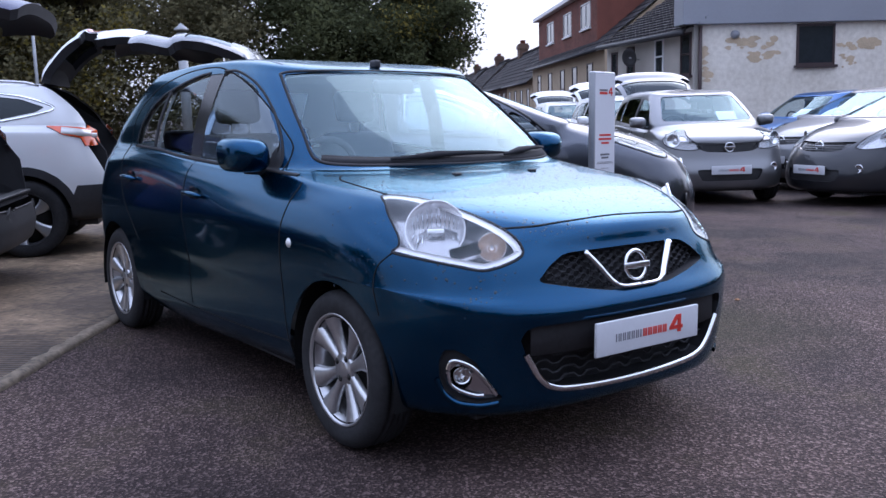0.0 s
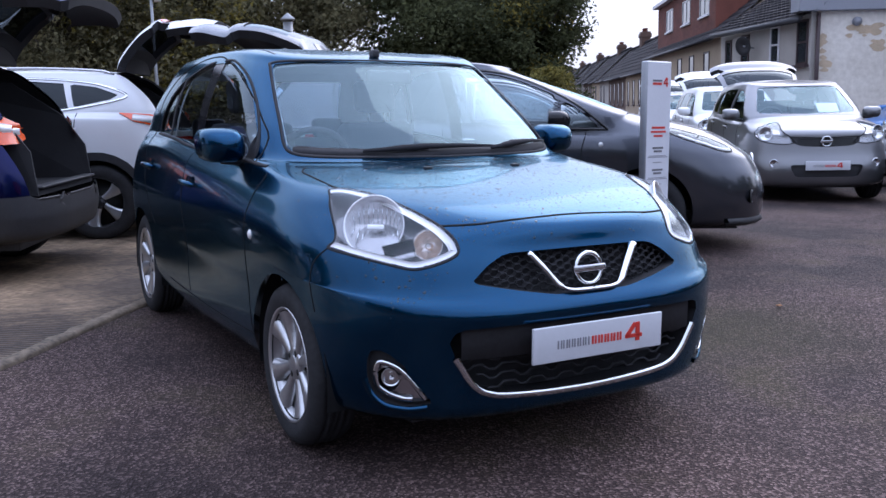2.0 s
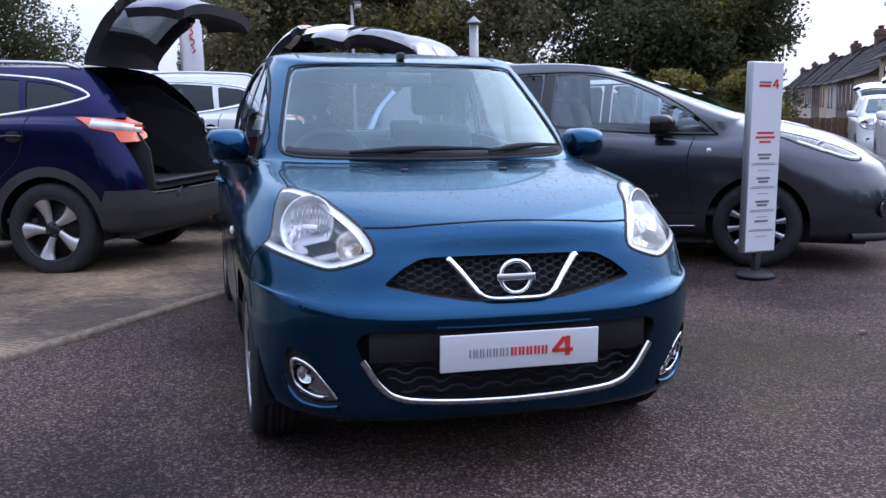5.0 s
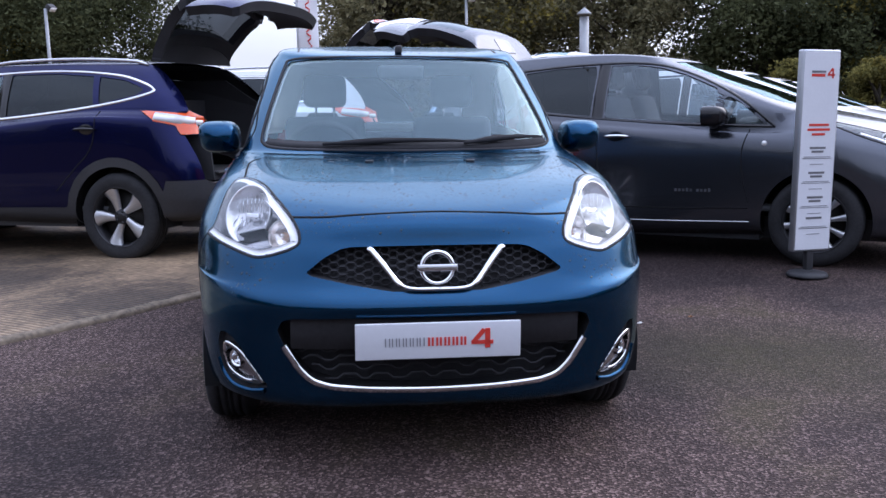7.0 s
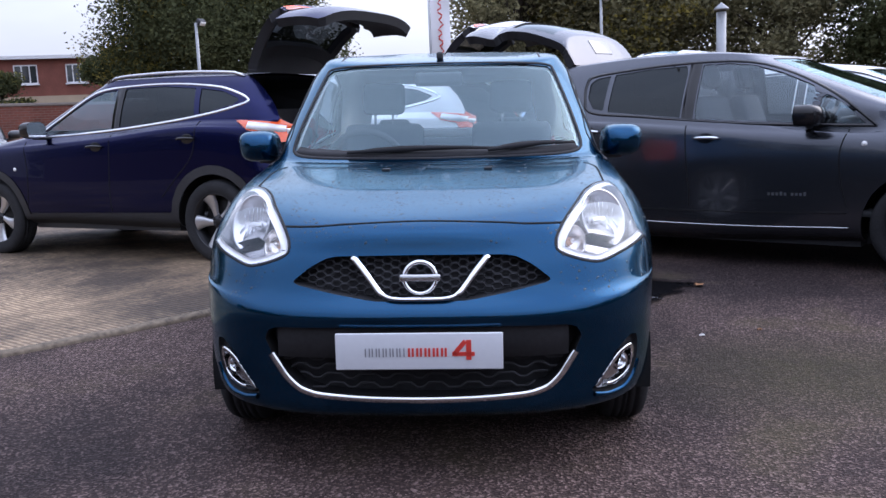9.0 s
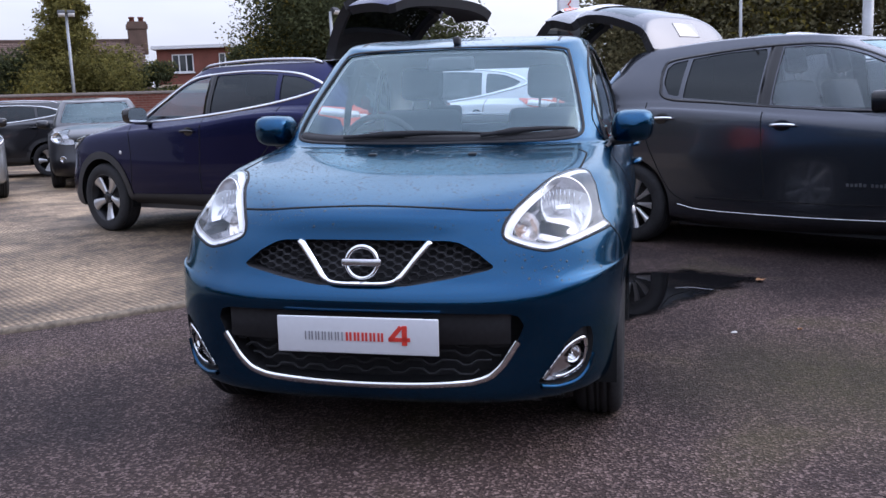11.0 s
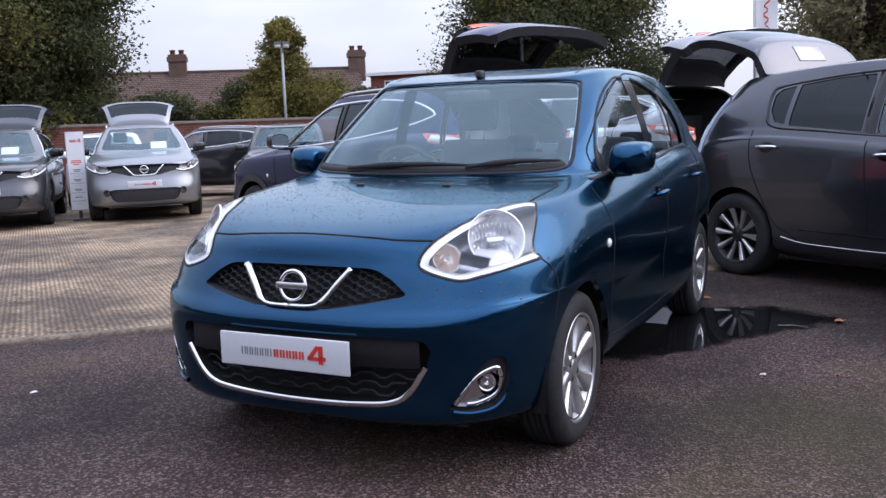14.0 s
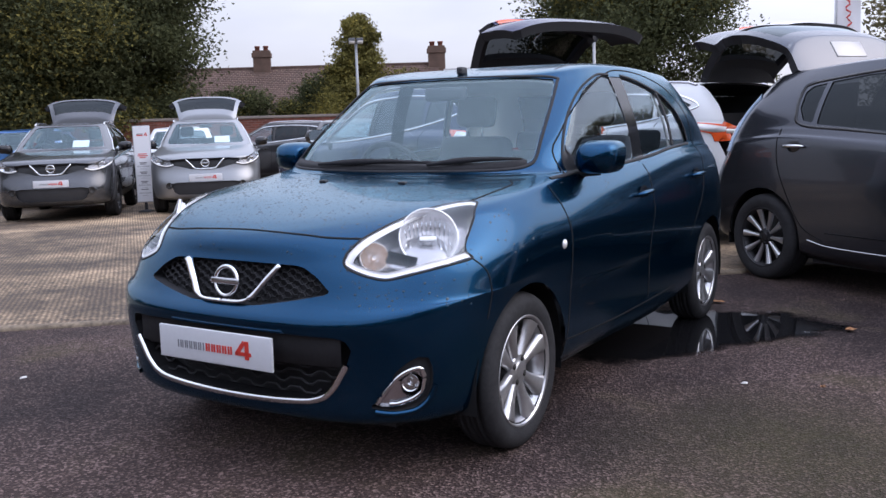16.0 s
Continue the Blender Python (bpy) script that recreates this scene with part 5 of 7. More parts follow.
        if tl and kind == "cross":
            sg = 1 if s == "_l" else -1
            part_data("white_band", mesh_of("white_band", *sk.ribbon("B", [(1.53, 1.118), (1.68, 1.095), (1.80, 1.075), (1.89, 1.065)], 0.068, sg, 0.013, 20)), M_CLEARWHITE, tl, "white lamp band")
    P("rear_cladding", "rear_bumper", M_PLASTIC, "black plastic rear bumper", offset=0.006)
    g = P("grille", "grille", M_GLOSSBLACK, "black grille", shift=(0, 0.03, 0), walls=True)
    lo = P("air_intake", "air_intake", M_PLASTIC, "black lower intake", shift=(0, 0.04, 0), walls=True)
    if kind == "cross":
        vb = []
        for sg in (1, -1):
            pts = [sk.cast("F", sg * x, z, 1, 0.006)[0] for x, z in ((0.30, 0.885), (0.22, 0.80), (0.17, 0.745), (0.10, 0.728), (0.0, 0.728))]
            vb.append(tube([tuple(q) for q in smooth_curve([tuple(p) for p in pts], 18)], 0.018, 6, 0.7))
        part_data("grille_bar", mesh_of("grille_bar", *join(*vb)), M_CHROME, g, "V-shaped chrome bar")
    if g is not None:
        p, n = sk.cast("F", 0, 0.5 * (gr[0][1] + gr[-1][1]) + 0.01)
        badge_part(g, (0, p.y - 0.005, p.z), 0.058)
        if kind != "ev":
            slats = []
            for z in np.linspace(gr[-1][1] + 0.02, gr[0][1] - 0.02, 4):
                pts = []
                for x in np.linspace(-gr[1][0] * 0.9, gr[1][0] * 0.9, 15):
                    q, n = sk.cast("F", float(x), float(z))
                    pts.append((x, q.y + 0.022, z))
                slats.append(tube(pts, 0.005, 5))
            part_data("grille_slats", mesh_of("grille_slats", *join(*slats)), M_GLOSSBLACK, g)
    for sg in (1, -1):
        fx, fz = {"cross": (0.58, 0.47), "ev": (0.62, 0.42), "mpv": (0.60, 0.50)}[kind]
        p, n = sk.cast("F", sg * fx, fz)
        if p is not None:
            q = lathe([(0.055, 0.0), (0.052, 0.012), (0.042, 0.010), (0.036, 0.002), (0.0, 0.004)], 18)
            part_data("fog_lamp", mesh_of("fog_lamp", *q), M_SATIN if kind == "mpv" else M_BRAKE, car, "", Matrix.Translation(p) @ Vector((sg * 0.3, -0.95, 0)).to_track_quat("X", "Z").to_matrix().to_4x4())
        if dlo:
            part_data("window_trim", mesh_of("window_trim", *sk.ribbon("S", dlo, 0.02, sg, 0.001, 110, 0.004)), M_CHROME if kind == "cross" else M_GLOSSBLACK, car, "window surround trim")
            pil = {"cross": [(1.54, 1.13), (1.51, 1.485)], "ev": [(1.595, 1.05), (1.585, 1.455)]}[kind]
            part_data("pillar_trim", mesh_of("pillar_trim", *sk.ribbon("S", pil, 0.085, sg, 0.001, 12, 0.002)), M_GLOSSBLACK, car)
        yb = {"cross": 1.54, "ev": 1.585, "mpv": 1.39}[kind]
        zb = d["belt"][2][1]
        for ln in ([(yb, zb), (yb - 0.01, 0.8), (yb - 0.03, 0.55), (yb - 0.03, 0.42)], [(0.46, zb - 0.05), (0.50, 0.8), (0.49, 0.6), (0.45, 0.44)],
                   ([(2.56, 1.10), (2.55, 0.87), (2.46, 0.66), (2.32, 0.43), (2.12, 0.33)] if kind == "ev" else [(2.50 if kind != "mpv" else 2.3, zb + 0.07), (2.45, 0.9), (2.28, 0.72), (2.10, 0.55)]), [(0.45, 0.40), (1.2, 0.385), (2.1, 0.39)]):
            part_data("shut_line", mesh_of("shut_line", *sk.ribbon("S", ln, 0.008, sg, 0.0015, 30)), M_DARK, car)
        hm = M_CHROME if kind == "ev" else (M_GLOSSBLACK if mat is M_NAVY else mat)
        handle_part(car, sk, yb - 0.17, zb - 0.115 + 0.02 * (kind == "ev"), sg, hm)
        handle_part(car, sk, yb + (0.86 if kind != "ev" else 0.80), zb - 0.07 + 0.04 * (kind == "ev"), sg, hm)
        mirror_part(car, d, sg, (W + 0.065, {"cross": 0.70, "ev": 0.68, "mpv": 0.50}[kind], d["belt"][1][1] + 0.09), M_GLOSSBLACK if kind == "ev" else (mat if kind != "cross" else M_GLOSSBLACK), 0.22, 0.15)
        p, n = sk.cast("S", 0.34 if kind != "ev" else 0.35, 0.80 + 0.06 * (kind == "ev"), sg)
        rep = lathe([(0.0, 0.010), (0.013, 0.008), (0.019, 0.0)], 14)
        part_data("side_indicator", mesh_of("side_indicator", *rep), M_CLEARWHITE, car, "", pose(p.x, p.y, p.z, 0, 0, 0 if sg > 0 else 180))
        for y in (0, d["wheelbase"]):
            rk = {"cross": "five", "ev": "ten", "mpv": "seven"}[kind]
            rr = d["hub"] + 0.002
            add_wheel(car, sg * (W - 0.115), y, d["hub"], rr, {"cross": 0.235, "ev": 0.215, "mpv": 0.195}[kind], 0.205, rk, sg, spin=0.5 + y * 1.3 + (0.4 if sg > 0 else 0))
        if kind == "ev" and sg > 0:
            part_data("front_lip", mesh_of("front_lip", *sk.ribbon("F", [(-0.74, 0.235), (-0.5, 0.222), (0.0, 0.215), (0.5, 0.222), (0.74, 0.235)], 0.05, 1, 0.012, 60, 0.02)), M_PLASTIC, car, "black plastic front lip")
        if kind == "ev":
            for k in range(9 if near and mat is M_GREY else 0):
                q, n = sk.cast("S", 0.72 + 0.028 * k + (0.02 if k > 3 else 0.0), 0.52, sg, 0.001)
                part("script_bar", box_bm(-0.001, 0.001, -0.009, 0.009, -0.010, 0.010 + 0.006 * (k in (0, 5)), m=Matrix.Translation(q)), M_SILVER, car, smooth=False)
            lampstrip = sk.ribbon("R", [(sg * 0.655, 1.35), (sg * 0.71, 1.22), (sg * 0.765, 1.09), (sg * 0.815, 0.94)], 0.075, 1, 0.002, 24, 0.008)
            part_data("sill_trim", mesh_of("sill_trim", *sk.ribbon("S", [(0.44, 0.30), (1.2, 0.285), (2.0, 0.295), (2.26, 0.33)], 0.009, sg, 0.001, 40, 0.003)), M_SATIN, car, "thin chrome sill strip")
            part_data("tail_lamp", mesh_of("tail_lamp", *lampstrip), M_ICELAMP, car, "slim pale blue clear tail lamp")
        if rails:
            pts = [sk.cast("T", sg * (wr - 0.03), y)[0] + Vector((0, 0, 0.035 * math.sin(math.pi * t) ** 0.35)) for t, y in zip(np.linspace(0, 1, 16), np.linspace(sy + 0.25, ty - 0.2, 16))]
            part_data("roof_rail", mesh_of("roof_rail", *tube(pts, 0.014, 8)), M_SATIN, car, "silver roof rail")
    if gate is not None:
        hy, hz = gate.get("hinge", (ty - 0.05, tz - 0.01))
        tailgate_part(car, sk, gate_mat or mat, (hy, hz), gate["angle"], rg if gate.get("tint", True) else M_GLASS, bend=gate.get("bend"))
        if kind == "ev":
            # pale rectangle added on the skin of the raised spoiler
            p, n = sk.cast("T", 0, 2.84)
            panel = box_bm(-0.15, 0.15, -0.07, 0.07, -0.006, 0.004, 0.003, 2, Matrix.Translation(p) @ pose(0, 0, 0, -math.degrees(math.atan2(n.y, n.z))))
            gate_ob = [o for o in car.children if o.name.startswith("tailgate") and "window" not in o.name][0]
            part("pale_panel", panel, M_SILVER, gate_ob, "pale rectangular panel added on the spoiler")
        w2, y0, y1 = W - 0.28, d["wheelbase"] - 0.05, d["R"] - 0.10
        part("boot_floor", box_bm(-w2, w2, y0, y1, 0.62, 0.66), M_BOOT, car, "dark carpeted boot floor", smooth=False)
        part("boot_bulkhead", box_bm(-w2, w2, y0 - 0.06, y0, 0.62, 1.25), M_BOOT, car, smooth=False)
        for sg in (1, -1):
            # side trim that follows the slope of the tail
            prof = [(y0 - 0.5, 0.62), (y1, 0.62), (y1 - 0.03, 0.92), (gy - 0.10, gz), (ty - 0.16, tz - 0.08), (y0 - 0.5, tz - 0.06)]
            xs_ = [sg * (w2 if z < gz + 0.01 else wr - 0.08) for y, z in prof]
            bx = bmesh.new()
            inner = [bx.verts.new((x, y, z)) for x, (y, z) in zip(xs_, prof)]
            outer = [bx.verts.new((x + sg * 0.02, y, z)) for x, (y, z) in zip(xs_, prof)]
            bx.faces.new(inner)
            bx.faces.new(outer)
            for k in range(len(prof)):
                bx.faces.new((inner[k - 1], inner[k], outer[k], outer[k - 1]))
            part("boot_side_trim", bx, M_BOOT, car, "dark boot side trim", smooth=False)
        part("sill_protector", box_bm(-w2, w2, d["R"] - 0.16, d["R"] - 0.07, 0.665, 0.685, 0.008), M_PLASTIC, car)
    cabin(car, d, -1)
    underbody(car, d)
    if plate:
        p, n = sk.cast("F", 0, low[0][1] - 0.03 + (0.10 if kind == "cross" else 0.02))
        plate_part(car, p.y - 0.012, p.z, 0, detail=False)
    if kind != "ev" and plate:
        p, n = sk.cast("F", 0.28, cz + 0.13, 1, -0.03)
        sheet = box_bm(-0.13, 0.13, -0.002, 0.002, -0.10, 0.10, m=Matrix.Translation(p) @ pose(0, 0, 0, -56))
        part("price_sheet", sheet, M_PAPER, car, "white paper notice behind the windscreen", smooth=False)
    return car


def placed(front_axle, heading_turn, z=0.0):
    return pose(front_axle[0], front_axle[1], z, 0, 0, heading_turn)


LEAF = other_car("grey_electric_hatchback", "dark grey metallic electric hatchback with its tailgate raised", EV, "ev", M_GREY, placed((3.46, 3.13), 54.9), (36, 80, 20, 6), gate=dict(angle=67, spoiler=2.66, hinge=(2.66, 1.52)), plate=False)
GATE = dict(angle=94, spoiler=2.80, hinge=(2.80, 1.55), sill=0.60, bend=(3.30, 1.13, 30))
BLUE = other_car("navy_crossover", "deep blue crossover with its tailgate raised, on the concrete slab", CROSS, "cross", M_NAVY, placed((-4.107, 5.658), -113.3, 0.02), (36, 80, 24, 6), gate=GATE, rails=True, group="parked crossovers", plate=False)
WHITEQ = other_car("white_crossover", "white crossover with its tailgate raised beside the navy crossover", CROSS, "cross", M_WHITE, placed((-2.68, 7.72), -113.3, 0.02), (30, 60, 20, 5), gate=dict(GATE, angle=90, bend=(3.30, 1.13, 20)), rails=True, group="parked crossovers", plate=False)
FAR = (20, 34, 14, 4)
other_car("grey_crossover", "mid-grey crossover with its tailgate raised, facing the lot", CROSS, "cross", M_MIDGREY, placed((-10.95, 6.56), 44.5, 0.02), FAR, gate=GATE, rails=True, group="parked crossovers")
other_car("silver_crossover", "silver crossover with its tailgate raised, facing the lot", CROSS, "cross", M_BRIGHTSILVER, placed((-9.40, 8.30), 44.5, 0.02), FAR, gate=GATE, rails=True, group="parked crossovers")
other_car("black_crossover", "black crossover parked behind the silver one", CROSS, "cross", M_BLACK, placed((-14.0, 13.6), -75.0, 0.02), FAR, rails=True, group="parked crossovers", plate=False)
other_car("black_small_car", "black compact car parked behind the navy crossover", MPV, "mpv", M_BLACK, placed((-8.43, 11.0), 33.0, 0.02), FAR, plate=False)
other_car("bright_blue_crossover", "bright blue crossover at the end of the row", CROSS, "cross", M_BLUE2, placed((-14.6, 8.2), 44.5, 0.02), FAR, group="parked crossovers", plate=False)
other_car("white_hatchback", "white hatchback parked behind the totem", MPV, "mpv", M_WHITE, placed((-13.0, 11.0), 44.5, 0.02), FAR, plate=False)
MGATE = dict(angle=93, sill=0.70)
other_car("silver_people_carrier", "silver compact people carrier with its tailgate raised, facing the lot", MPV, "mpv", M_SILVER, placed((8.03, 5.10), -35, -0.12), (26, 44, 16, 5), gate=MGATE, group="sales row")
other_car("white_hatchback", "white hatchback with its tailgate raised in the sales row", MPV, "mpv", M_WHITE, placed((10.85, 9.0), -35, -0.13), FAR, gate=MGATE, group="sales row")
other_car("white_hatchback", "white hatchback with its tailgate raised in the sales row", MPV, "mpv", M_WHITE, placed((14.9, 14.85), -35, -0.17), FAR, gate=MGATE, group="sales row")
other_car("silver_hatchback", "silver hatchback beside the people carrier", EV, "mpv", M_SILVER, placed((11.15, 5.35), -103, -0.15), FAR, group="sales row")
other_car("dark_grey_hatchback", "dark grey hatchback at the end of the sales row", EV, "mpv", M_CHARCOAL, placed((9.35, 3.60), -103, -0.14), FAR, group="sales row")
other_car("bright_blue_hatchback", "bright blue hatchback behind the silver one", MPV, "mpv", M_BLUE2, placed((12.7, 7.2), -103, -0.16), FAR, group="sales row")
EGATE = dict(angle=54, spoiler=2.64, hinge=(2.64, 1.52), tint=False)
other_car("white_electric_hatchback", "white electric hatchback with its tailgate raised, beside the grey one", EV, "ev", M_WHITE, placed((4.95, 5.25), 54.9, -0.045), FAR, gate=EGATE, group="electric row", plate=False)
other_car("silver_electric_hatchback", "silver electric hatchback with its tailgate raised", EV, "ev", M_SILVER, placed((6.4, 7.35), 54.9, -0.075), FAR, gate=EGATE, group="electric row", plate=False)
other_car("white_electric_hatchback", "white electric hatchback with its tailgate raised", EV, "ev", M_WHITE, placed((7.85, 9.45), 54.9, -0.1), FAR, gate=EGATE, group="electric row", plate=False)

# ---- ground ----
def lean_of(x, y):
    """The slight fall of the tarmac round the blue car."""
    w = max(0.0, 1 - max(0.0, math.hypot(x / 1.6, (y - 1.2) / 2.2) - 1.0) / 0.9)
    w = w * w * (3 - 2 * w)
    fall = -0.15 * min(1.0, max(0.0, (x - 3.0) / 6.5)) - 0.05 * min(1.0, max(0.0, (x - 9.5) / 6.0))
    return (-0.012 - 0.021 * x + 0.009 * y) * w + fall


def tarmac_material():
    m = bpy.data.materials.new("worn_tarmac")
    m.use_nodes = True
    t = m.node_tree
    b = t.nodes["Principled BSDF"]
    co = t.nodes.new("ShaderNodeTexCoord")

    def noise_node(scale, detail=4.0, rough=0.6):
        n = t.nodes.new("ShaderNodeTexNoise")
        n.inputs["Scale"].default_value, n.inputs["Detail"].default_value, n.inputs["Roughness"].default_value = scale, detail, rough
        link(t, co.outputs["Object"], n.inputs["Vector"])
        return n

    vor = t.nodes.new("ShaderNodeTexVoronoi")
    vor.inputs["Scale"].default_value = 118.0
    link(t, co.outputs["Object"], vor.inputs["Vector"])
    stone = t.nodes.new("ShaderNodeValToRGB")
    stone.color_ramp.elements[0].position, stone.color_ramp.elements[0].color = 0.10, (0.026, 0.0205, 0.0195, 1)
    stone.color_ramp.elements[1].position, stone.color_ramp.elements[1].color = 0.95, (0.205, 0.17, 0.157, 1)
    e = stone.color_ramp.elements.new(0.6)
    e.color = (0.053, 0.042, 0.0385, 1)
    link(t, vor.outputs["Color"], stone.inputs["Fac"])
    broad = noise_node(0.55, 6.0)
    patch = t.nodes.new("ShaderNodeValToRGB")
    patch.color_ramp.elements[0].position, patch.color_ramp.elements[0].color = 0.41, (0.60, 0.53, 0.55, 1)
    patch.color_ramp.elements[1].position, patch.color_ramp.elements[1].color = 0.62, (1.66, 1.42, 1.36, 1)
    link(t, broad.outputs["Fac"], patch.inputs["Fac"])
    mul = t.nodes.new("ShaderNodeMixRGB")
    mul.blend_type = "MULTIPLY"
    mul.inputs["Fac"].default_value = 1.0
    link(t, stone.outputs["Color"], mul.inputs["Color1"])
    link(t, patch.outputs["Color"], mul.inputs["Color2"])
    worn = noise_node(2.3, 7.0, 0.7)
    wr = t.nodes.new("ShaderNodeValToRGB")
    wr.color_ramp.elements[0].position, wr.color_ramp.elements[0].color = 0.63, (0, 0, 0, 1)
    wr.color_ramp.elements[1].position, wr.color_ramp.elements[1].color = 0.74, (1, 1, 1, 1)
    link(t, worn.outputs["Fac"], wr.inputs["Fac"])
    pale = t.nodes.new("ShaderNodeMixRGB")
    pale.inputs["Color2"].default_value = (0.15, 0.118, 0.102, 1)
    fac = t.nodes.new("ShaderNodeMath")
    fac.operation = "MULTIPLY"
    fac.inputs[1].default_value = 0.5
    link(t, wr.outputs["Color"], fac.inputs[0])
    link(t, fac.outputs[0], pale.inputs["Fac"])
    link(t, mul.outputs["Color"], pale.inputs["Color1"])
    moss = noise_node(1.1, 5.0)
    ms = t.nodes.new("ShaderNodeValToRGB")
    ms.color_ramp.elements[0].position, ms.color_ramp.elements[0].color = 0.54, (0, 0, 0, 1)
    ms.color_ramp.elements[1].position, ms.color_ramp.elements[1].color = 0.70, (0.5, 0.5, 0.5, 1)
    link(t, moss.outputs["Fac"], ms.inputs["Fac"])
    green = t.nodes.new("ShaderNodeMixRGB")
    green.inputs["Color2"].default_value = (0.060, 0.054, 0.022, 1)
    # a mossy patch beside the blue car
    far = t.nodes.new("ShaderNodeVectorMath")
    far.operation = "DISTANCE"
    far.inputs[1].default_value = (1.75, 0.45, 0.0)
    link(t, co.outputs["Object"], far.inputs[0])
    near_ = t.nodes.new("ShaderNodeMapRange")
    near_.inputs["From Min"].default_value, near_.inputs["From Max"].default_value = 0.25, 1.0
    near_.inputs["To Min"].default_value, near_.inputs["To Max"].default_value = 0.9, 0.0
    link(t, far.outputs["Value"], near_.inputs["Value"])
    fleck = noise_node(14.0, 6.0, 0.75)
    fl = t.nodes.new("ShaderNodeMath")
    fl.operation = "MULTIPLY"
    link(t, near_.outputs["Result"], fl.inputs[0])
    link(t, fleck.outputs["Fac"], fl.inputs[1])
    most = t.nodes.new("ShaderNodeMath")
    most.operation = "MAXIMUM"
    link(t, ms.outputs["Color"], most.inputs[0])
    link(t, fl.outputs[0], most.inputs[1])
    link(t, most.outputs[0], green.inputs["Fac"])
    link(t, pale.outputs["Color"], green.inputs["Color1"])
    link(t, green.outputs["Color"], b.inputs["Base Color"])
    rough = t.nodes.new("ShaderNodeMapRange")
    rough.inputs["To Min"].default_value, rough.inputs["To Max"].default_value = 0.6, 0.92
    b.inputs["Specular IOR Level"].default_value = 0.14
    link(t, broad.outputs["Fac"], rough.inputs["Value"])
    link(t, rough.outputs["Result"], b.inputs["Roughness"])
    bp = t.nodes.new("ShaderNodeBump")
    bp.inputs["Strength"].default_value, bp.inputs["Distance"].default_value = 0.9, 0.009
    link(t, vor.outputs["Distance"], bp.inputs["Height"])
    link(t, bp.outputs["Normal"], b.inputs["Normal"])
    return m


def concrete_material():
    """Tamped concrete with fine ridges across the bay and damp stains."""
    m = material("ridged_concrete", (0.125, 0.088, 0.057), 0.75, vary=0.45, scale=0.9, fine=22.0, second=(0.43, 0.325, 0.215), bump=0.2, bump_scale=60)
    t = m.node_tree
    co = t.nodes["Texture Coordinate"]
    mp = t.nodes.new("ShaderNodeMapping")
    mp.inputs["Rotation"].default_value = (0, 0, radians(-50.5))
    wv = t.nodes.new("ShaderNodeTexWave")
    wv.inputs["Scale"].default_value, wv.inputs["Distortion"].default_value, wv.inputs["Detail"].default_value, wv.inputs["Detail Scale"].default_value = 8.6, 2.2, 3.0, 1.6
    link(t, co.outputs["Object"], mp.inputs["Vector"])
    link(t, mp.outputs["Vector"], wv.inputs["Vector"])
    b = t.nodes["Principled BSDF"]
    old = b.inputs["Base Color"].links[0].from_socket
    mx = t.nodes.new("ShaderNodeMixRGB")
    mx.blend_type = "MULTIPLY"
    mx.inputs["Fac"].default_value = 0.72
    ramp = t.nodes.new("ShaderNodeValToRGB")
    ramp.color_ramp.elements[0].color, ramp.color_ramp.elements[1].color = (0.34, 0.30, 0.27, 1), (1.22, 1.22, 1.22, 1)
    link(t, wv.outputs["Color"], ramp.inputs["Fac"])
    link(t, old, mx.inputs["Color1"])
    link(t, ramp.outputs["Color"], mx.inputs["Color2"])
    link(t, mx.outputs["Color"], b.inputs["Base Color"])
    bp = t.nodes.new("ShaderNodeBump")
    blot = t.nodes.new("ShaderNodeTexNoise")
    blot.inputs["Scale"].default_value, blot.inputs["Detail"].default_value, blot.inputs["Roughness"].default_value = 0.7, 8.0, 0.65
    link(t, co.outputs["Object"], blot.inputs["Vector"])
    bl = t.nodes.new("ShaderNodeValToRGB")
    bl.color_ramp.elements[0].position, bl.color_ramp.elements[0].color = 0.42, (0.36, 0.33, 0.31, 1)
    bl.color_ramp.elements[1].position, bl.color_ramp.elements[1].color = 0.60, (1.42, 1.38, 1.3, 1)
    link(t, blot.outputs["Fac"], bl.inputs["Fac"])
    damp = t.nodes.new("ShaderNodeMixRGB")
    damp.blend_type = "MULTIPLY"
    damp.inputs["Fac"].default_value = 1.0
    link(t, mx.outputs["Color"], damp.inputs["Color1"])
    link(t, bl.outputs["Color"], damp.inputs["Color2"])
    # a wet, darker stretch beside the navy crossover
    where = t.nodes.new("ShaderNodeVectorMath")
    where.operation = "DISTANCE"
    where.inputs[1].default_value = (-1.9, 3.9, 0.0)
    link(t, co.outputs["Object"], where.inputs[0])
    ragged = t.nodes.new("ShaderNodeMath")
    ragged.operation = "MULTIPLY_ADD"
    ragged.inputs[1].default_value = 2.6
    link(t, blot.outputs["Fac"], ragged.inputs[0])
    link(t, where.outputs["Value"], ragged.inputs[2])
    wet = t.nodes.new("ShaderNodeMapRange")
    wet.inputs["From Min"].default_value, wet.inputs["From Max"].default_value = 2.7, 4.2
    wet.inputs["To Min"].default_value, wet.inputs["To Max"].default_value = 0.3, 0.0
    link(t, ragged.outputs[0], wet.inputs["Value"])
    soak = t.nodes.new("ShaderNodeMixRGB")
    soak.blend_type = "MULTIPLY"
    soak.inputs["Color2"].default_value = (0.30, 0.25, 0.22, 1)
    link(t, wet.outputs["Result"], soak.inputs["Fac"])
    link(t, damp.outputs["Color"], soak.inputs["Color1"])
    link(t, soak.outputs["Color"], b.inputs["Base Color"])
    bp.inputs["Strength"].default_value, bp.inputs["Distance"].default_value = 0.6, 0.008
    link(t, wv.outputs["Fac"], bp.inputs["Height"])
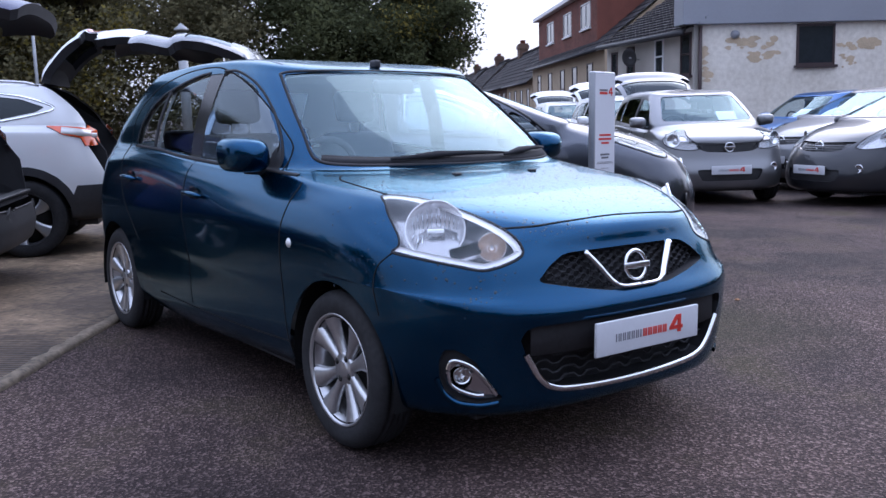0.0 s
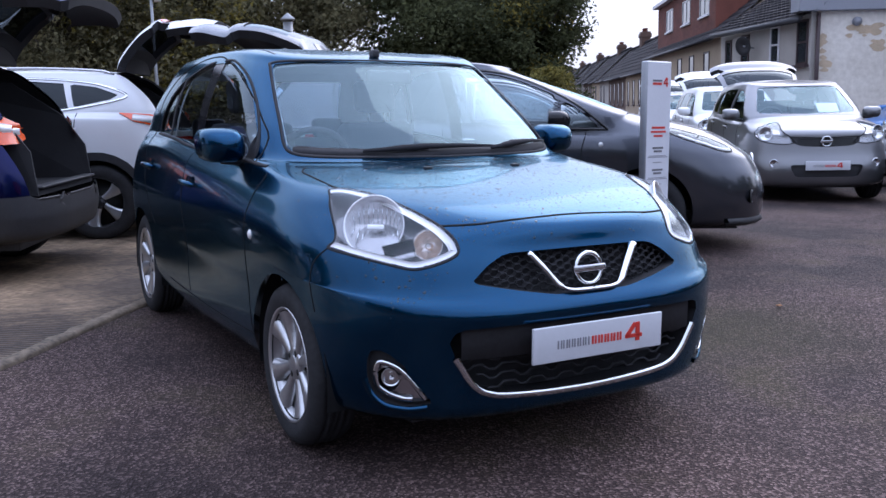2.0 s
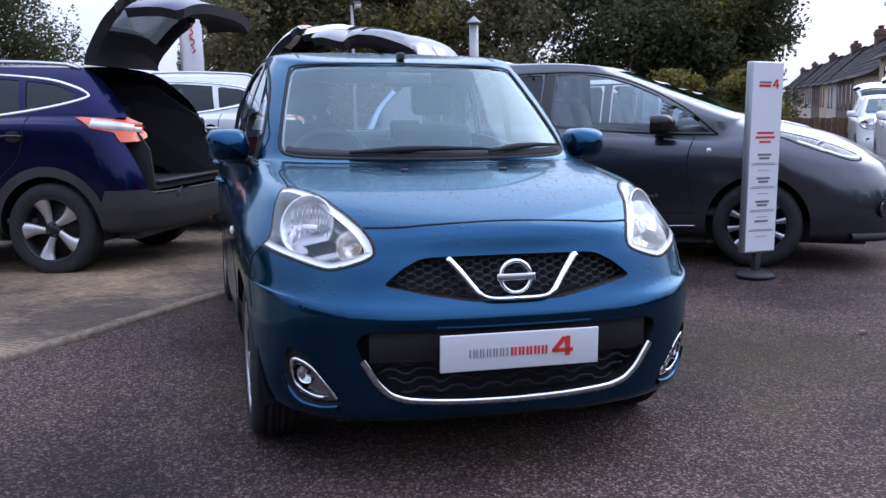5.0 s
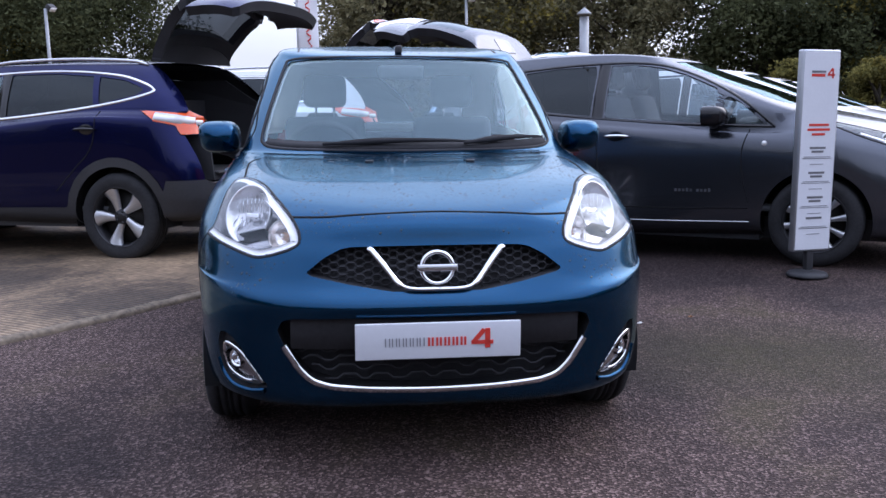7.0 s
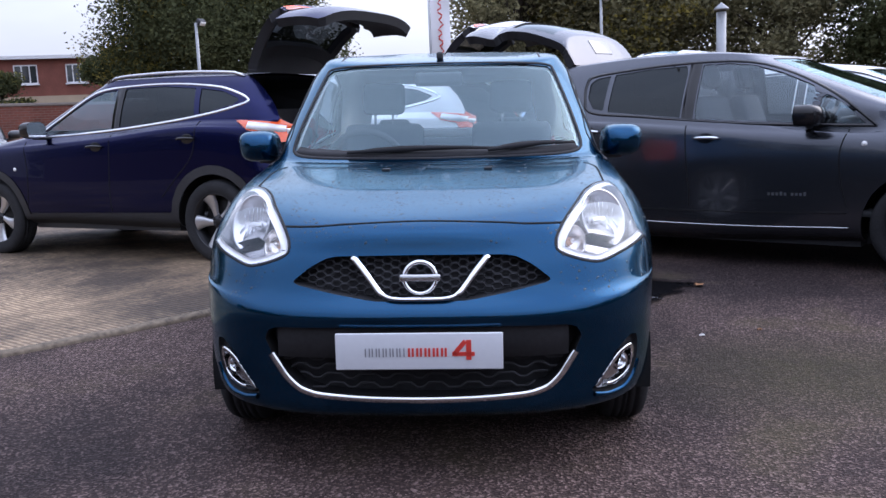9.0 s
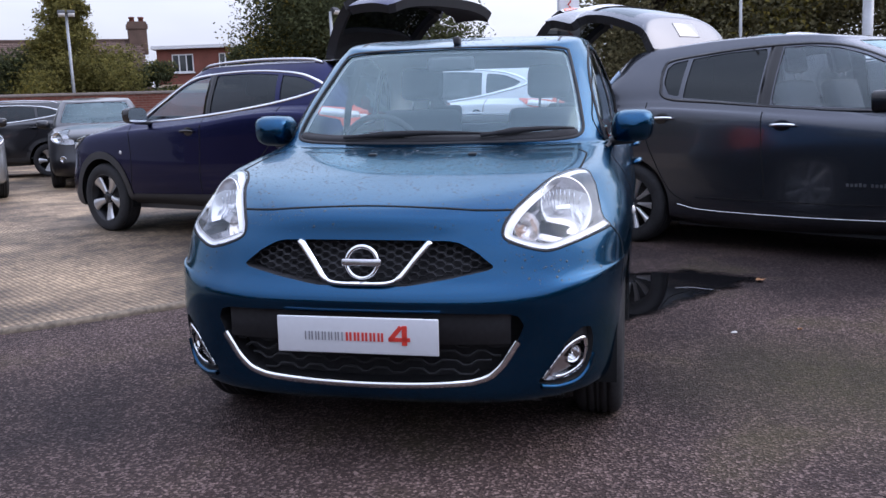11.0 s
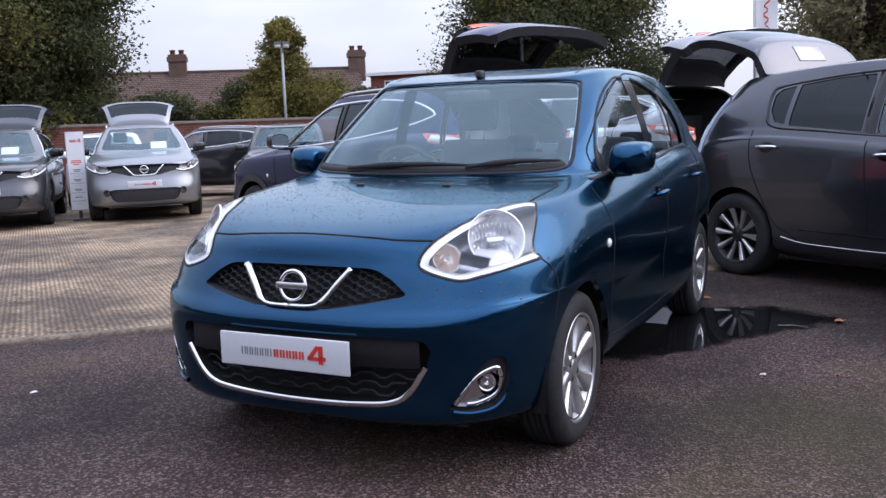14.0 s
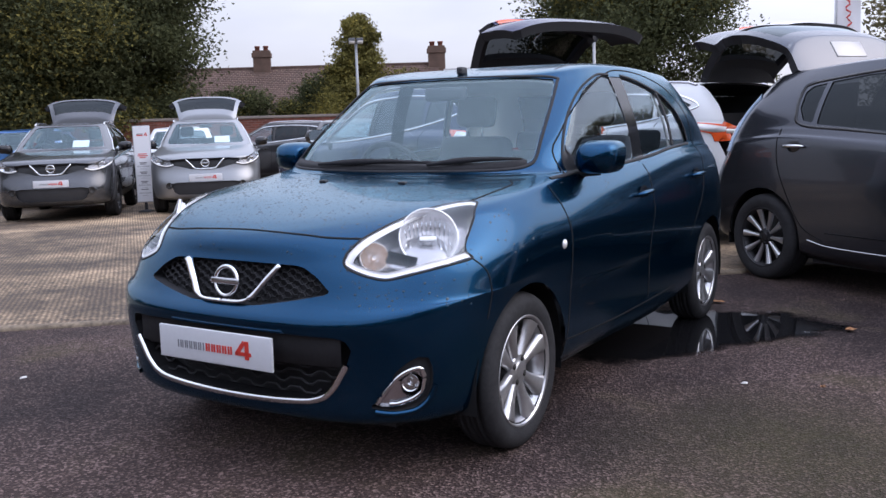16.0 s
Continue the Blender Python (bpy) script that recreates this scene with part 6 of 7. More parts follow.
    prev = b.inputs["Normal"].links[0].from_socket
    link(t, prev, bp.inputs["Normal"])
    link(t, bp.outputs["Normal"], b.inputs["Normal"])
    return m


M_TARMAC, M_CONCRETE = tarmac_material(), concrete_material()
M_MARGIN = material("smooth_concrete_margin", (0.13, 0.099, 0.069), 0.8, vary=0.4, scale=1.6, fine=30, second=(0.29, 0.225, 0.155), bump=0.3, bump_scale=50)


def build_ground():
    xs = np.unique(np.concatenate([np.linspace(-6, 6, 97), np.linspace(-40, 40, 41), [-1500, -400, -120, 120, 400, 1500]]))
    ys = np.unique(np.concatenate([np.linspace(-5, 8, 105), np.linspace(-40, 60, 41), [-1500, -400, -120, 120, 400, 1500]]))
    vs = [(x, y, lean_of(x, y) + 0.006 * noise.noise(Vector((x * 0.8, y * 0.8, 0))) * (abs(x) < 8 and abs(y) < 8)) for y in ys for x in xs]
    n = len(xs)
    fs = [(j * n + i, j * n + i + 1, (j + 1) * n + i + 1, (j + 1) * n + i) for j in range(len(ys) - 1) for i in range(n - 1)]
    g = new("ground", mesh_of("ground", vs, fs))
    g.data.materials.append(M_TARMAC)
    return tagged(g, "dark worn tarmac of a car sales forecourt", "ground", kind="structure")


build_ground()
SLAB_EDGE = [(-14.0, -9.0), (-8.0, -3.6), (-5.0, -1.15), (-3.1, 0.42), (-2.25, 0.95), (-1.69, 1.47), (-1.21, 2.09), (-0.77, 2.63), (0.2, 3.75), (1.15, 4.75), (4.5, 8.6), (9.0, 14.0), (12.0, 18.0)]


def build_slab():
    edge = [Vector((x, y, 0)) for x, y in smooth_curve(SLAB_EDGE, 90)]
    back = Vector((-0.72, 0.69, 0))
    steps = [0.0, 0.02, 0.07, 0.14, 0.6, 1.2, 2.5, 5, 10, 20, 32]
    vs, fs = [], []
    for i, p in enumerate(edge):
        wob = 0.012 * noise.noise(Vector((i * 0.9, 3.1, 0)))
        vs.append((p.x, p.y, -0.03 + min(0, lean_of(p.x, p.y))))
        for k, s in enumerate(steps):
            q = p + back * (s + (wob * (1 + k) if k < 4 else 0))
            h = 0.026 if k else 0.012
            vs.append((q.x, q.y, h + max(0, lean_of(q.x, q.y))))
    n = len(steps) + 1
    for i in range(len(edge) - 1):
        for k in range(n - 1):
            fs.append((i * n + k, i * n + k + 1, (i + 1) * n + k + 1, (i + 1) * n + k))
    s = new("concrete_slab", mesh_of("concrete_slab", vs, [f[::-1] for f in fs]))
    s.data.materials.append(M_CONCRETE)
    s.data.materials.append(M_MARGIN)
    s.data.polygons.foreach_set("material_index", [1 if i % (n - 1) < 3 else 0 for i in range(len(fs))])
    tagged(s, "ridged brown-grey concrete slab with damp stains and a worn edge", "pavement", kind="structure")


build_slab()
M_PUDDLE = material("still_water", (0.008, 0.008, 0.009), 0.02, vary=0.05, spec=0.6)


def build_puddle():
    ring = smooth_curve([(-0.5, 1.75), (0.1, 1.35), (0.5, 1.12), (0.74, 1.15), (0.92, 1.38), (1.05, 1.58), (1.16, 1.82), (1.40, 2.12), (1.60, 2.40), (1.66, 2.64), (1.45, 2.80), (1.15, 2.88), (0.8, 2.73), (0.45, 2.6), (0.0, 2.65), (-0.45, 2.35), (-0.5, 1.75)], 96)[:-1]
    n = len(ring)
    vs, depth = [(0.6, 2.0, lean_of(0.6, 2.0) + 0.007)], [1.0]
    steps = (0.3, 0.5, 0.65, 0.78, 0.88, 0.95, 1.0)
    for f in steps:
        for x, y in ring:
            qx, qy = 0.6 + (x - 0.6) * f, 2.0 + (y - 2.0) * f
            vs.append((qx, qy, lean_of(qx, qy) + 0.008))
            depth.append(1 - f)
    fs = [(0, 1 + k, 1 + (k + 1) % n) for k in range(n)]
    for q in range(len(steps) - 1):
        fs += [(1 + q * n + k, 1 + (q + 1) * n + k, 1 + (q + 1) * n + (k + 1) % n, 1 + q * n + (k + 1) % n) for k in range(n)]
    p = new("puddle", mesh_of("puddle", vs, fs))
    p.data.attributes.new("depth", "FLOAT", "POINT").data.foreach_set("value", depth)
    p.data.materials.append(M_PUDDLE)
    # the water thins out raggedly towards its shore
    t = M_PUDDLE.node_tree
    b, out = t.nodes["Principled BSDF"], t.nodes["Material Output"]
    at = t.nodes.new("ShaderNodeAttribute")
    at.attribute_name = "depth"
    no = t.nodes.new("ShaderNodeTexNoise")
    no.inputs["Scale"].default_value, no.inputs["Detail"].default_value, no.inputs["Roughness"].default_value = 5.0, 8.0, 0.7
    link(t, t.nodes["Texture Coordinate"].outputs["Object"], no.inputs["Vector"])
    add = t.nodes.new("ShaderNodeMath")
    add.operation = "MULTIPLY_ADD"
    add.inputs[1].default_value = 0.55
    link(t, no.outputs["Fac"], add.inputs[0])
    link(t, at.outputs["Fac"], add.inputs[2])
    shore = t.nodes.new("ShaderNodeMapRange")
    shore.inputs["From Min"].default_value, shore.inputs["From Max"].default_value = 0.36, 0.50
    shore.inputs["To Min"].default_value, shore.inputs["To Max"].default_value = 0.0, 0.97
    link(t, add.outputs[0], shore.inputs["Value"])
    dry, mix = t.nodes.new("ShaderNodeBsdfTransparent"), t.nodes.new("ShaderNodeMixShader")
    link(t, shore.outputs["Result"], mix.inputs["Fac"])
    link(t, dry.outputs["BSDF"], mix.inputs[1])
    link(t, b.outputs["BSDF"], mix.inputs[2])
    link(t, mix.outputs["Shader"], out.inputs["Surface"])
    tagged(p, "shallow rain puddle on the tarmac", "puddle", kind="structure")


build_puddle()

M_DRYLEAF = material("dry_leaf", (0.36, 0.17, 0.07), 0.8, vary=0.3, scale=40)
M_SCRAP = material("pale_scrap", (0.7, 0.68, 0.64), 0.8, vary=0.1)


def fallen_leaf(x, y, r, turn):
    vs = [(0, 0, 0.004)] + [(r * (1.0 - 0.35 * (k % 2)) * math.cos(k * math.pi / 5), 0.7 * r * (1.0 - 0.35 * (k % 2)) * math.sin(k * math.pi / 5), 0.004 + 0.012 * abs(math.sin(k * 1.7))) for k in range(10)]
    ob = new("fallen_leaf", mesh_of("fallen_leaf", vs, [(0, 1 + k, 1 + (k + 1) % 10) for k in range(10)]))
    ob.data.materials.append(M_DRYLEAF)
    ob.matrix_basis = pose(x, y, lean_of(x, y) + 0.006, 0, 0, turn)
    tagged(ob, "curled dry brown leaf lying on wet tarmac", "leaf", "fallen leaves")


for q in ((0.71, 2.91, 0.055, 20), (1.57, 2.45, 0.05, 80), (1.62, 1.25, 0.018, 140), (2.4, 0.6, 0.03, 10)):
    fallen_leaf(*q)


def scrap(x, y, r, turn):
    ob = new("paper_scrap", mesh_of("paper_scrap", [(-r, -r * 0.4, 0), (r, -r * 0.5, 0.002), (r * 0.8, r * 0.5, 0.006), (-r * 0.7, r * 0.4, 0.003), (0, 0, 0.009)], [(0, 1, 4), (1, 2, 4), (2, 3, 4), (3, 0, 4)], False))
    ob.data.materials.append(M_SCRAP)
    ob.matrix_basis = pose(x, y, lean_of(x, y) + 0.006, 0, 0, turn)
    tagged(ob, "small pale scrap of paper on the tarmac", "litter", "litter")


for q in ((1.30, 1.17, 0.016, 0), (-1.81, -0.31, 0.018, 60)):
    scrap(*q)

# ---- signs, lamps and poles ----
M_ALU = material("brushed_aluminium", (0.42, 0.43, 0.45), 0.35, 0.8, vary=0.06)
M_SIGN = material("white_sign_face", (0.72, 0.73, 0.76), 0.4, vary=0.03)
M_POLE = material("galvanised_steel", (0.32, 0.33, 0.34), 0.5, 0.6, vary=0.12)


def totem(m, group="totem signs"):
    """Free-standing aluminium totem with a printed panel; illegible lines as bars."""
    t = thing("totem_sign", m, "slim white totem sign in an aluminium frame on a black foot", "sign", group)
    w, h0, h1, dp = 0.285, 0.17, 1.47, 0.055
    part("frame", box_bm(-w / 2, w / 2, -dp / 2, dp / 2, h0, h1, 0.012, 2), M_ALU, t, "aluminium frame")
    f = -dp / 2 - 0.003
    part("panel", box_bm(-w / 2 + 0.012, w / 2 - 0.012, f, f + 0.004, h0 + 0.015, h1 - 0.015), M_SIGN, t, "white printed panel", smooth=False)
    g = f - 0.002
    part("red_print", box_bm(-0.075, 0.026, g, f, 1.30, 1.318), M_INK_RED, t, smooth=False)
    for z, ws in ((0.985, 0.15), (0.955, 0.17), (0.925, 0.10)):
        part("red_print", box_bm(-ws / 2, ws / 2, g, f, z + 0.002, z + 0.017), M_INK_RED, t, smooth=False)
    bm = bmesh.new()
    box(bm, 0.045, 0.098, g, f, 1.306, 1.318)
    box(bm, 0.078, 0.09, g, f, 1.29, 1.352)
    box(bm, -0.006, 0.006, g, f, -0.026, 0.026, m=pose(0.064, 0, 1.332, 0, 40, 0))
    part("red_print", bm, M_INK_RED, t, smooth=False)
    bm = bmesh.new()
    box(bm, -0.075, 0.03, g, f, 1.325, 1.338)
    part("grey_print", bm, M_INK_GREY, t, smooth=False)
    for z in (0.84, 0.68, 0.52, 0.385):
        for k, ws in enumerate((0.12, 0.09)[:1 if z < 0.4 else 2]):
            part("grey_print", box_bm(-ws / 2, ws / 2, g, f, z - 0.024 * k, z - 0.024 * k + 0.014), M_INK_GREY, t, smooth=False)
        for dz, ws in ((0.052, 0.20), (0.062, 0.22), (0.10, 0.10)):
            part("grey_print", box_bm(-ws / 2, ws / 2, g, f, z - dz, z - dz + 0.004), M_INK_PALE, t, smooth=False)
    part("post", box_bm(-0.025, 0.025, -0.02, 0.02, 0.03, h0 + 0.02, 0.004), M_PLASTIC, t)
    part_data("foot", mesh_of("foot", *lathe([(0.0, 0.0), (0.13, 0.0), (0.135, 0.012), (0.12, 0.03), (0.05, 0.045), (0.0, 0.05)], 28, "z")), M_PLASTIC, t, "round black foot")
    return t


totem_a = totem(pose(2.76, 2.12, 0, 0, 1.2, 10))
totem_b = totem(pose(-10.28, 7.70, 0.02, 0, 0, 42))


def lamp_post(m, h=4.6, twin=True):
    t = thing("lamp_post", m, "slim grey steel lamp post with a floodlight head", "lamp post", "lamp posts")
    part_data("pole", mesh_of("pole", *tube([(0, 0, 0), (0, 0, h * 0.5), (0, 0, h)], [0.055, 0.048, 0.04], 10)), M_POLE, t)
    for s in ((1, -1) if twin else (1,)):
        bm = box_bm(-0.11, 0.11, -0.08, 0.08, -0.07, 0.07, 0.02, 2, pose(s * 0.13, -0.06, h + 0.02, 40))
        hd = part("floodlight", bm, M_PLASTIC, t, "dark grey floodlight head")
        part("lamp_glass", box_bm(-0.095, 0.095, -0.004, 0.004, -0.06, 0.06, 0, 1, pose(s * 0.13, -0.122, h - 0.032, 40)), M_CLEARWHITE, hd)
    return t


lamp_post(pose(-15.66, 21.1, 0, 0, 0, 38), 4.25)
lamp_post(pose(3.35, 22.4, 0, 0, 0, 10), 4.1, False)
lamp_post(pose(-7.6, 21.3, 0, 0, 0, 60), 3.85, False)


def flue_pole():
    t = thing("vent_pipe", pose(5.45, 17.7, 0), "grey metal vent pipe with a conical cap", "vent pipe")
    part_data("pipe", mesh_of("pipe", *tube([(0, 0, 0), (0, 0, 3.15)], 0.11, 14)), M_POLE, t)
    part_data("cap", mesh_of("cap", *lathe([(0.0, 3.36), (0.17, 3.22), (0.17, 3.19), (0.1, 3.19)], 16, "z")), M_POLE, t)


flue_pole()


def flag_banner():
    t = thing("feather_flag", pose(-1.25, 20.5, 0, 0, 0, 8), "white feather banner with red lettering-like bars on a pole", "flag")
    part_data("pole", mesh_of("pole", *tube([(0, 0, 0), (0, 0, 5.6)], 0.03, 8)), M_ALU, t)
    vs, fs = [], []
    for i in range(19):
        z = 1.6 + 3.9 * i / 18
        for j in range(5):
            x = 0.03 + 0.5 * j / 4 * (1 - 0.4 * max(0, (i - 14) / 4) ** 2)
            vs.append((x, 0.06 * math.sin(i * 0.5 + j * 0.8), z))
    for i in range(18):
        for j in range(4):
            fs.append((i * 5 + j, i * 5 + j + 1, i * 5 + 6 + j, i * 5 + 5 + j))
    part_data("banner", mesh_of("banner", vs, fs), M_SIGN, t, "white fabric banner")
    wave = [(0.27 + 0.055 * math.sin(i * 1.7) + 0.02 * math.sin(i * 0.6), -0.09, 2.7 + i * 0.06) for i in range(44)]
    part_data("print", mesh_of("print", *tube(wave, 0.022, 6)), M_INK_RED, t, "red printed script")


flag_banner()

# ---- buildings ----
M_RENDER = material("stained_white_render", (0.78, 0.71, 0.60), 0.85, vary=0.14, scale=0.9, fine=9, second=(0.93, 0.87, 0.77), bump=0.15, bump_scale=30)
M_STAIN = material("exposed_tan_render", (0.60, 0.47, 0.32), 0.9, vary=0.2, scale=3)
M_CREAM = material("cream_render", (0.42, 0.33, 0.23), 0.85, vary=0.15, scale=1.2)
M_GREYREND = material("grey_pebble_render", (0.42, 0.39, 0.35), 0.9, vary=0.15, scale=1.5, bump=0.3, bump_scale=40)
M_BRICK = material("red_brick", (0.17, 0.058, 0.04), 0.85, vary=0.3, scale=2.0, fine=30, island=0.5)
M_BRICKOLD = material("weathered_brick", (0.12, 0.075, 0.056), 0.9, vary=0.35, scale=2.0, fine=30, rand=0.4)
M_MORTAR = material("mortar", (0.22, 0.19, 0.17), 0.95, vary=0.15)
M_ROOFTILE = material("dark_roof_tile", (0.032, 0.029, 0.031), 0.9, spec=0.15, vary=0.35, scale=1.5, fine=20, bump=0.3, bump_scale=25, island=0.6)
M_BROWNTILE = material("brown_roof_tile", (0.10, 0.062, 0.048), 0.85, vary=0.3, scale=1.0, fine=15, bump=0.3, bump_scale=20, island=0.6)
M_FASCIA = material("grey_sheet_cladding", (0.30, 0.31, 0.34), 0.55, 0.2, vary=0.08, scale=0.7)
M_WINDARK = material("dark_window_pane", (0.03, 0.035, 0.04), 0.06, vary=0.2, spec=0.8)
M_FRAME_W = material("white_window_frame", (0.7, 0.7, 0.7), 0.5, vary=0.04)
M_FRAME_B = material("brown_window_frame", (0.05, 0.03, 0.03), 0.5, vary=0.1)


def wall_frame(a, b):
    """A frame whose x runs from a to b along the ground, y into the wall and z up."""
    d = Vector((b[0] - a[0], b[1] - a[1], 0))
    return Matrix.Translation((a[0], a[1], 0)) @ Matrix.Rotation(math.atan2(d.y, d.x), 4, "Z"), d.length


def window_part(parent, x, z, w, h, frame_mat, bars=(1, 1), y=0.0, depth=0.06, name="window"):
    win = part(name, box(box(box(box_bm(x, x + w, y - 0.03, y + depth, z, z + 0.05), x, x + w, y - 0.03, y + depth, z + h - 0.05, z + h), x, x + 0.05, y - 0.03, y + depth, z, z + h), x + w - 0.05, x + w, y - 0.03, y + depth, z, z + h), frame_mat, parent, "", smooth=False)
    part("pane", box_bm(x + 0.04, x + w - 0.04, y - 0.008, y + 0.01, z + 0.04, z + h - 0.04), M_WINDARK, win, smooth=False)
    for i in range(1, bars[0]):
        xx = x + w * i / bars[0]
        part("mullion", box_bm(xx - 0.025, xx + 0.025, y - 0.028, y + 0.02, z + 0.05, z + h - 0.05), frame_mat, win, smooth=False)
    for i in range(1, bars[1]):
        zz = z + h * i / bars[1]
        part("transom", box_bm(x + 0.05, x + w - 0.05, y - 0.028, y + 0.02, zz - 0.02, zz + 0.02), frame_mat, win, smooth=False)
    part("sill", box_bm(x - 0.05, x + w + 0.05, y - 0.09, y + 0.03, z - 0.06, z), frame_mat, win, smooth=False)
    return win


def tile_rows(x0, x1, y0, z0, y1, z1, rows, mat, parent, step=0.3, name="roof_tiles"):
    """Overlapping rows of roof tiles up a slope, each tile with its own edge."""
    vs, fs = [], []
    n = max(1, int((x1 - x0) / step))
    rnd = random.Random(int(abs(x0 * 7 + z0 * 13)) + rows)
    for r in range(rows):
        a, b = r / rows, (r + 1.12) / rows
        for i in range(n):
            xa = x0 + (x1 - x0) * i / n + (step / 2 if r % 2 else 0)
            xb = xa + (x1 - x0) / n - 0.012
            j = rnd.uniform(-0.006, 0.006)
            o = len(vs)
            vs += [(xa, y0 + (y1 - y0) * a, z0 + (z1 - z0) * a + 0.05 + j), (xb, y0 + (y1 - y0) * a, z0 + (z1 - z0) * a + 0.05 + j), (xb, y0 + (y1 - y0) * b, z0 + (z1 - z0) * b + 0.012), (xa, y0 + (y1 - y0) * b, z0 + (z1 - z0) * b + 0.012),
                   (xa, y0 + (y1 - y0) * a, z0 + (z1 - z0) * a), (xb, y0 + (y1 - y0) * a, z0 + (z1 - z0) * a)]
            fs += [(o, o + 1, o + 2, o + 3), (o + 4, o + 5, o + 1, o)]
    ob = part_data(name, mesh_of(name, vs, fs, False), mat, parent)
    return tagged(ob, kind="stuff")


def chimney(parent, x, y, z, pots=2, h=0.9, w=0.75):
    c = part("chimney", box(box_bm(x - w / 2, x + w / 2, y - 0.3, y + 0.3, z - 0.8, z + h * 0.72), x - w / 2 - 0.06, x + w / 2 + 0.06, y - 0.36, y + 0.36, z + h * 0.42, z + h * 0.62), M_BRICKOLD, parent, "weathered brick chimney stack", smooth=False)
    for i in range(pots):
        xx = x - w / 2 + w * (i + 0.5) / pots
        part_data("chimney_pot", mesh_of("chimney_pot", *lathe([(0.15, z + h * 0.68), (0.13, z + h * 0.86), (0.16, z + h * 0.86), (0.16, z + h * 0.92), (0.10, z + h * 0.92)], 10, "z")), M_BRICK, c, "", pose(xx, y, 0))


def house(name, label, a, b, depth, eave, ridge, wall_mat, roof_mat, rows=12, group="terraced houses", step=0.3):
    m, L = wall_frame(a, b)
    t = thing(name, m, label, "house", group)
    part("wall", box_bm(0, L, 0.0, depth, -0.3, eave), wall_mat, t, smooth=False)
    gab = mesh_of("gable", [(0, 0, eave), (0, depth, eave), (0, depth / 2, ridge - 0.1), (L, 0, eave), (L, depth, eave), (L, depth / 2, ridge - 0.1)], [(0, 1, 2), (5, 4, 3), (0, 2, 5, 3), (1, 4, 5, 2)], False)
    part_data("gable", gab, wall_mat, t)
    tile_rows(-0.1, L + 0.1, -0.25, eave - 0.12, depth / 2, ridge, rows, roof_mat, t, step)
    tile_rows(-0.1, L + 0.1, depth + 0.25, eave - 0.12, depth / 2, ridge, max(4, rows // 2), roof_mat, t, step * 2)
    part("ridge", box_bm(-0.1, L + 0.1, depth / 2 - 0.12, depth / 2 + 0.12, ridge - 0.02, ridge + 0.1, 0.03), roof_mat, t, smooth=False)
    part_data("gutter", mesh_of("gutter", *tube([(0, -0.30, eave - 0.14), (L, -0.30, eave - 0.14)], 0.06, 8)), M_PLASTIC, t)
    return t, L


# rendered building at the lot's edge
def rendered_building():
    m, L = wall_frame((14.87, 10.87), (22.6, 6.2))
    t = thing("rendered_building", m, "low white-rendered building with peeling stains and grey sheet roof fascia", "building")
    part("wall", box_bm(0, L, 0.0, 4.5, -0.3, 2.98), M_RENDER, t, "stained white rendered wall", smooth=False)
    part("fascia", box_bm(-0.32, L + 0.4, -0.16, 0.45, 2.98, 4.6, 0.02), M_FASCIA, t, "grey sheet-clad roof fascia", smooth=False)
    window_part(t, 2.42, 2.02, 0.92, 0.93, M_FRAME_B, (1, 1))
    rnd = random.Random(3)
    for cx, cz, w, h, n in ((1.15, 2.55, 0.75, 0.13, 16), (1.5, 2.25, 0.6, 0.1, 12), (4.0, 2.45, 0.8, 0.15, 16), (3.7, 2.1, 0.3, 0.2, 8), (0.25, 2.2, 0.1, 0.5, 8), (6.1, 2.4, 0.6, 0.2, 12)):
        for i in range(n):
            bm = bmesh.new()
            x, z, r = cx + rnd.gauss(0, w * 0.4), cz + rnd.gauss(0, h * 0.5), rnd.uniform(0.03, 0.12)
            q = [bm.verts.new((x + r * rnd.uniform(0.8, 1.8) * math.cos(a), -0.003 - 0.0004 * i, min(2.95, z + r * rnd.uniform(0.5, 1.0) * math.sin(a)))) for a in np.linspace(0, 2 * math.pi, 9)[:-1]]
            bm.faces.new(q)
            part("peeled_patch", bm, M_STAIN, t, "tan patch where the render has peeled", smooth=False)
    part_data("downpipe", mesh_of("downpipe", *tube([(0.12, -0.07, 0.1), (0.12, -0.07, 2.95)], 0.045, 8)), M_FRAME_B, t)
    part_data("vent_cowl", mesh_of("vent_cowl", *lathe([(0.0, -0.1), (0.09, -0.08), (0.1, 0.0)], 12, "y")), M_FASCIA, t, "", pose(0.95, 0, 2.75))
    return t


rendered_building()


def side_house():
    t, L = house("rendered_cottage", "low grey-rendered cottage with a dark tiled roof", (16.73, 15.33), (14.85, 10.86), 6.5, 2.95, 5.0, M_GREYREND, M_ROOFTILE, 24, step=0.2)
    for x, w, z, h in ((0.33, 0.38, 1.4, 1.26), (1.32, 0.45, 0.4, 2.33), (2.93, 0.47, 1.95, 0.86), (4.25, 0.5, 1.87, 0.97)):
        window_part(t, x, z, w, h, M_FRAME_W if w == 0.47 else M_FRAME_B, (1, 2))
    dish = lathe([(0.0, 0.05), (0.13, 0.035), (0.23, -0.02), (0.235, -0.012), (0.13, 0.045), (0.0, 0.06)], 20, "y")
    d = part_data("satellite_dish", mesh_of("satellite_dish", *dish), M_PLASTIC, t, "dark satellite dish", pose(2.2, -0.35, 2.42, 10, 0, 25))
    part_data("dish_arm", mesh_of("dish_arm", *tube([(0, 0.0, 0), (0.05, 0.3, -0.1)], 0.02, 6)), M_POLE, d)


side_house()


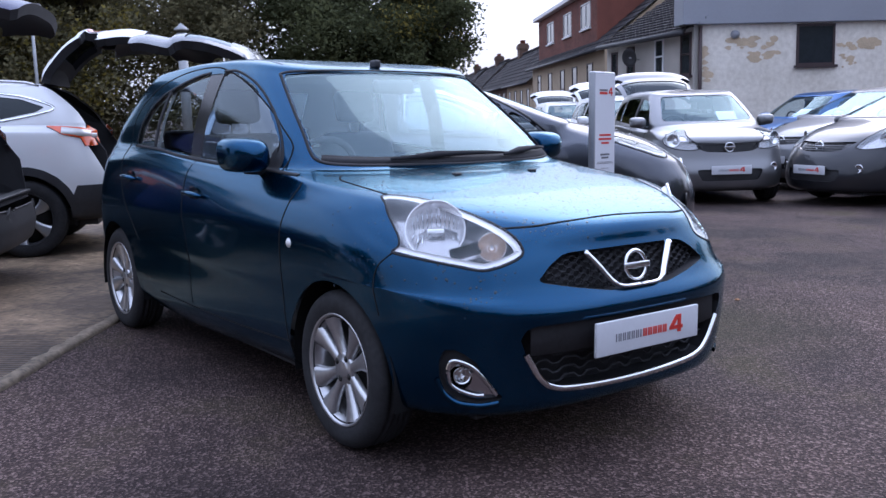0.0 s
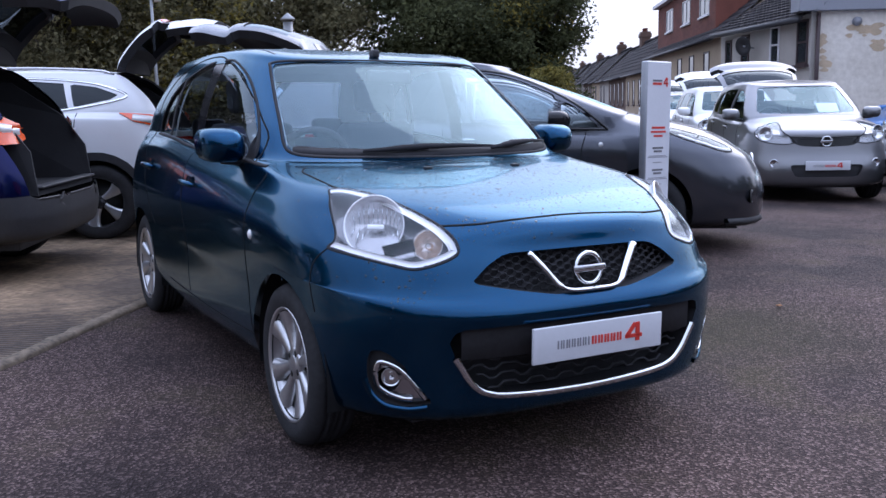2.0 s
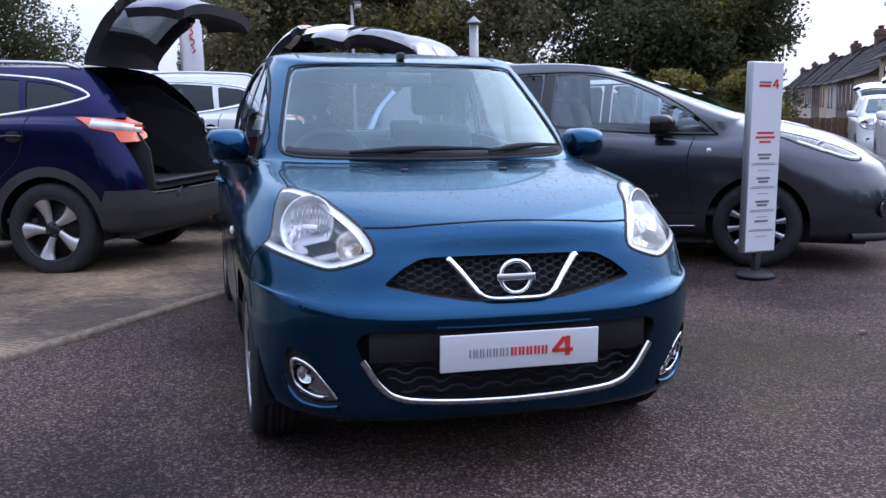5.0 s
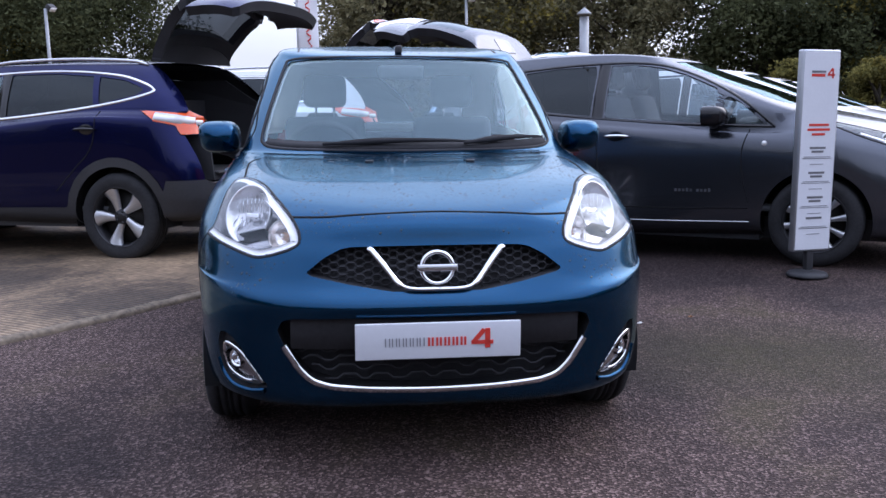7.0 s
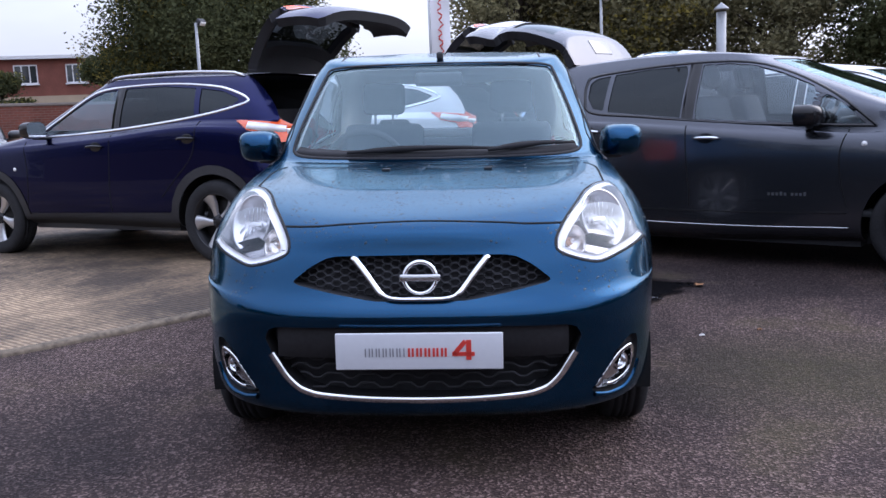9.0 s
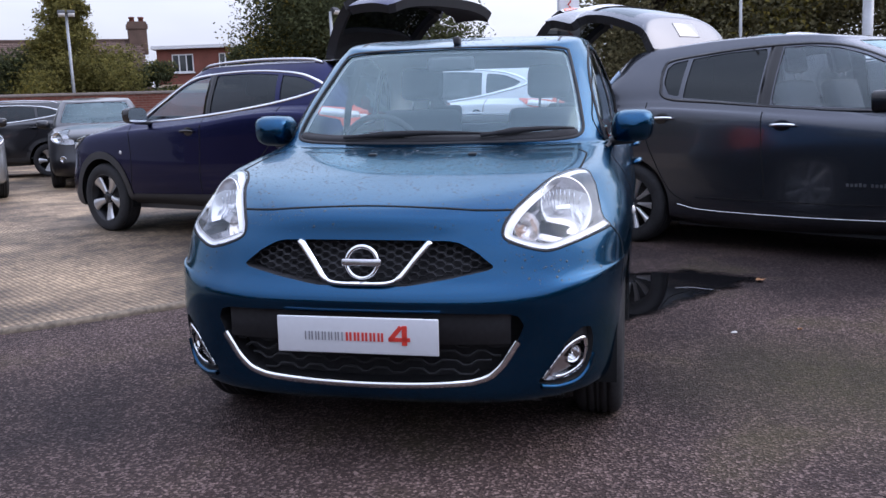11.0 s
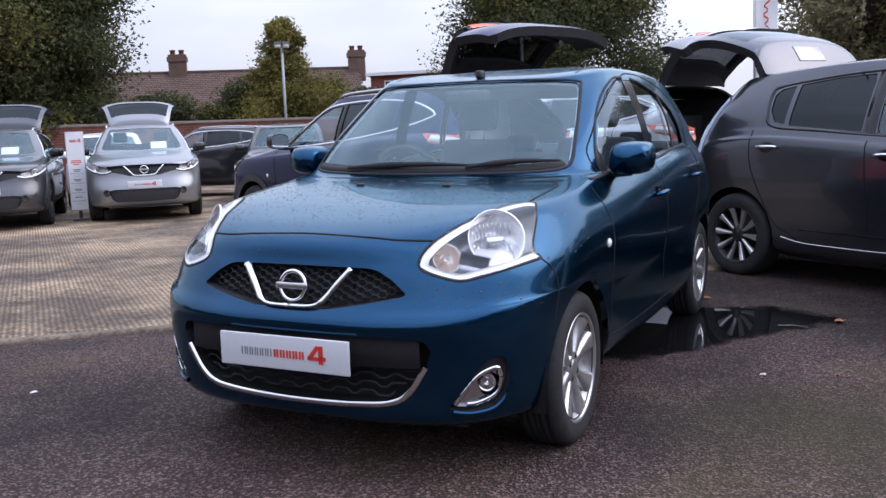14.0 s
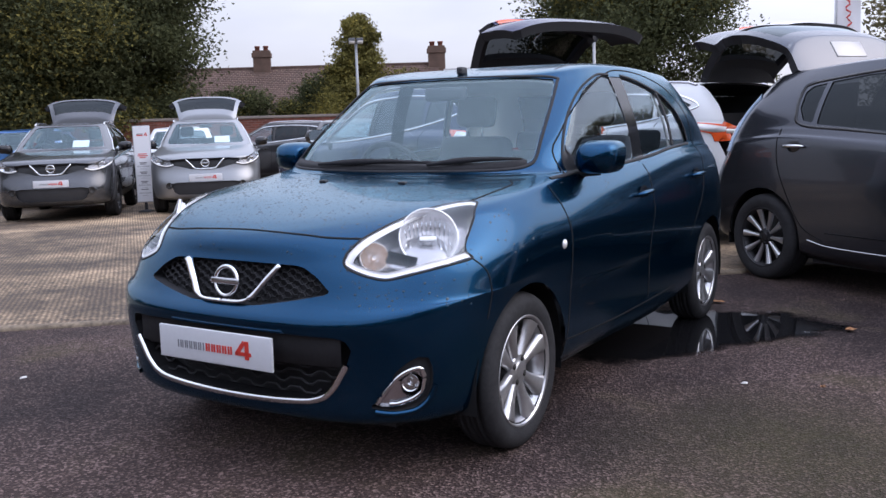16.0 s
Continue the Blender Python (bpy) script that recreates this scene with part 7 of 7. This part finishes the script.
def brick_dormer_house():
    t, L = house("cream_house", "cream-rendered house with a red brick dormer storey", (27.56, 30.50), (19.51, 18.08), 8.0, 3.15, 6.4, M_CREAM, M_ROOFTILE, 14)
    part("dormer", box_bm(0.5, L - 2.1, 0.25, 6.5, 3.1, 5.22), M_BRICK, t, "red brick dormer storey", smooth=False)
    part("dormer_roof", box_bm(0.3, L - 1.9, 0.0, 6.8, 5.22, 5.38, 0.02), M_FRAME_W, t, smooth=False)
    for x in (2.9, 6.7, 10.1):
        window_part(t, x, 4.0, 1.6, 0.9, M_FRAME_W, (2, 1), 0.25, name="dormer_window")
    for x in (1.6, 4.4, 7.2, 9.6, 12.2):
        window_part(t, x, 1.2, 0.9, 1.5, M_FRAME_B, (1, 2))
    # brick courses on the dormer front
    vs, fs = [], []
    for r in range(28):
        z = 3.12 + r * 0.075
        x = 0.52 + (0.11 if r % 2 else 0)
        while x < L - 2.32:
            if not any(wx - 0.06 < x + 0.1 < wx + 1.66 and 3.9 < z < 4.92 for wx in (2.9, 6.7, 10.1)):
                o = len(vs)
                vs += [(x, 0.238, z), (x + 0.21, 0.238, z), (x + 0.21, 0.238, z + 0.063), (x, 0.238, z + 0.063), (x, 0.25, z), (x + 0.21, 0.25, z), (x + 0.21, 0.25, z + 0.063), (x, 0.25, z + 0.063)]
                fs += [(o, o + 1, o + 2, o + 3), (o + 3, o + 2, o + 6, o + 7), (o, o + 4, o + 5, o + 1), (o + 1, o + 5, o + 6, o + 2)]
            x += 0.225
    tagged(part_data("brickwork", mesh_of("brickwork", vs, fs, False), M_BRICK, t), kind="stuff")


brick_dormer_house()


def far_terrace():
    a = Vector((26.2, 28.4, 0))
    d = Vector((0.544, 0.839, 0))
    edges = (2.6, 12.2, 21.8, 28.5, 35.2, 44.6, 54.0, 66.0, 78.0, 90.0, 102.0)
    stacks = {21.8: 1.15, 35.2: 1.0, 54.0: 0.95, 78.0: 0.95, 102.0: 0.95}
    for i, (e0, e1) in enumerate(zip(edges, edges[1:])):
        p, q = a + d * (e1 - 0.04), a + d * e0
        rise = max(0.0, e0 - 20) * 0.0105
        t, L = house("terraced_house", "small terraced house with pale walls and a dark tiled roof", (p.x, p.y), (q.x, q.y), 4.6, 2.6 + rise, 4.75 + rise + 0.08 * (i % 2), (M_CREAM, M_BRICKOLD, M_GREYREND)[i % 3], M_ROOFTILE, 9, step=0.45)
        for x in np.arange(0.9, L - 1.2, 2.3):
            window_part(t, float(x), 0.9 + rise, 0.8, 1.3, M_FRAME_B, (1, 2))
        if e1 in stacks:
            chimney(t, 0.6, 2.3, 4.75 + rise, 2 if i % 2 else 3, stacks[e1], 1.05)



far_terrace()


def west_terrace():
    a, b = Vector((-47.9, 22.0, 0)), Vector((-23.7, 39.6, 0))
    n = 3
    for i in range(n):
        p, q = a.lerp(b, i / n), a.lerp(b, (i + 1) / n - 0.002)
        t, L = house("brown_roofed_house", "terraced house with a brown tiled roof and brick chimney", (p.x, p.y), (q.x, q.y), 8.0, 2.6, 5.35, M_CREAM, M_BROWNTILE, 26, step=0.22)
        chimney(t, L * 0.955 + 0.45, 3.9, 5.4, 2, 1.3, 0.95)
        for x in (1.0, 3.5):
            window_part(t, x, 0.9, 1.2, 1.2, M_FRAME_W, (2, 1))
    m, L = wall_frame((-21.8, 37.0), (-16.9, 38.6))
    t = thing("flat_roofed_house", m, "red brick house with a flat-roofed dormer storey", "house")
    part("wall", box_bm(0, L, 0, 6, 0, 2.7), M_CREAM, t, smooth=False)
    up = part("upper_storey", box_bm(0, L, 0.02, 6, 2.7, 4.35), M_BRICK, t, smooth=False)
    part("flat_roof", box_bm(-0.2, L + 0.2, -0.25, 6.2, 4.35, 4.5), M_FRAME_W, t, smooth=False)
    for x, w in ((0.7, 1.0), (2.9, 0.9)):
        window_part(t, x, 3.25, w, 0.85, M_FRAME_W, (3, 1), 0.02)
    window_part(t, 0.8, 1.3, 0.9, 0.7, M_FRAME_W, (2, 1))


west_terrace()


def brick_boundary_wall():
    m, L = wall_frame((-26.5, 9.6), (-9.5, 27.5))
    t = new("boundary_wall", mesh_of("boundary_wall", [(0, 0, 0), (L, 0, 0), (L, 0.22, 0), (0, 0.22, 0), (0, 0, 1.9), (L, 0, 1.9), (L, 0.22, 1.9), (0, 0.22, 1.9)], [(0, 1, 5, 4), (1, 2, 6, 5), (2, 3, 7, 6), (3, 0, 4, 7), (4, 5, 6, 7)], False))
    t.data.materials.append(M_MORTAR)
    t.matrix_basis = m
    tagged(t, "weathered brick boundary wall behind the parked cars", "wall", kind="structure")
    vs, fs = [], []
    for r in range(25):
        z = 0.02 + r * 0.075
        x = 0.11 if r % 2 else 0.0
        while x < L - 0.2:
            o = len(vs)
            vs += [(x, -0.012, z), (x + 0.213, -0.012, z), (x + 0.213, -0.012, z + 0.064), (x, -0.012, z + 0.064), (x, 0, z), (x + 0.213, 0, z), (x + 0.213, 0, z + 0.064), (x, 0, z + 0.064)]
            fs += [(o, o + 1, o + 2, o + 3), (o + 3, o + 2, o + 6, o + 7), (o, o + 4, o + 5, o + 1)]
            x += 0.225
    c = part_data("brickwork", mesh_of("brickwork", vs, fs, False), M_BRICK, t)
    tagged(c, kind="stuff")
    part("coping", box_bm(-0.05, L + 0.05, -0.05, 0.27, 1.9, 1.98, 0.015), M_MORTAR, t, smooth=False)


brick_boundary_wall()

M_FENCE = material("weathered_fence_board", (0.13, 0.075, 0.045), 0.85, vary=0.3, scale=4, fine=40, rand=0.5)


def board_fence():
    m, L = wall_frame((15.0, 19.4), (16.9, 17.9))
    t = thing("wooden_fence", m @ pose(0, 0, -0.2), "low weathered brown board fence behind the parked cars", "fence")
    for k in range(int(L / 0.15)):
        part("board", box_bm(0.15 * k, 0.15 * k + 0.14, -0.01, 0.012, 0.03, 1.0 - 0.01 * (k % 3), 0.003), M_FENCE, t, smooth=False)
    for z in (0.25, 0.8):
        part("rail", box_bm(0, L, 0.012, 0.05, z, z + 0.07), M_FENCE, t, smooth=False)


board_fence()

# ---- trees ----
M_BARK = material("bark", (0.05, 0.04, 0.03), 0.9, vary=0.3, scale=8, bump=0.5, bump_scale=30)
M_LEAF_D = material("dark_leaves", (0.046, 0.056, 0.028), 0.8, vary=0.4, spec=0.12, second=(0.14, 0.152, 0.07), island=0.35, scale=0.9)
M_LEAF_E = material("tall_tree_leaves", (0.10, 0.098, 0.058), 0.8, vary=0.4, spec=0.12, second=(0.31, 0.28, 0.15), island=0.4, scale=0.9)
M_LEAF_G = material("green_leaves", (0.09, 0.088, 0.03), 0.8, vary=0.4, spec=0.12, second=(0.33, 0.29, 0.09), island=0.5, scale=0.9)
M_LEAF_Y = material("turning_leaves", (0.10, 0.095, 0.025), 0.7, vary=0.4, spec=0.15, second=(0.36, 0.29, 0.07), island=0.5, scale=0.9)



def see_light(m, share=0.4):
    """Leaves let some light through."""
    t = m.node_tree
    b, out = t.nodes["Principled BSDF"], t.nodes["Material Output"]
    tr, mx = t.nodes.new("ShaderNodeBsdfTranslucent"), t.nodes.new("ShaderNodeMixShader")
    mx.inputs["Fac"].default_value = share
    link(t, b.inputs["Base Color"].links[0].from_socket, tr.inputs["Color"])
    link(t, b.outputs["BSDF"], mx.inputs[1])
    link(t, tr.outputs["BSDF"], mx.inputs[2])
    link(t, mx.outputs["Shader"], out.inputs["Surface"])


for m_ in (M_LEAF_D, M_LEAF_E, M_LEAF_G, M_LEAF_Y):
    see_light(m_)


def leaves_of(rnd, blobs, n, size, needle=False):
    vs, fs = [], []
    tot = sum(b[3] * b[4] for b in blobs)
    for (cx, cy, cz, rx, rz) in blobs:
        k = int(n * rx * rz / tot)
        for _ in range(k):
            a, b, c, g = (max(-0.95, min(0.95, rnd.gauss(0, 0.46))) for _ in range(3)), 0, 0, 1.0
            a, b, c = a
            p = Vector((cx + a * g * rx, cy + b * g * rx, cz + c * g * rz))
            s = size * rnd.uniform(0.6, 1.4)
            u = Vector((rnd.gauss(0, 1), rnd.gauss(0, 1), rnd.gauss(0, 0.6))).normalized()
            v = u.cross(Vector((rnd.gauss(0, 1), rnd.gauss(0, 1), rnd.gauss(0, 1)))).normalized()
            if needle:
                v = v * 0.45
            o = len(vs)
            vs += [p - u * s * 0.5, p + u * s * 0.5 + v * s * 0.12, p + v * s * 0.62]
            fs.append((o, o + 1, o + 2))
    return vs, fs


def tree(name, label, x, y, h, r, base, n, size, mat, seed, clumps=26, second=None, slim=1.0, group="background trees", taper=False):
    """Tapered trunk, limbs to every clump, and a crown of many leaves in clumps."""
    rnd = random.Random(seed)
    t = thing(name, pose(x, y, 0), label, "tree", group)
    blobs = []
    for i in range(clumps):
        a = rnd.uniform(0, 2 * math.pi)
        q = rnd.random() ** 0.6
        z = base + (h - base) * rnd.random() ** 0.85
        f = math.sin(math.pi * min(1, max(0.12, (z - base) / (h - base) * 0.82 + 0.15))) ** 0.6
        if taper:
            f = 1.15 - 1.05 * (z - base) / (h - base)
        rr = r * f * q * 0.8
        b = r * rnd.uniform(0.22, 0.40) * (f * 0.62 + 0.24 if taper else 1.0)
        blobs.append((rr * math.cos(a), rr * math.sin(a), z, b * slim, b * rnd.uniform(0.6, 0.9)))
    wood = [tube([(0, 0, 0), (0.05 * r, 0, base * 0.8), (0, 0.03 * r, h * 0.55), (0.02, 0, h * 0.85)], [0.05 * h * 0.6, 0.04 * h * 0.6, 0.02 * h * 0.6, 0.01], 10)]
    for (cx, cy, cz, b, c) in blobs:
        z0 = max(base * 0.6, cz * 0.6)
        wood.append(tube([(0, 0, z0), (cx * 0.5, cy * 0.5, (z0 + cz) / 2 + 0.1), (cx, cy, cz)], [0.055, 0.04, 0.012], 6))
    part_data("trunk", mesh_of("trunk", *join(*wood)), M_BARK, t, "bark-covered trunk and limbs")
    vs, fs = leaves_of(rnd, blobs, n, size)
    part_data("crown", mesh_of("crown", vs, fs, False), mat, t, "dense leafy crown")
    if second:
        part_data("turning_foliage", mesh_of("turning_foliage", *leaves_of(rnd, rnd.sample(blobs, max(2, clumps // 3)), n // 5, size), False), second, t, "yellowing leaves")
    return t


tree("broadleaf_tree", "broad deciduous tree with green and yellowing leaves", -9.2, 28.4, 8.2, 4.5, 0.8, 165000, 0.125, M_LEAF_D, 11, 60, M_LEAF_Y)
tree("broadleaf_tree", "large dark green tree behind the boundary wall", -24.5, 14.5, 8.6, 4.9, 1.0, 190000, 0.125, M_LEAF_D, 12, 60, M_LEAF_G)
tree("broadleaf_tree", "large dark green tree behind the boundary wall", -22.2, 17.5, 7.4, 3.4, 1.0, 110000, 0.13, M_LEAF_D, 13, 46, M_LEAF_G)
tree("young_tree", "slender young tree with yellow-green leaves", -17.7, 24.0, 5.4, 3.3, 0.6, 62000, 0.11, M_LEAF_G, 17, 80, M_LEAF_Y, taper=True)
for i, (x, y, h, r) in enumerate(((-21.2, 21.6, 2.7, 2.0), (-19.6, 23.6, 3.1, 2.1), (-18.0, 25.6, 3.0, 2.0), (-15.9, 26.2, 2.9, 1.7), (-13.6, 30.0, 3.7, 1.5))):
    tree("shrub", "dense dark green shrub", x, y, h, r, 0.3, 26000, 0.11, M_LEAF_D, 30 + i, 20, M_LEAF_G)
for i, (x, y, h, r, mt) in enumerate(((1.2, 25.5, 6.6, 3.0, M_LEAF_E), (5.2, 26.5, 6.8, 3.6, M_LEAF_E), (9.2, 25.0, 6.8, 3.5, M_LEAF_E), (12.8, 23.2, 6.8, 3.3, M_LEAF_D), (15.2, 22.3, 6.4, 2.4, M_LEAF_D), (3.2, 30.0, 7.0, 3.6, M_LEAF_G))):
    tree("evergreen_tree", "tall dark tree with gaps of sky between its boughs", x, y, h * (0.92 if i in (2, 3) else 1), r * (0.85 if i == 2 else 1), 0.5, {2: 36000, 3: 50000, 4: 42000}.get(i, 60000), 0.14, mt, 50 + i, 44 if i in (2, 3, 4) else 64, M_LEAF_Y if i in (1, 4) else None)
for i, (x, y) in enumerate(((11.2, 18.6), (13.0, 18.0), (14.2, 19.6))):
    tree("hedge_shrub", "sprawling light green hedge shrub", x, y, 1.95, 1.25, 0.2, 14000, 0.11, M_LEAF_G, 70 + i, 16, M_LEAF_Y)
# unseen tree belt added behind the viewpoint to close the lot and darken reflections
for i in range(16):
    a = radians(190 + i * 11)
    tree("unseen_tree", "dark green tree added out of view to darken reflections", 30 * math.cos(a), 30 * math.sin(a), 5.0 + 0.8 * (i % 3), 4.2, 0.2, 6000, 0.6, M_LEAF_D, 90 + i, 22)
# unseen wall added to cover the bright gap under the crowns in reflections
wall_bm = bmesh.new()
for i in range(17):
    a0, a1 = radians(184 + i * 11), radians(184 + (i + 1) * 11)
    m_, len_ = wall_frame((26 * math.cos(a0), 26 * math.sin(a0)), (26 * math.cos(a1), 26 * math.sin(a1)))
    box(wall_bm, 0, len_, 0, 0.25, -0.3, 1.9, m=m_)
wall_me = bpy.data.meshes.new("wall_south")
wall_bm.to_mesh(wall_me)
wall_bm.free()
wall_me.materials.append(M_BRICKOLD)
tagged(new("wall_south", wall_me), "plain weathered brick wall added out of view to block low sky in reflections", "wall", kind="structure")
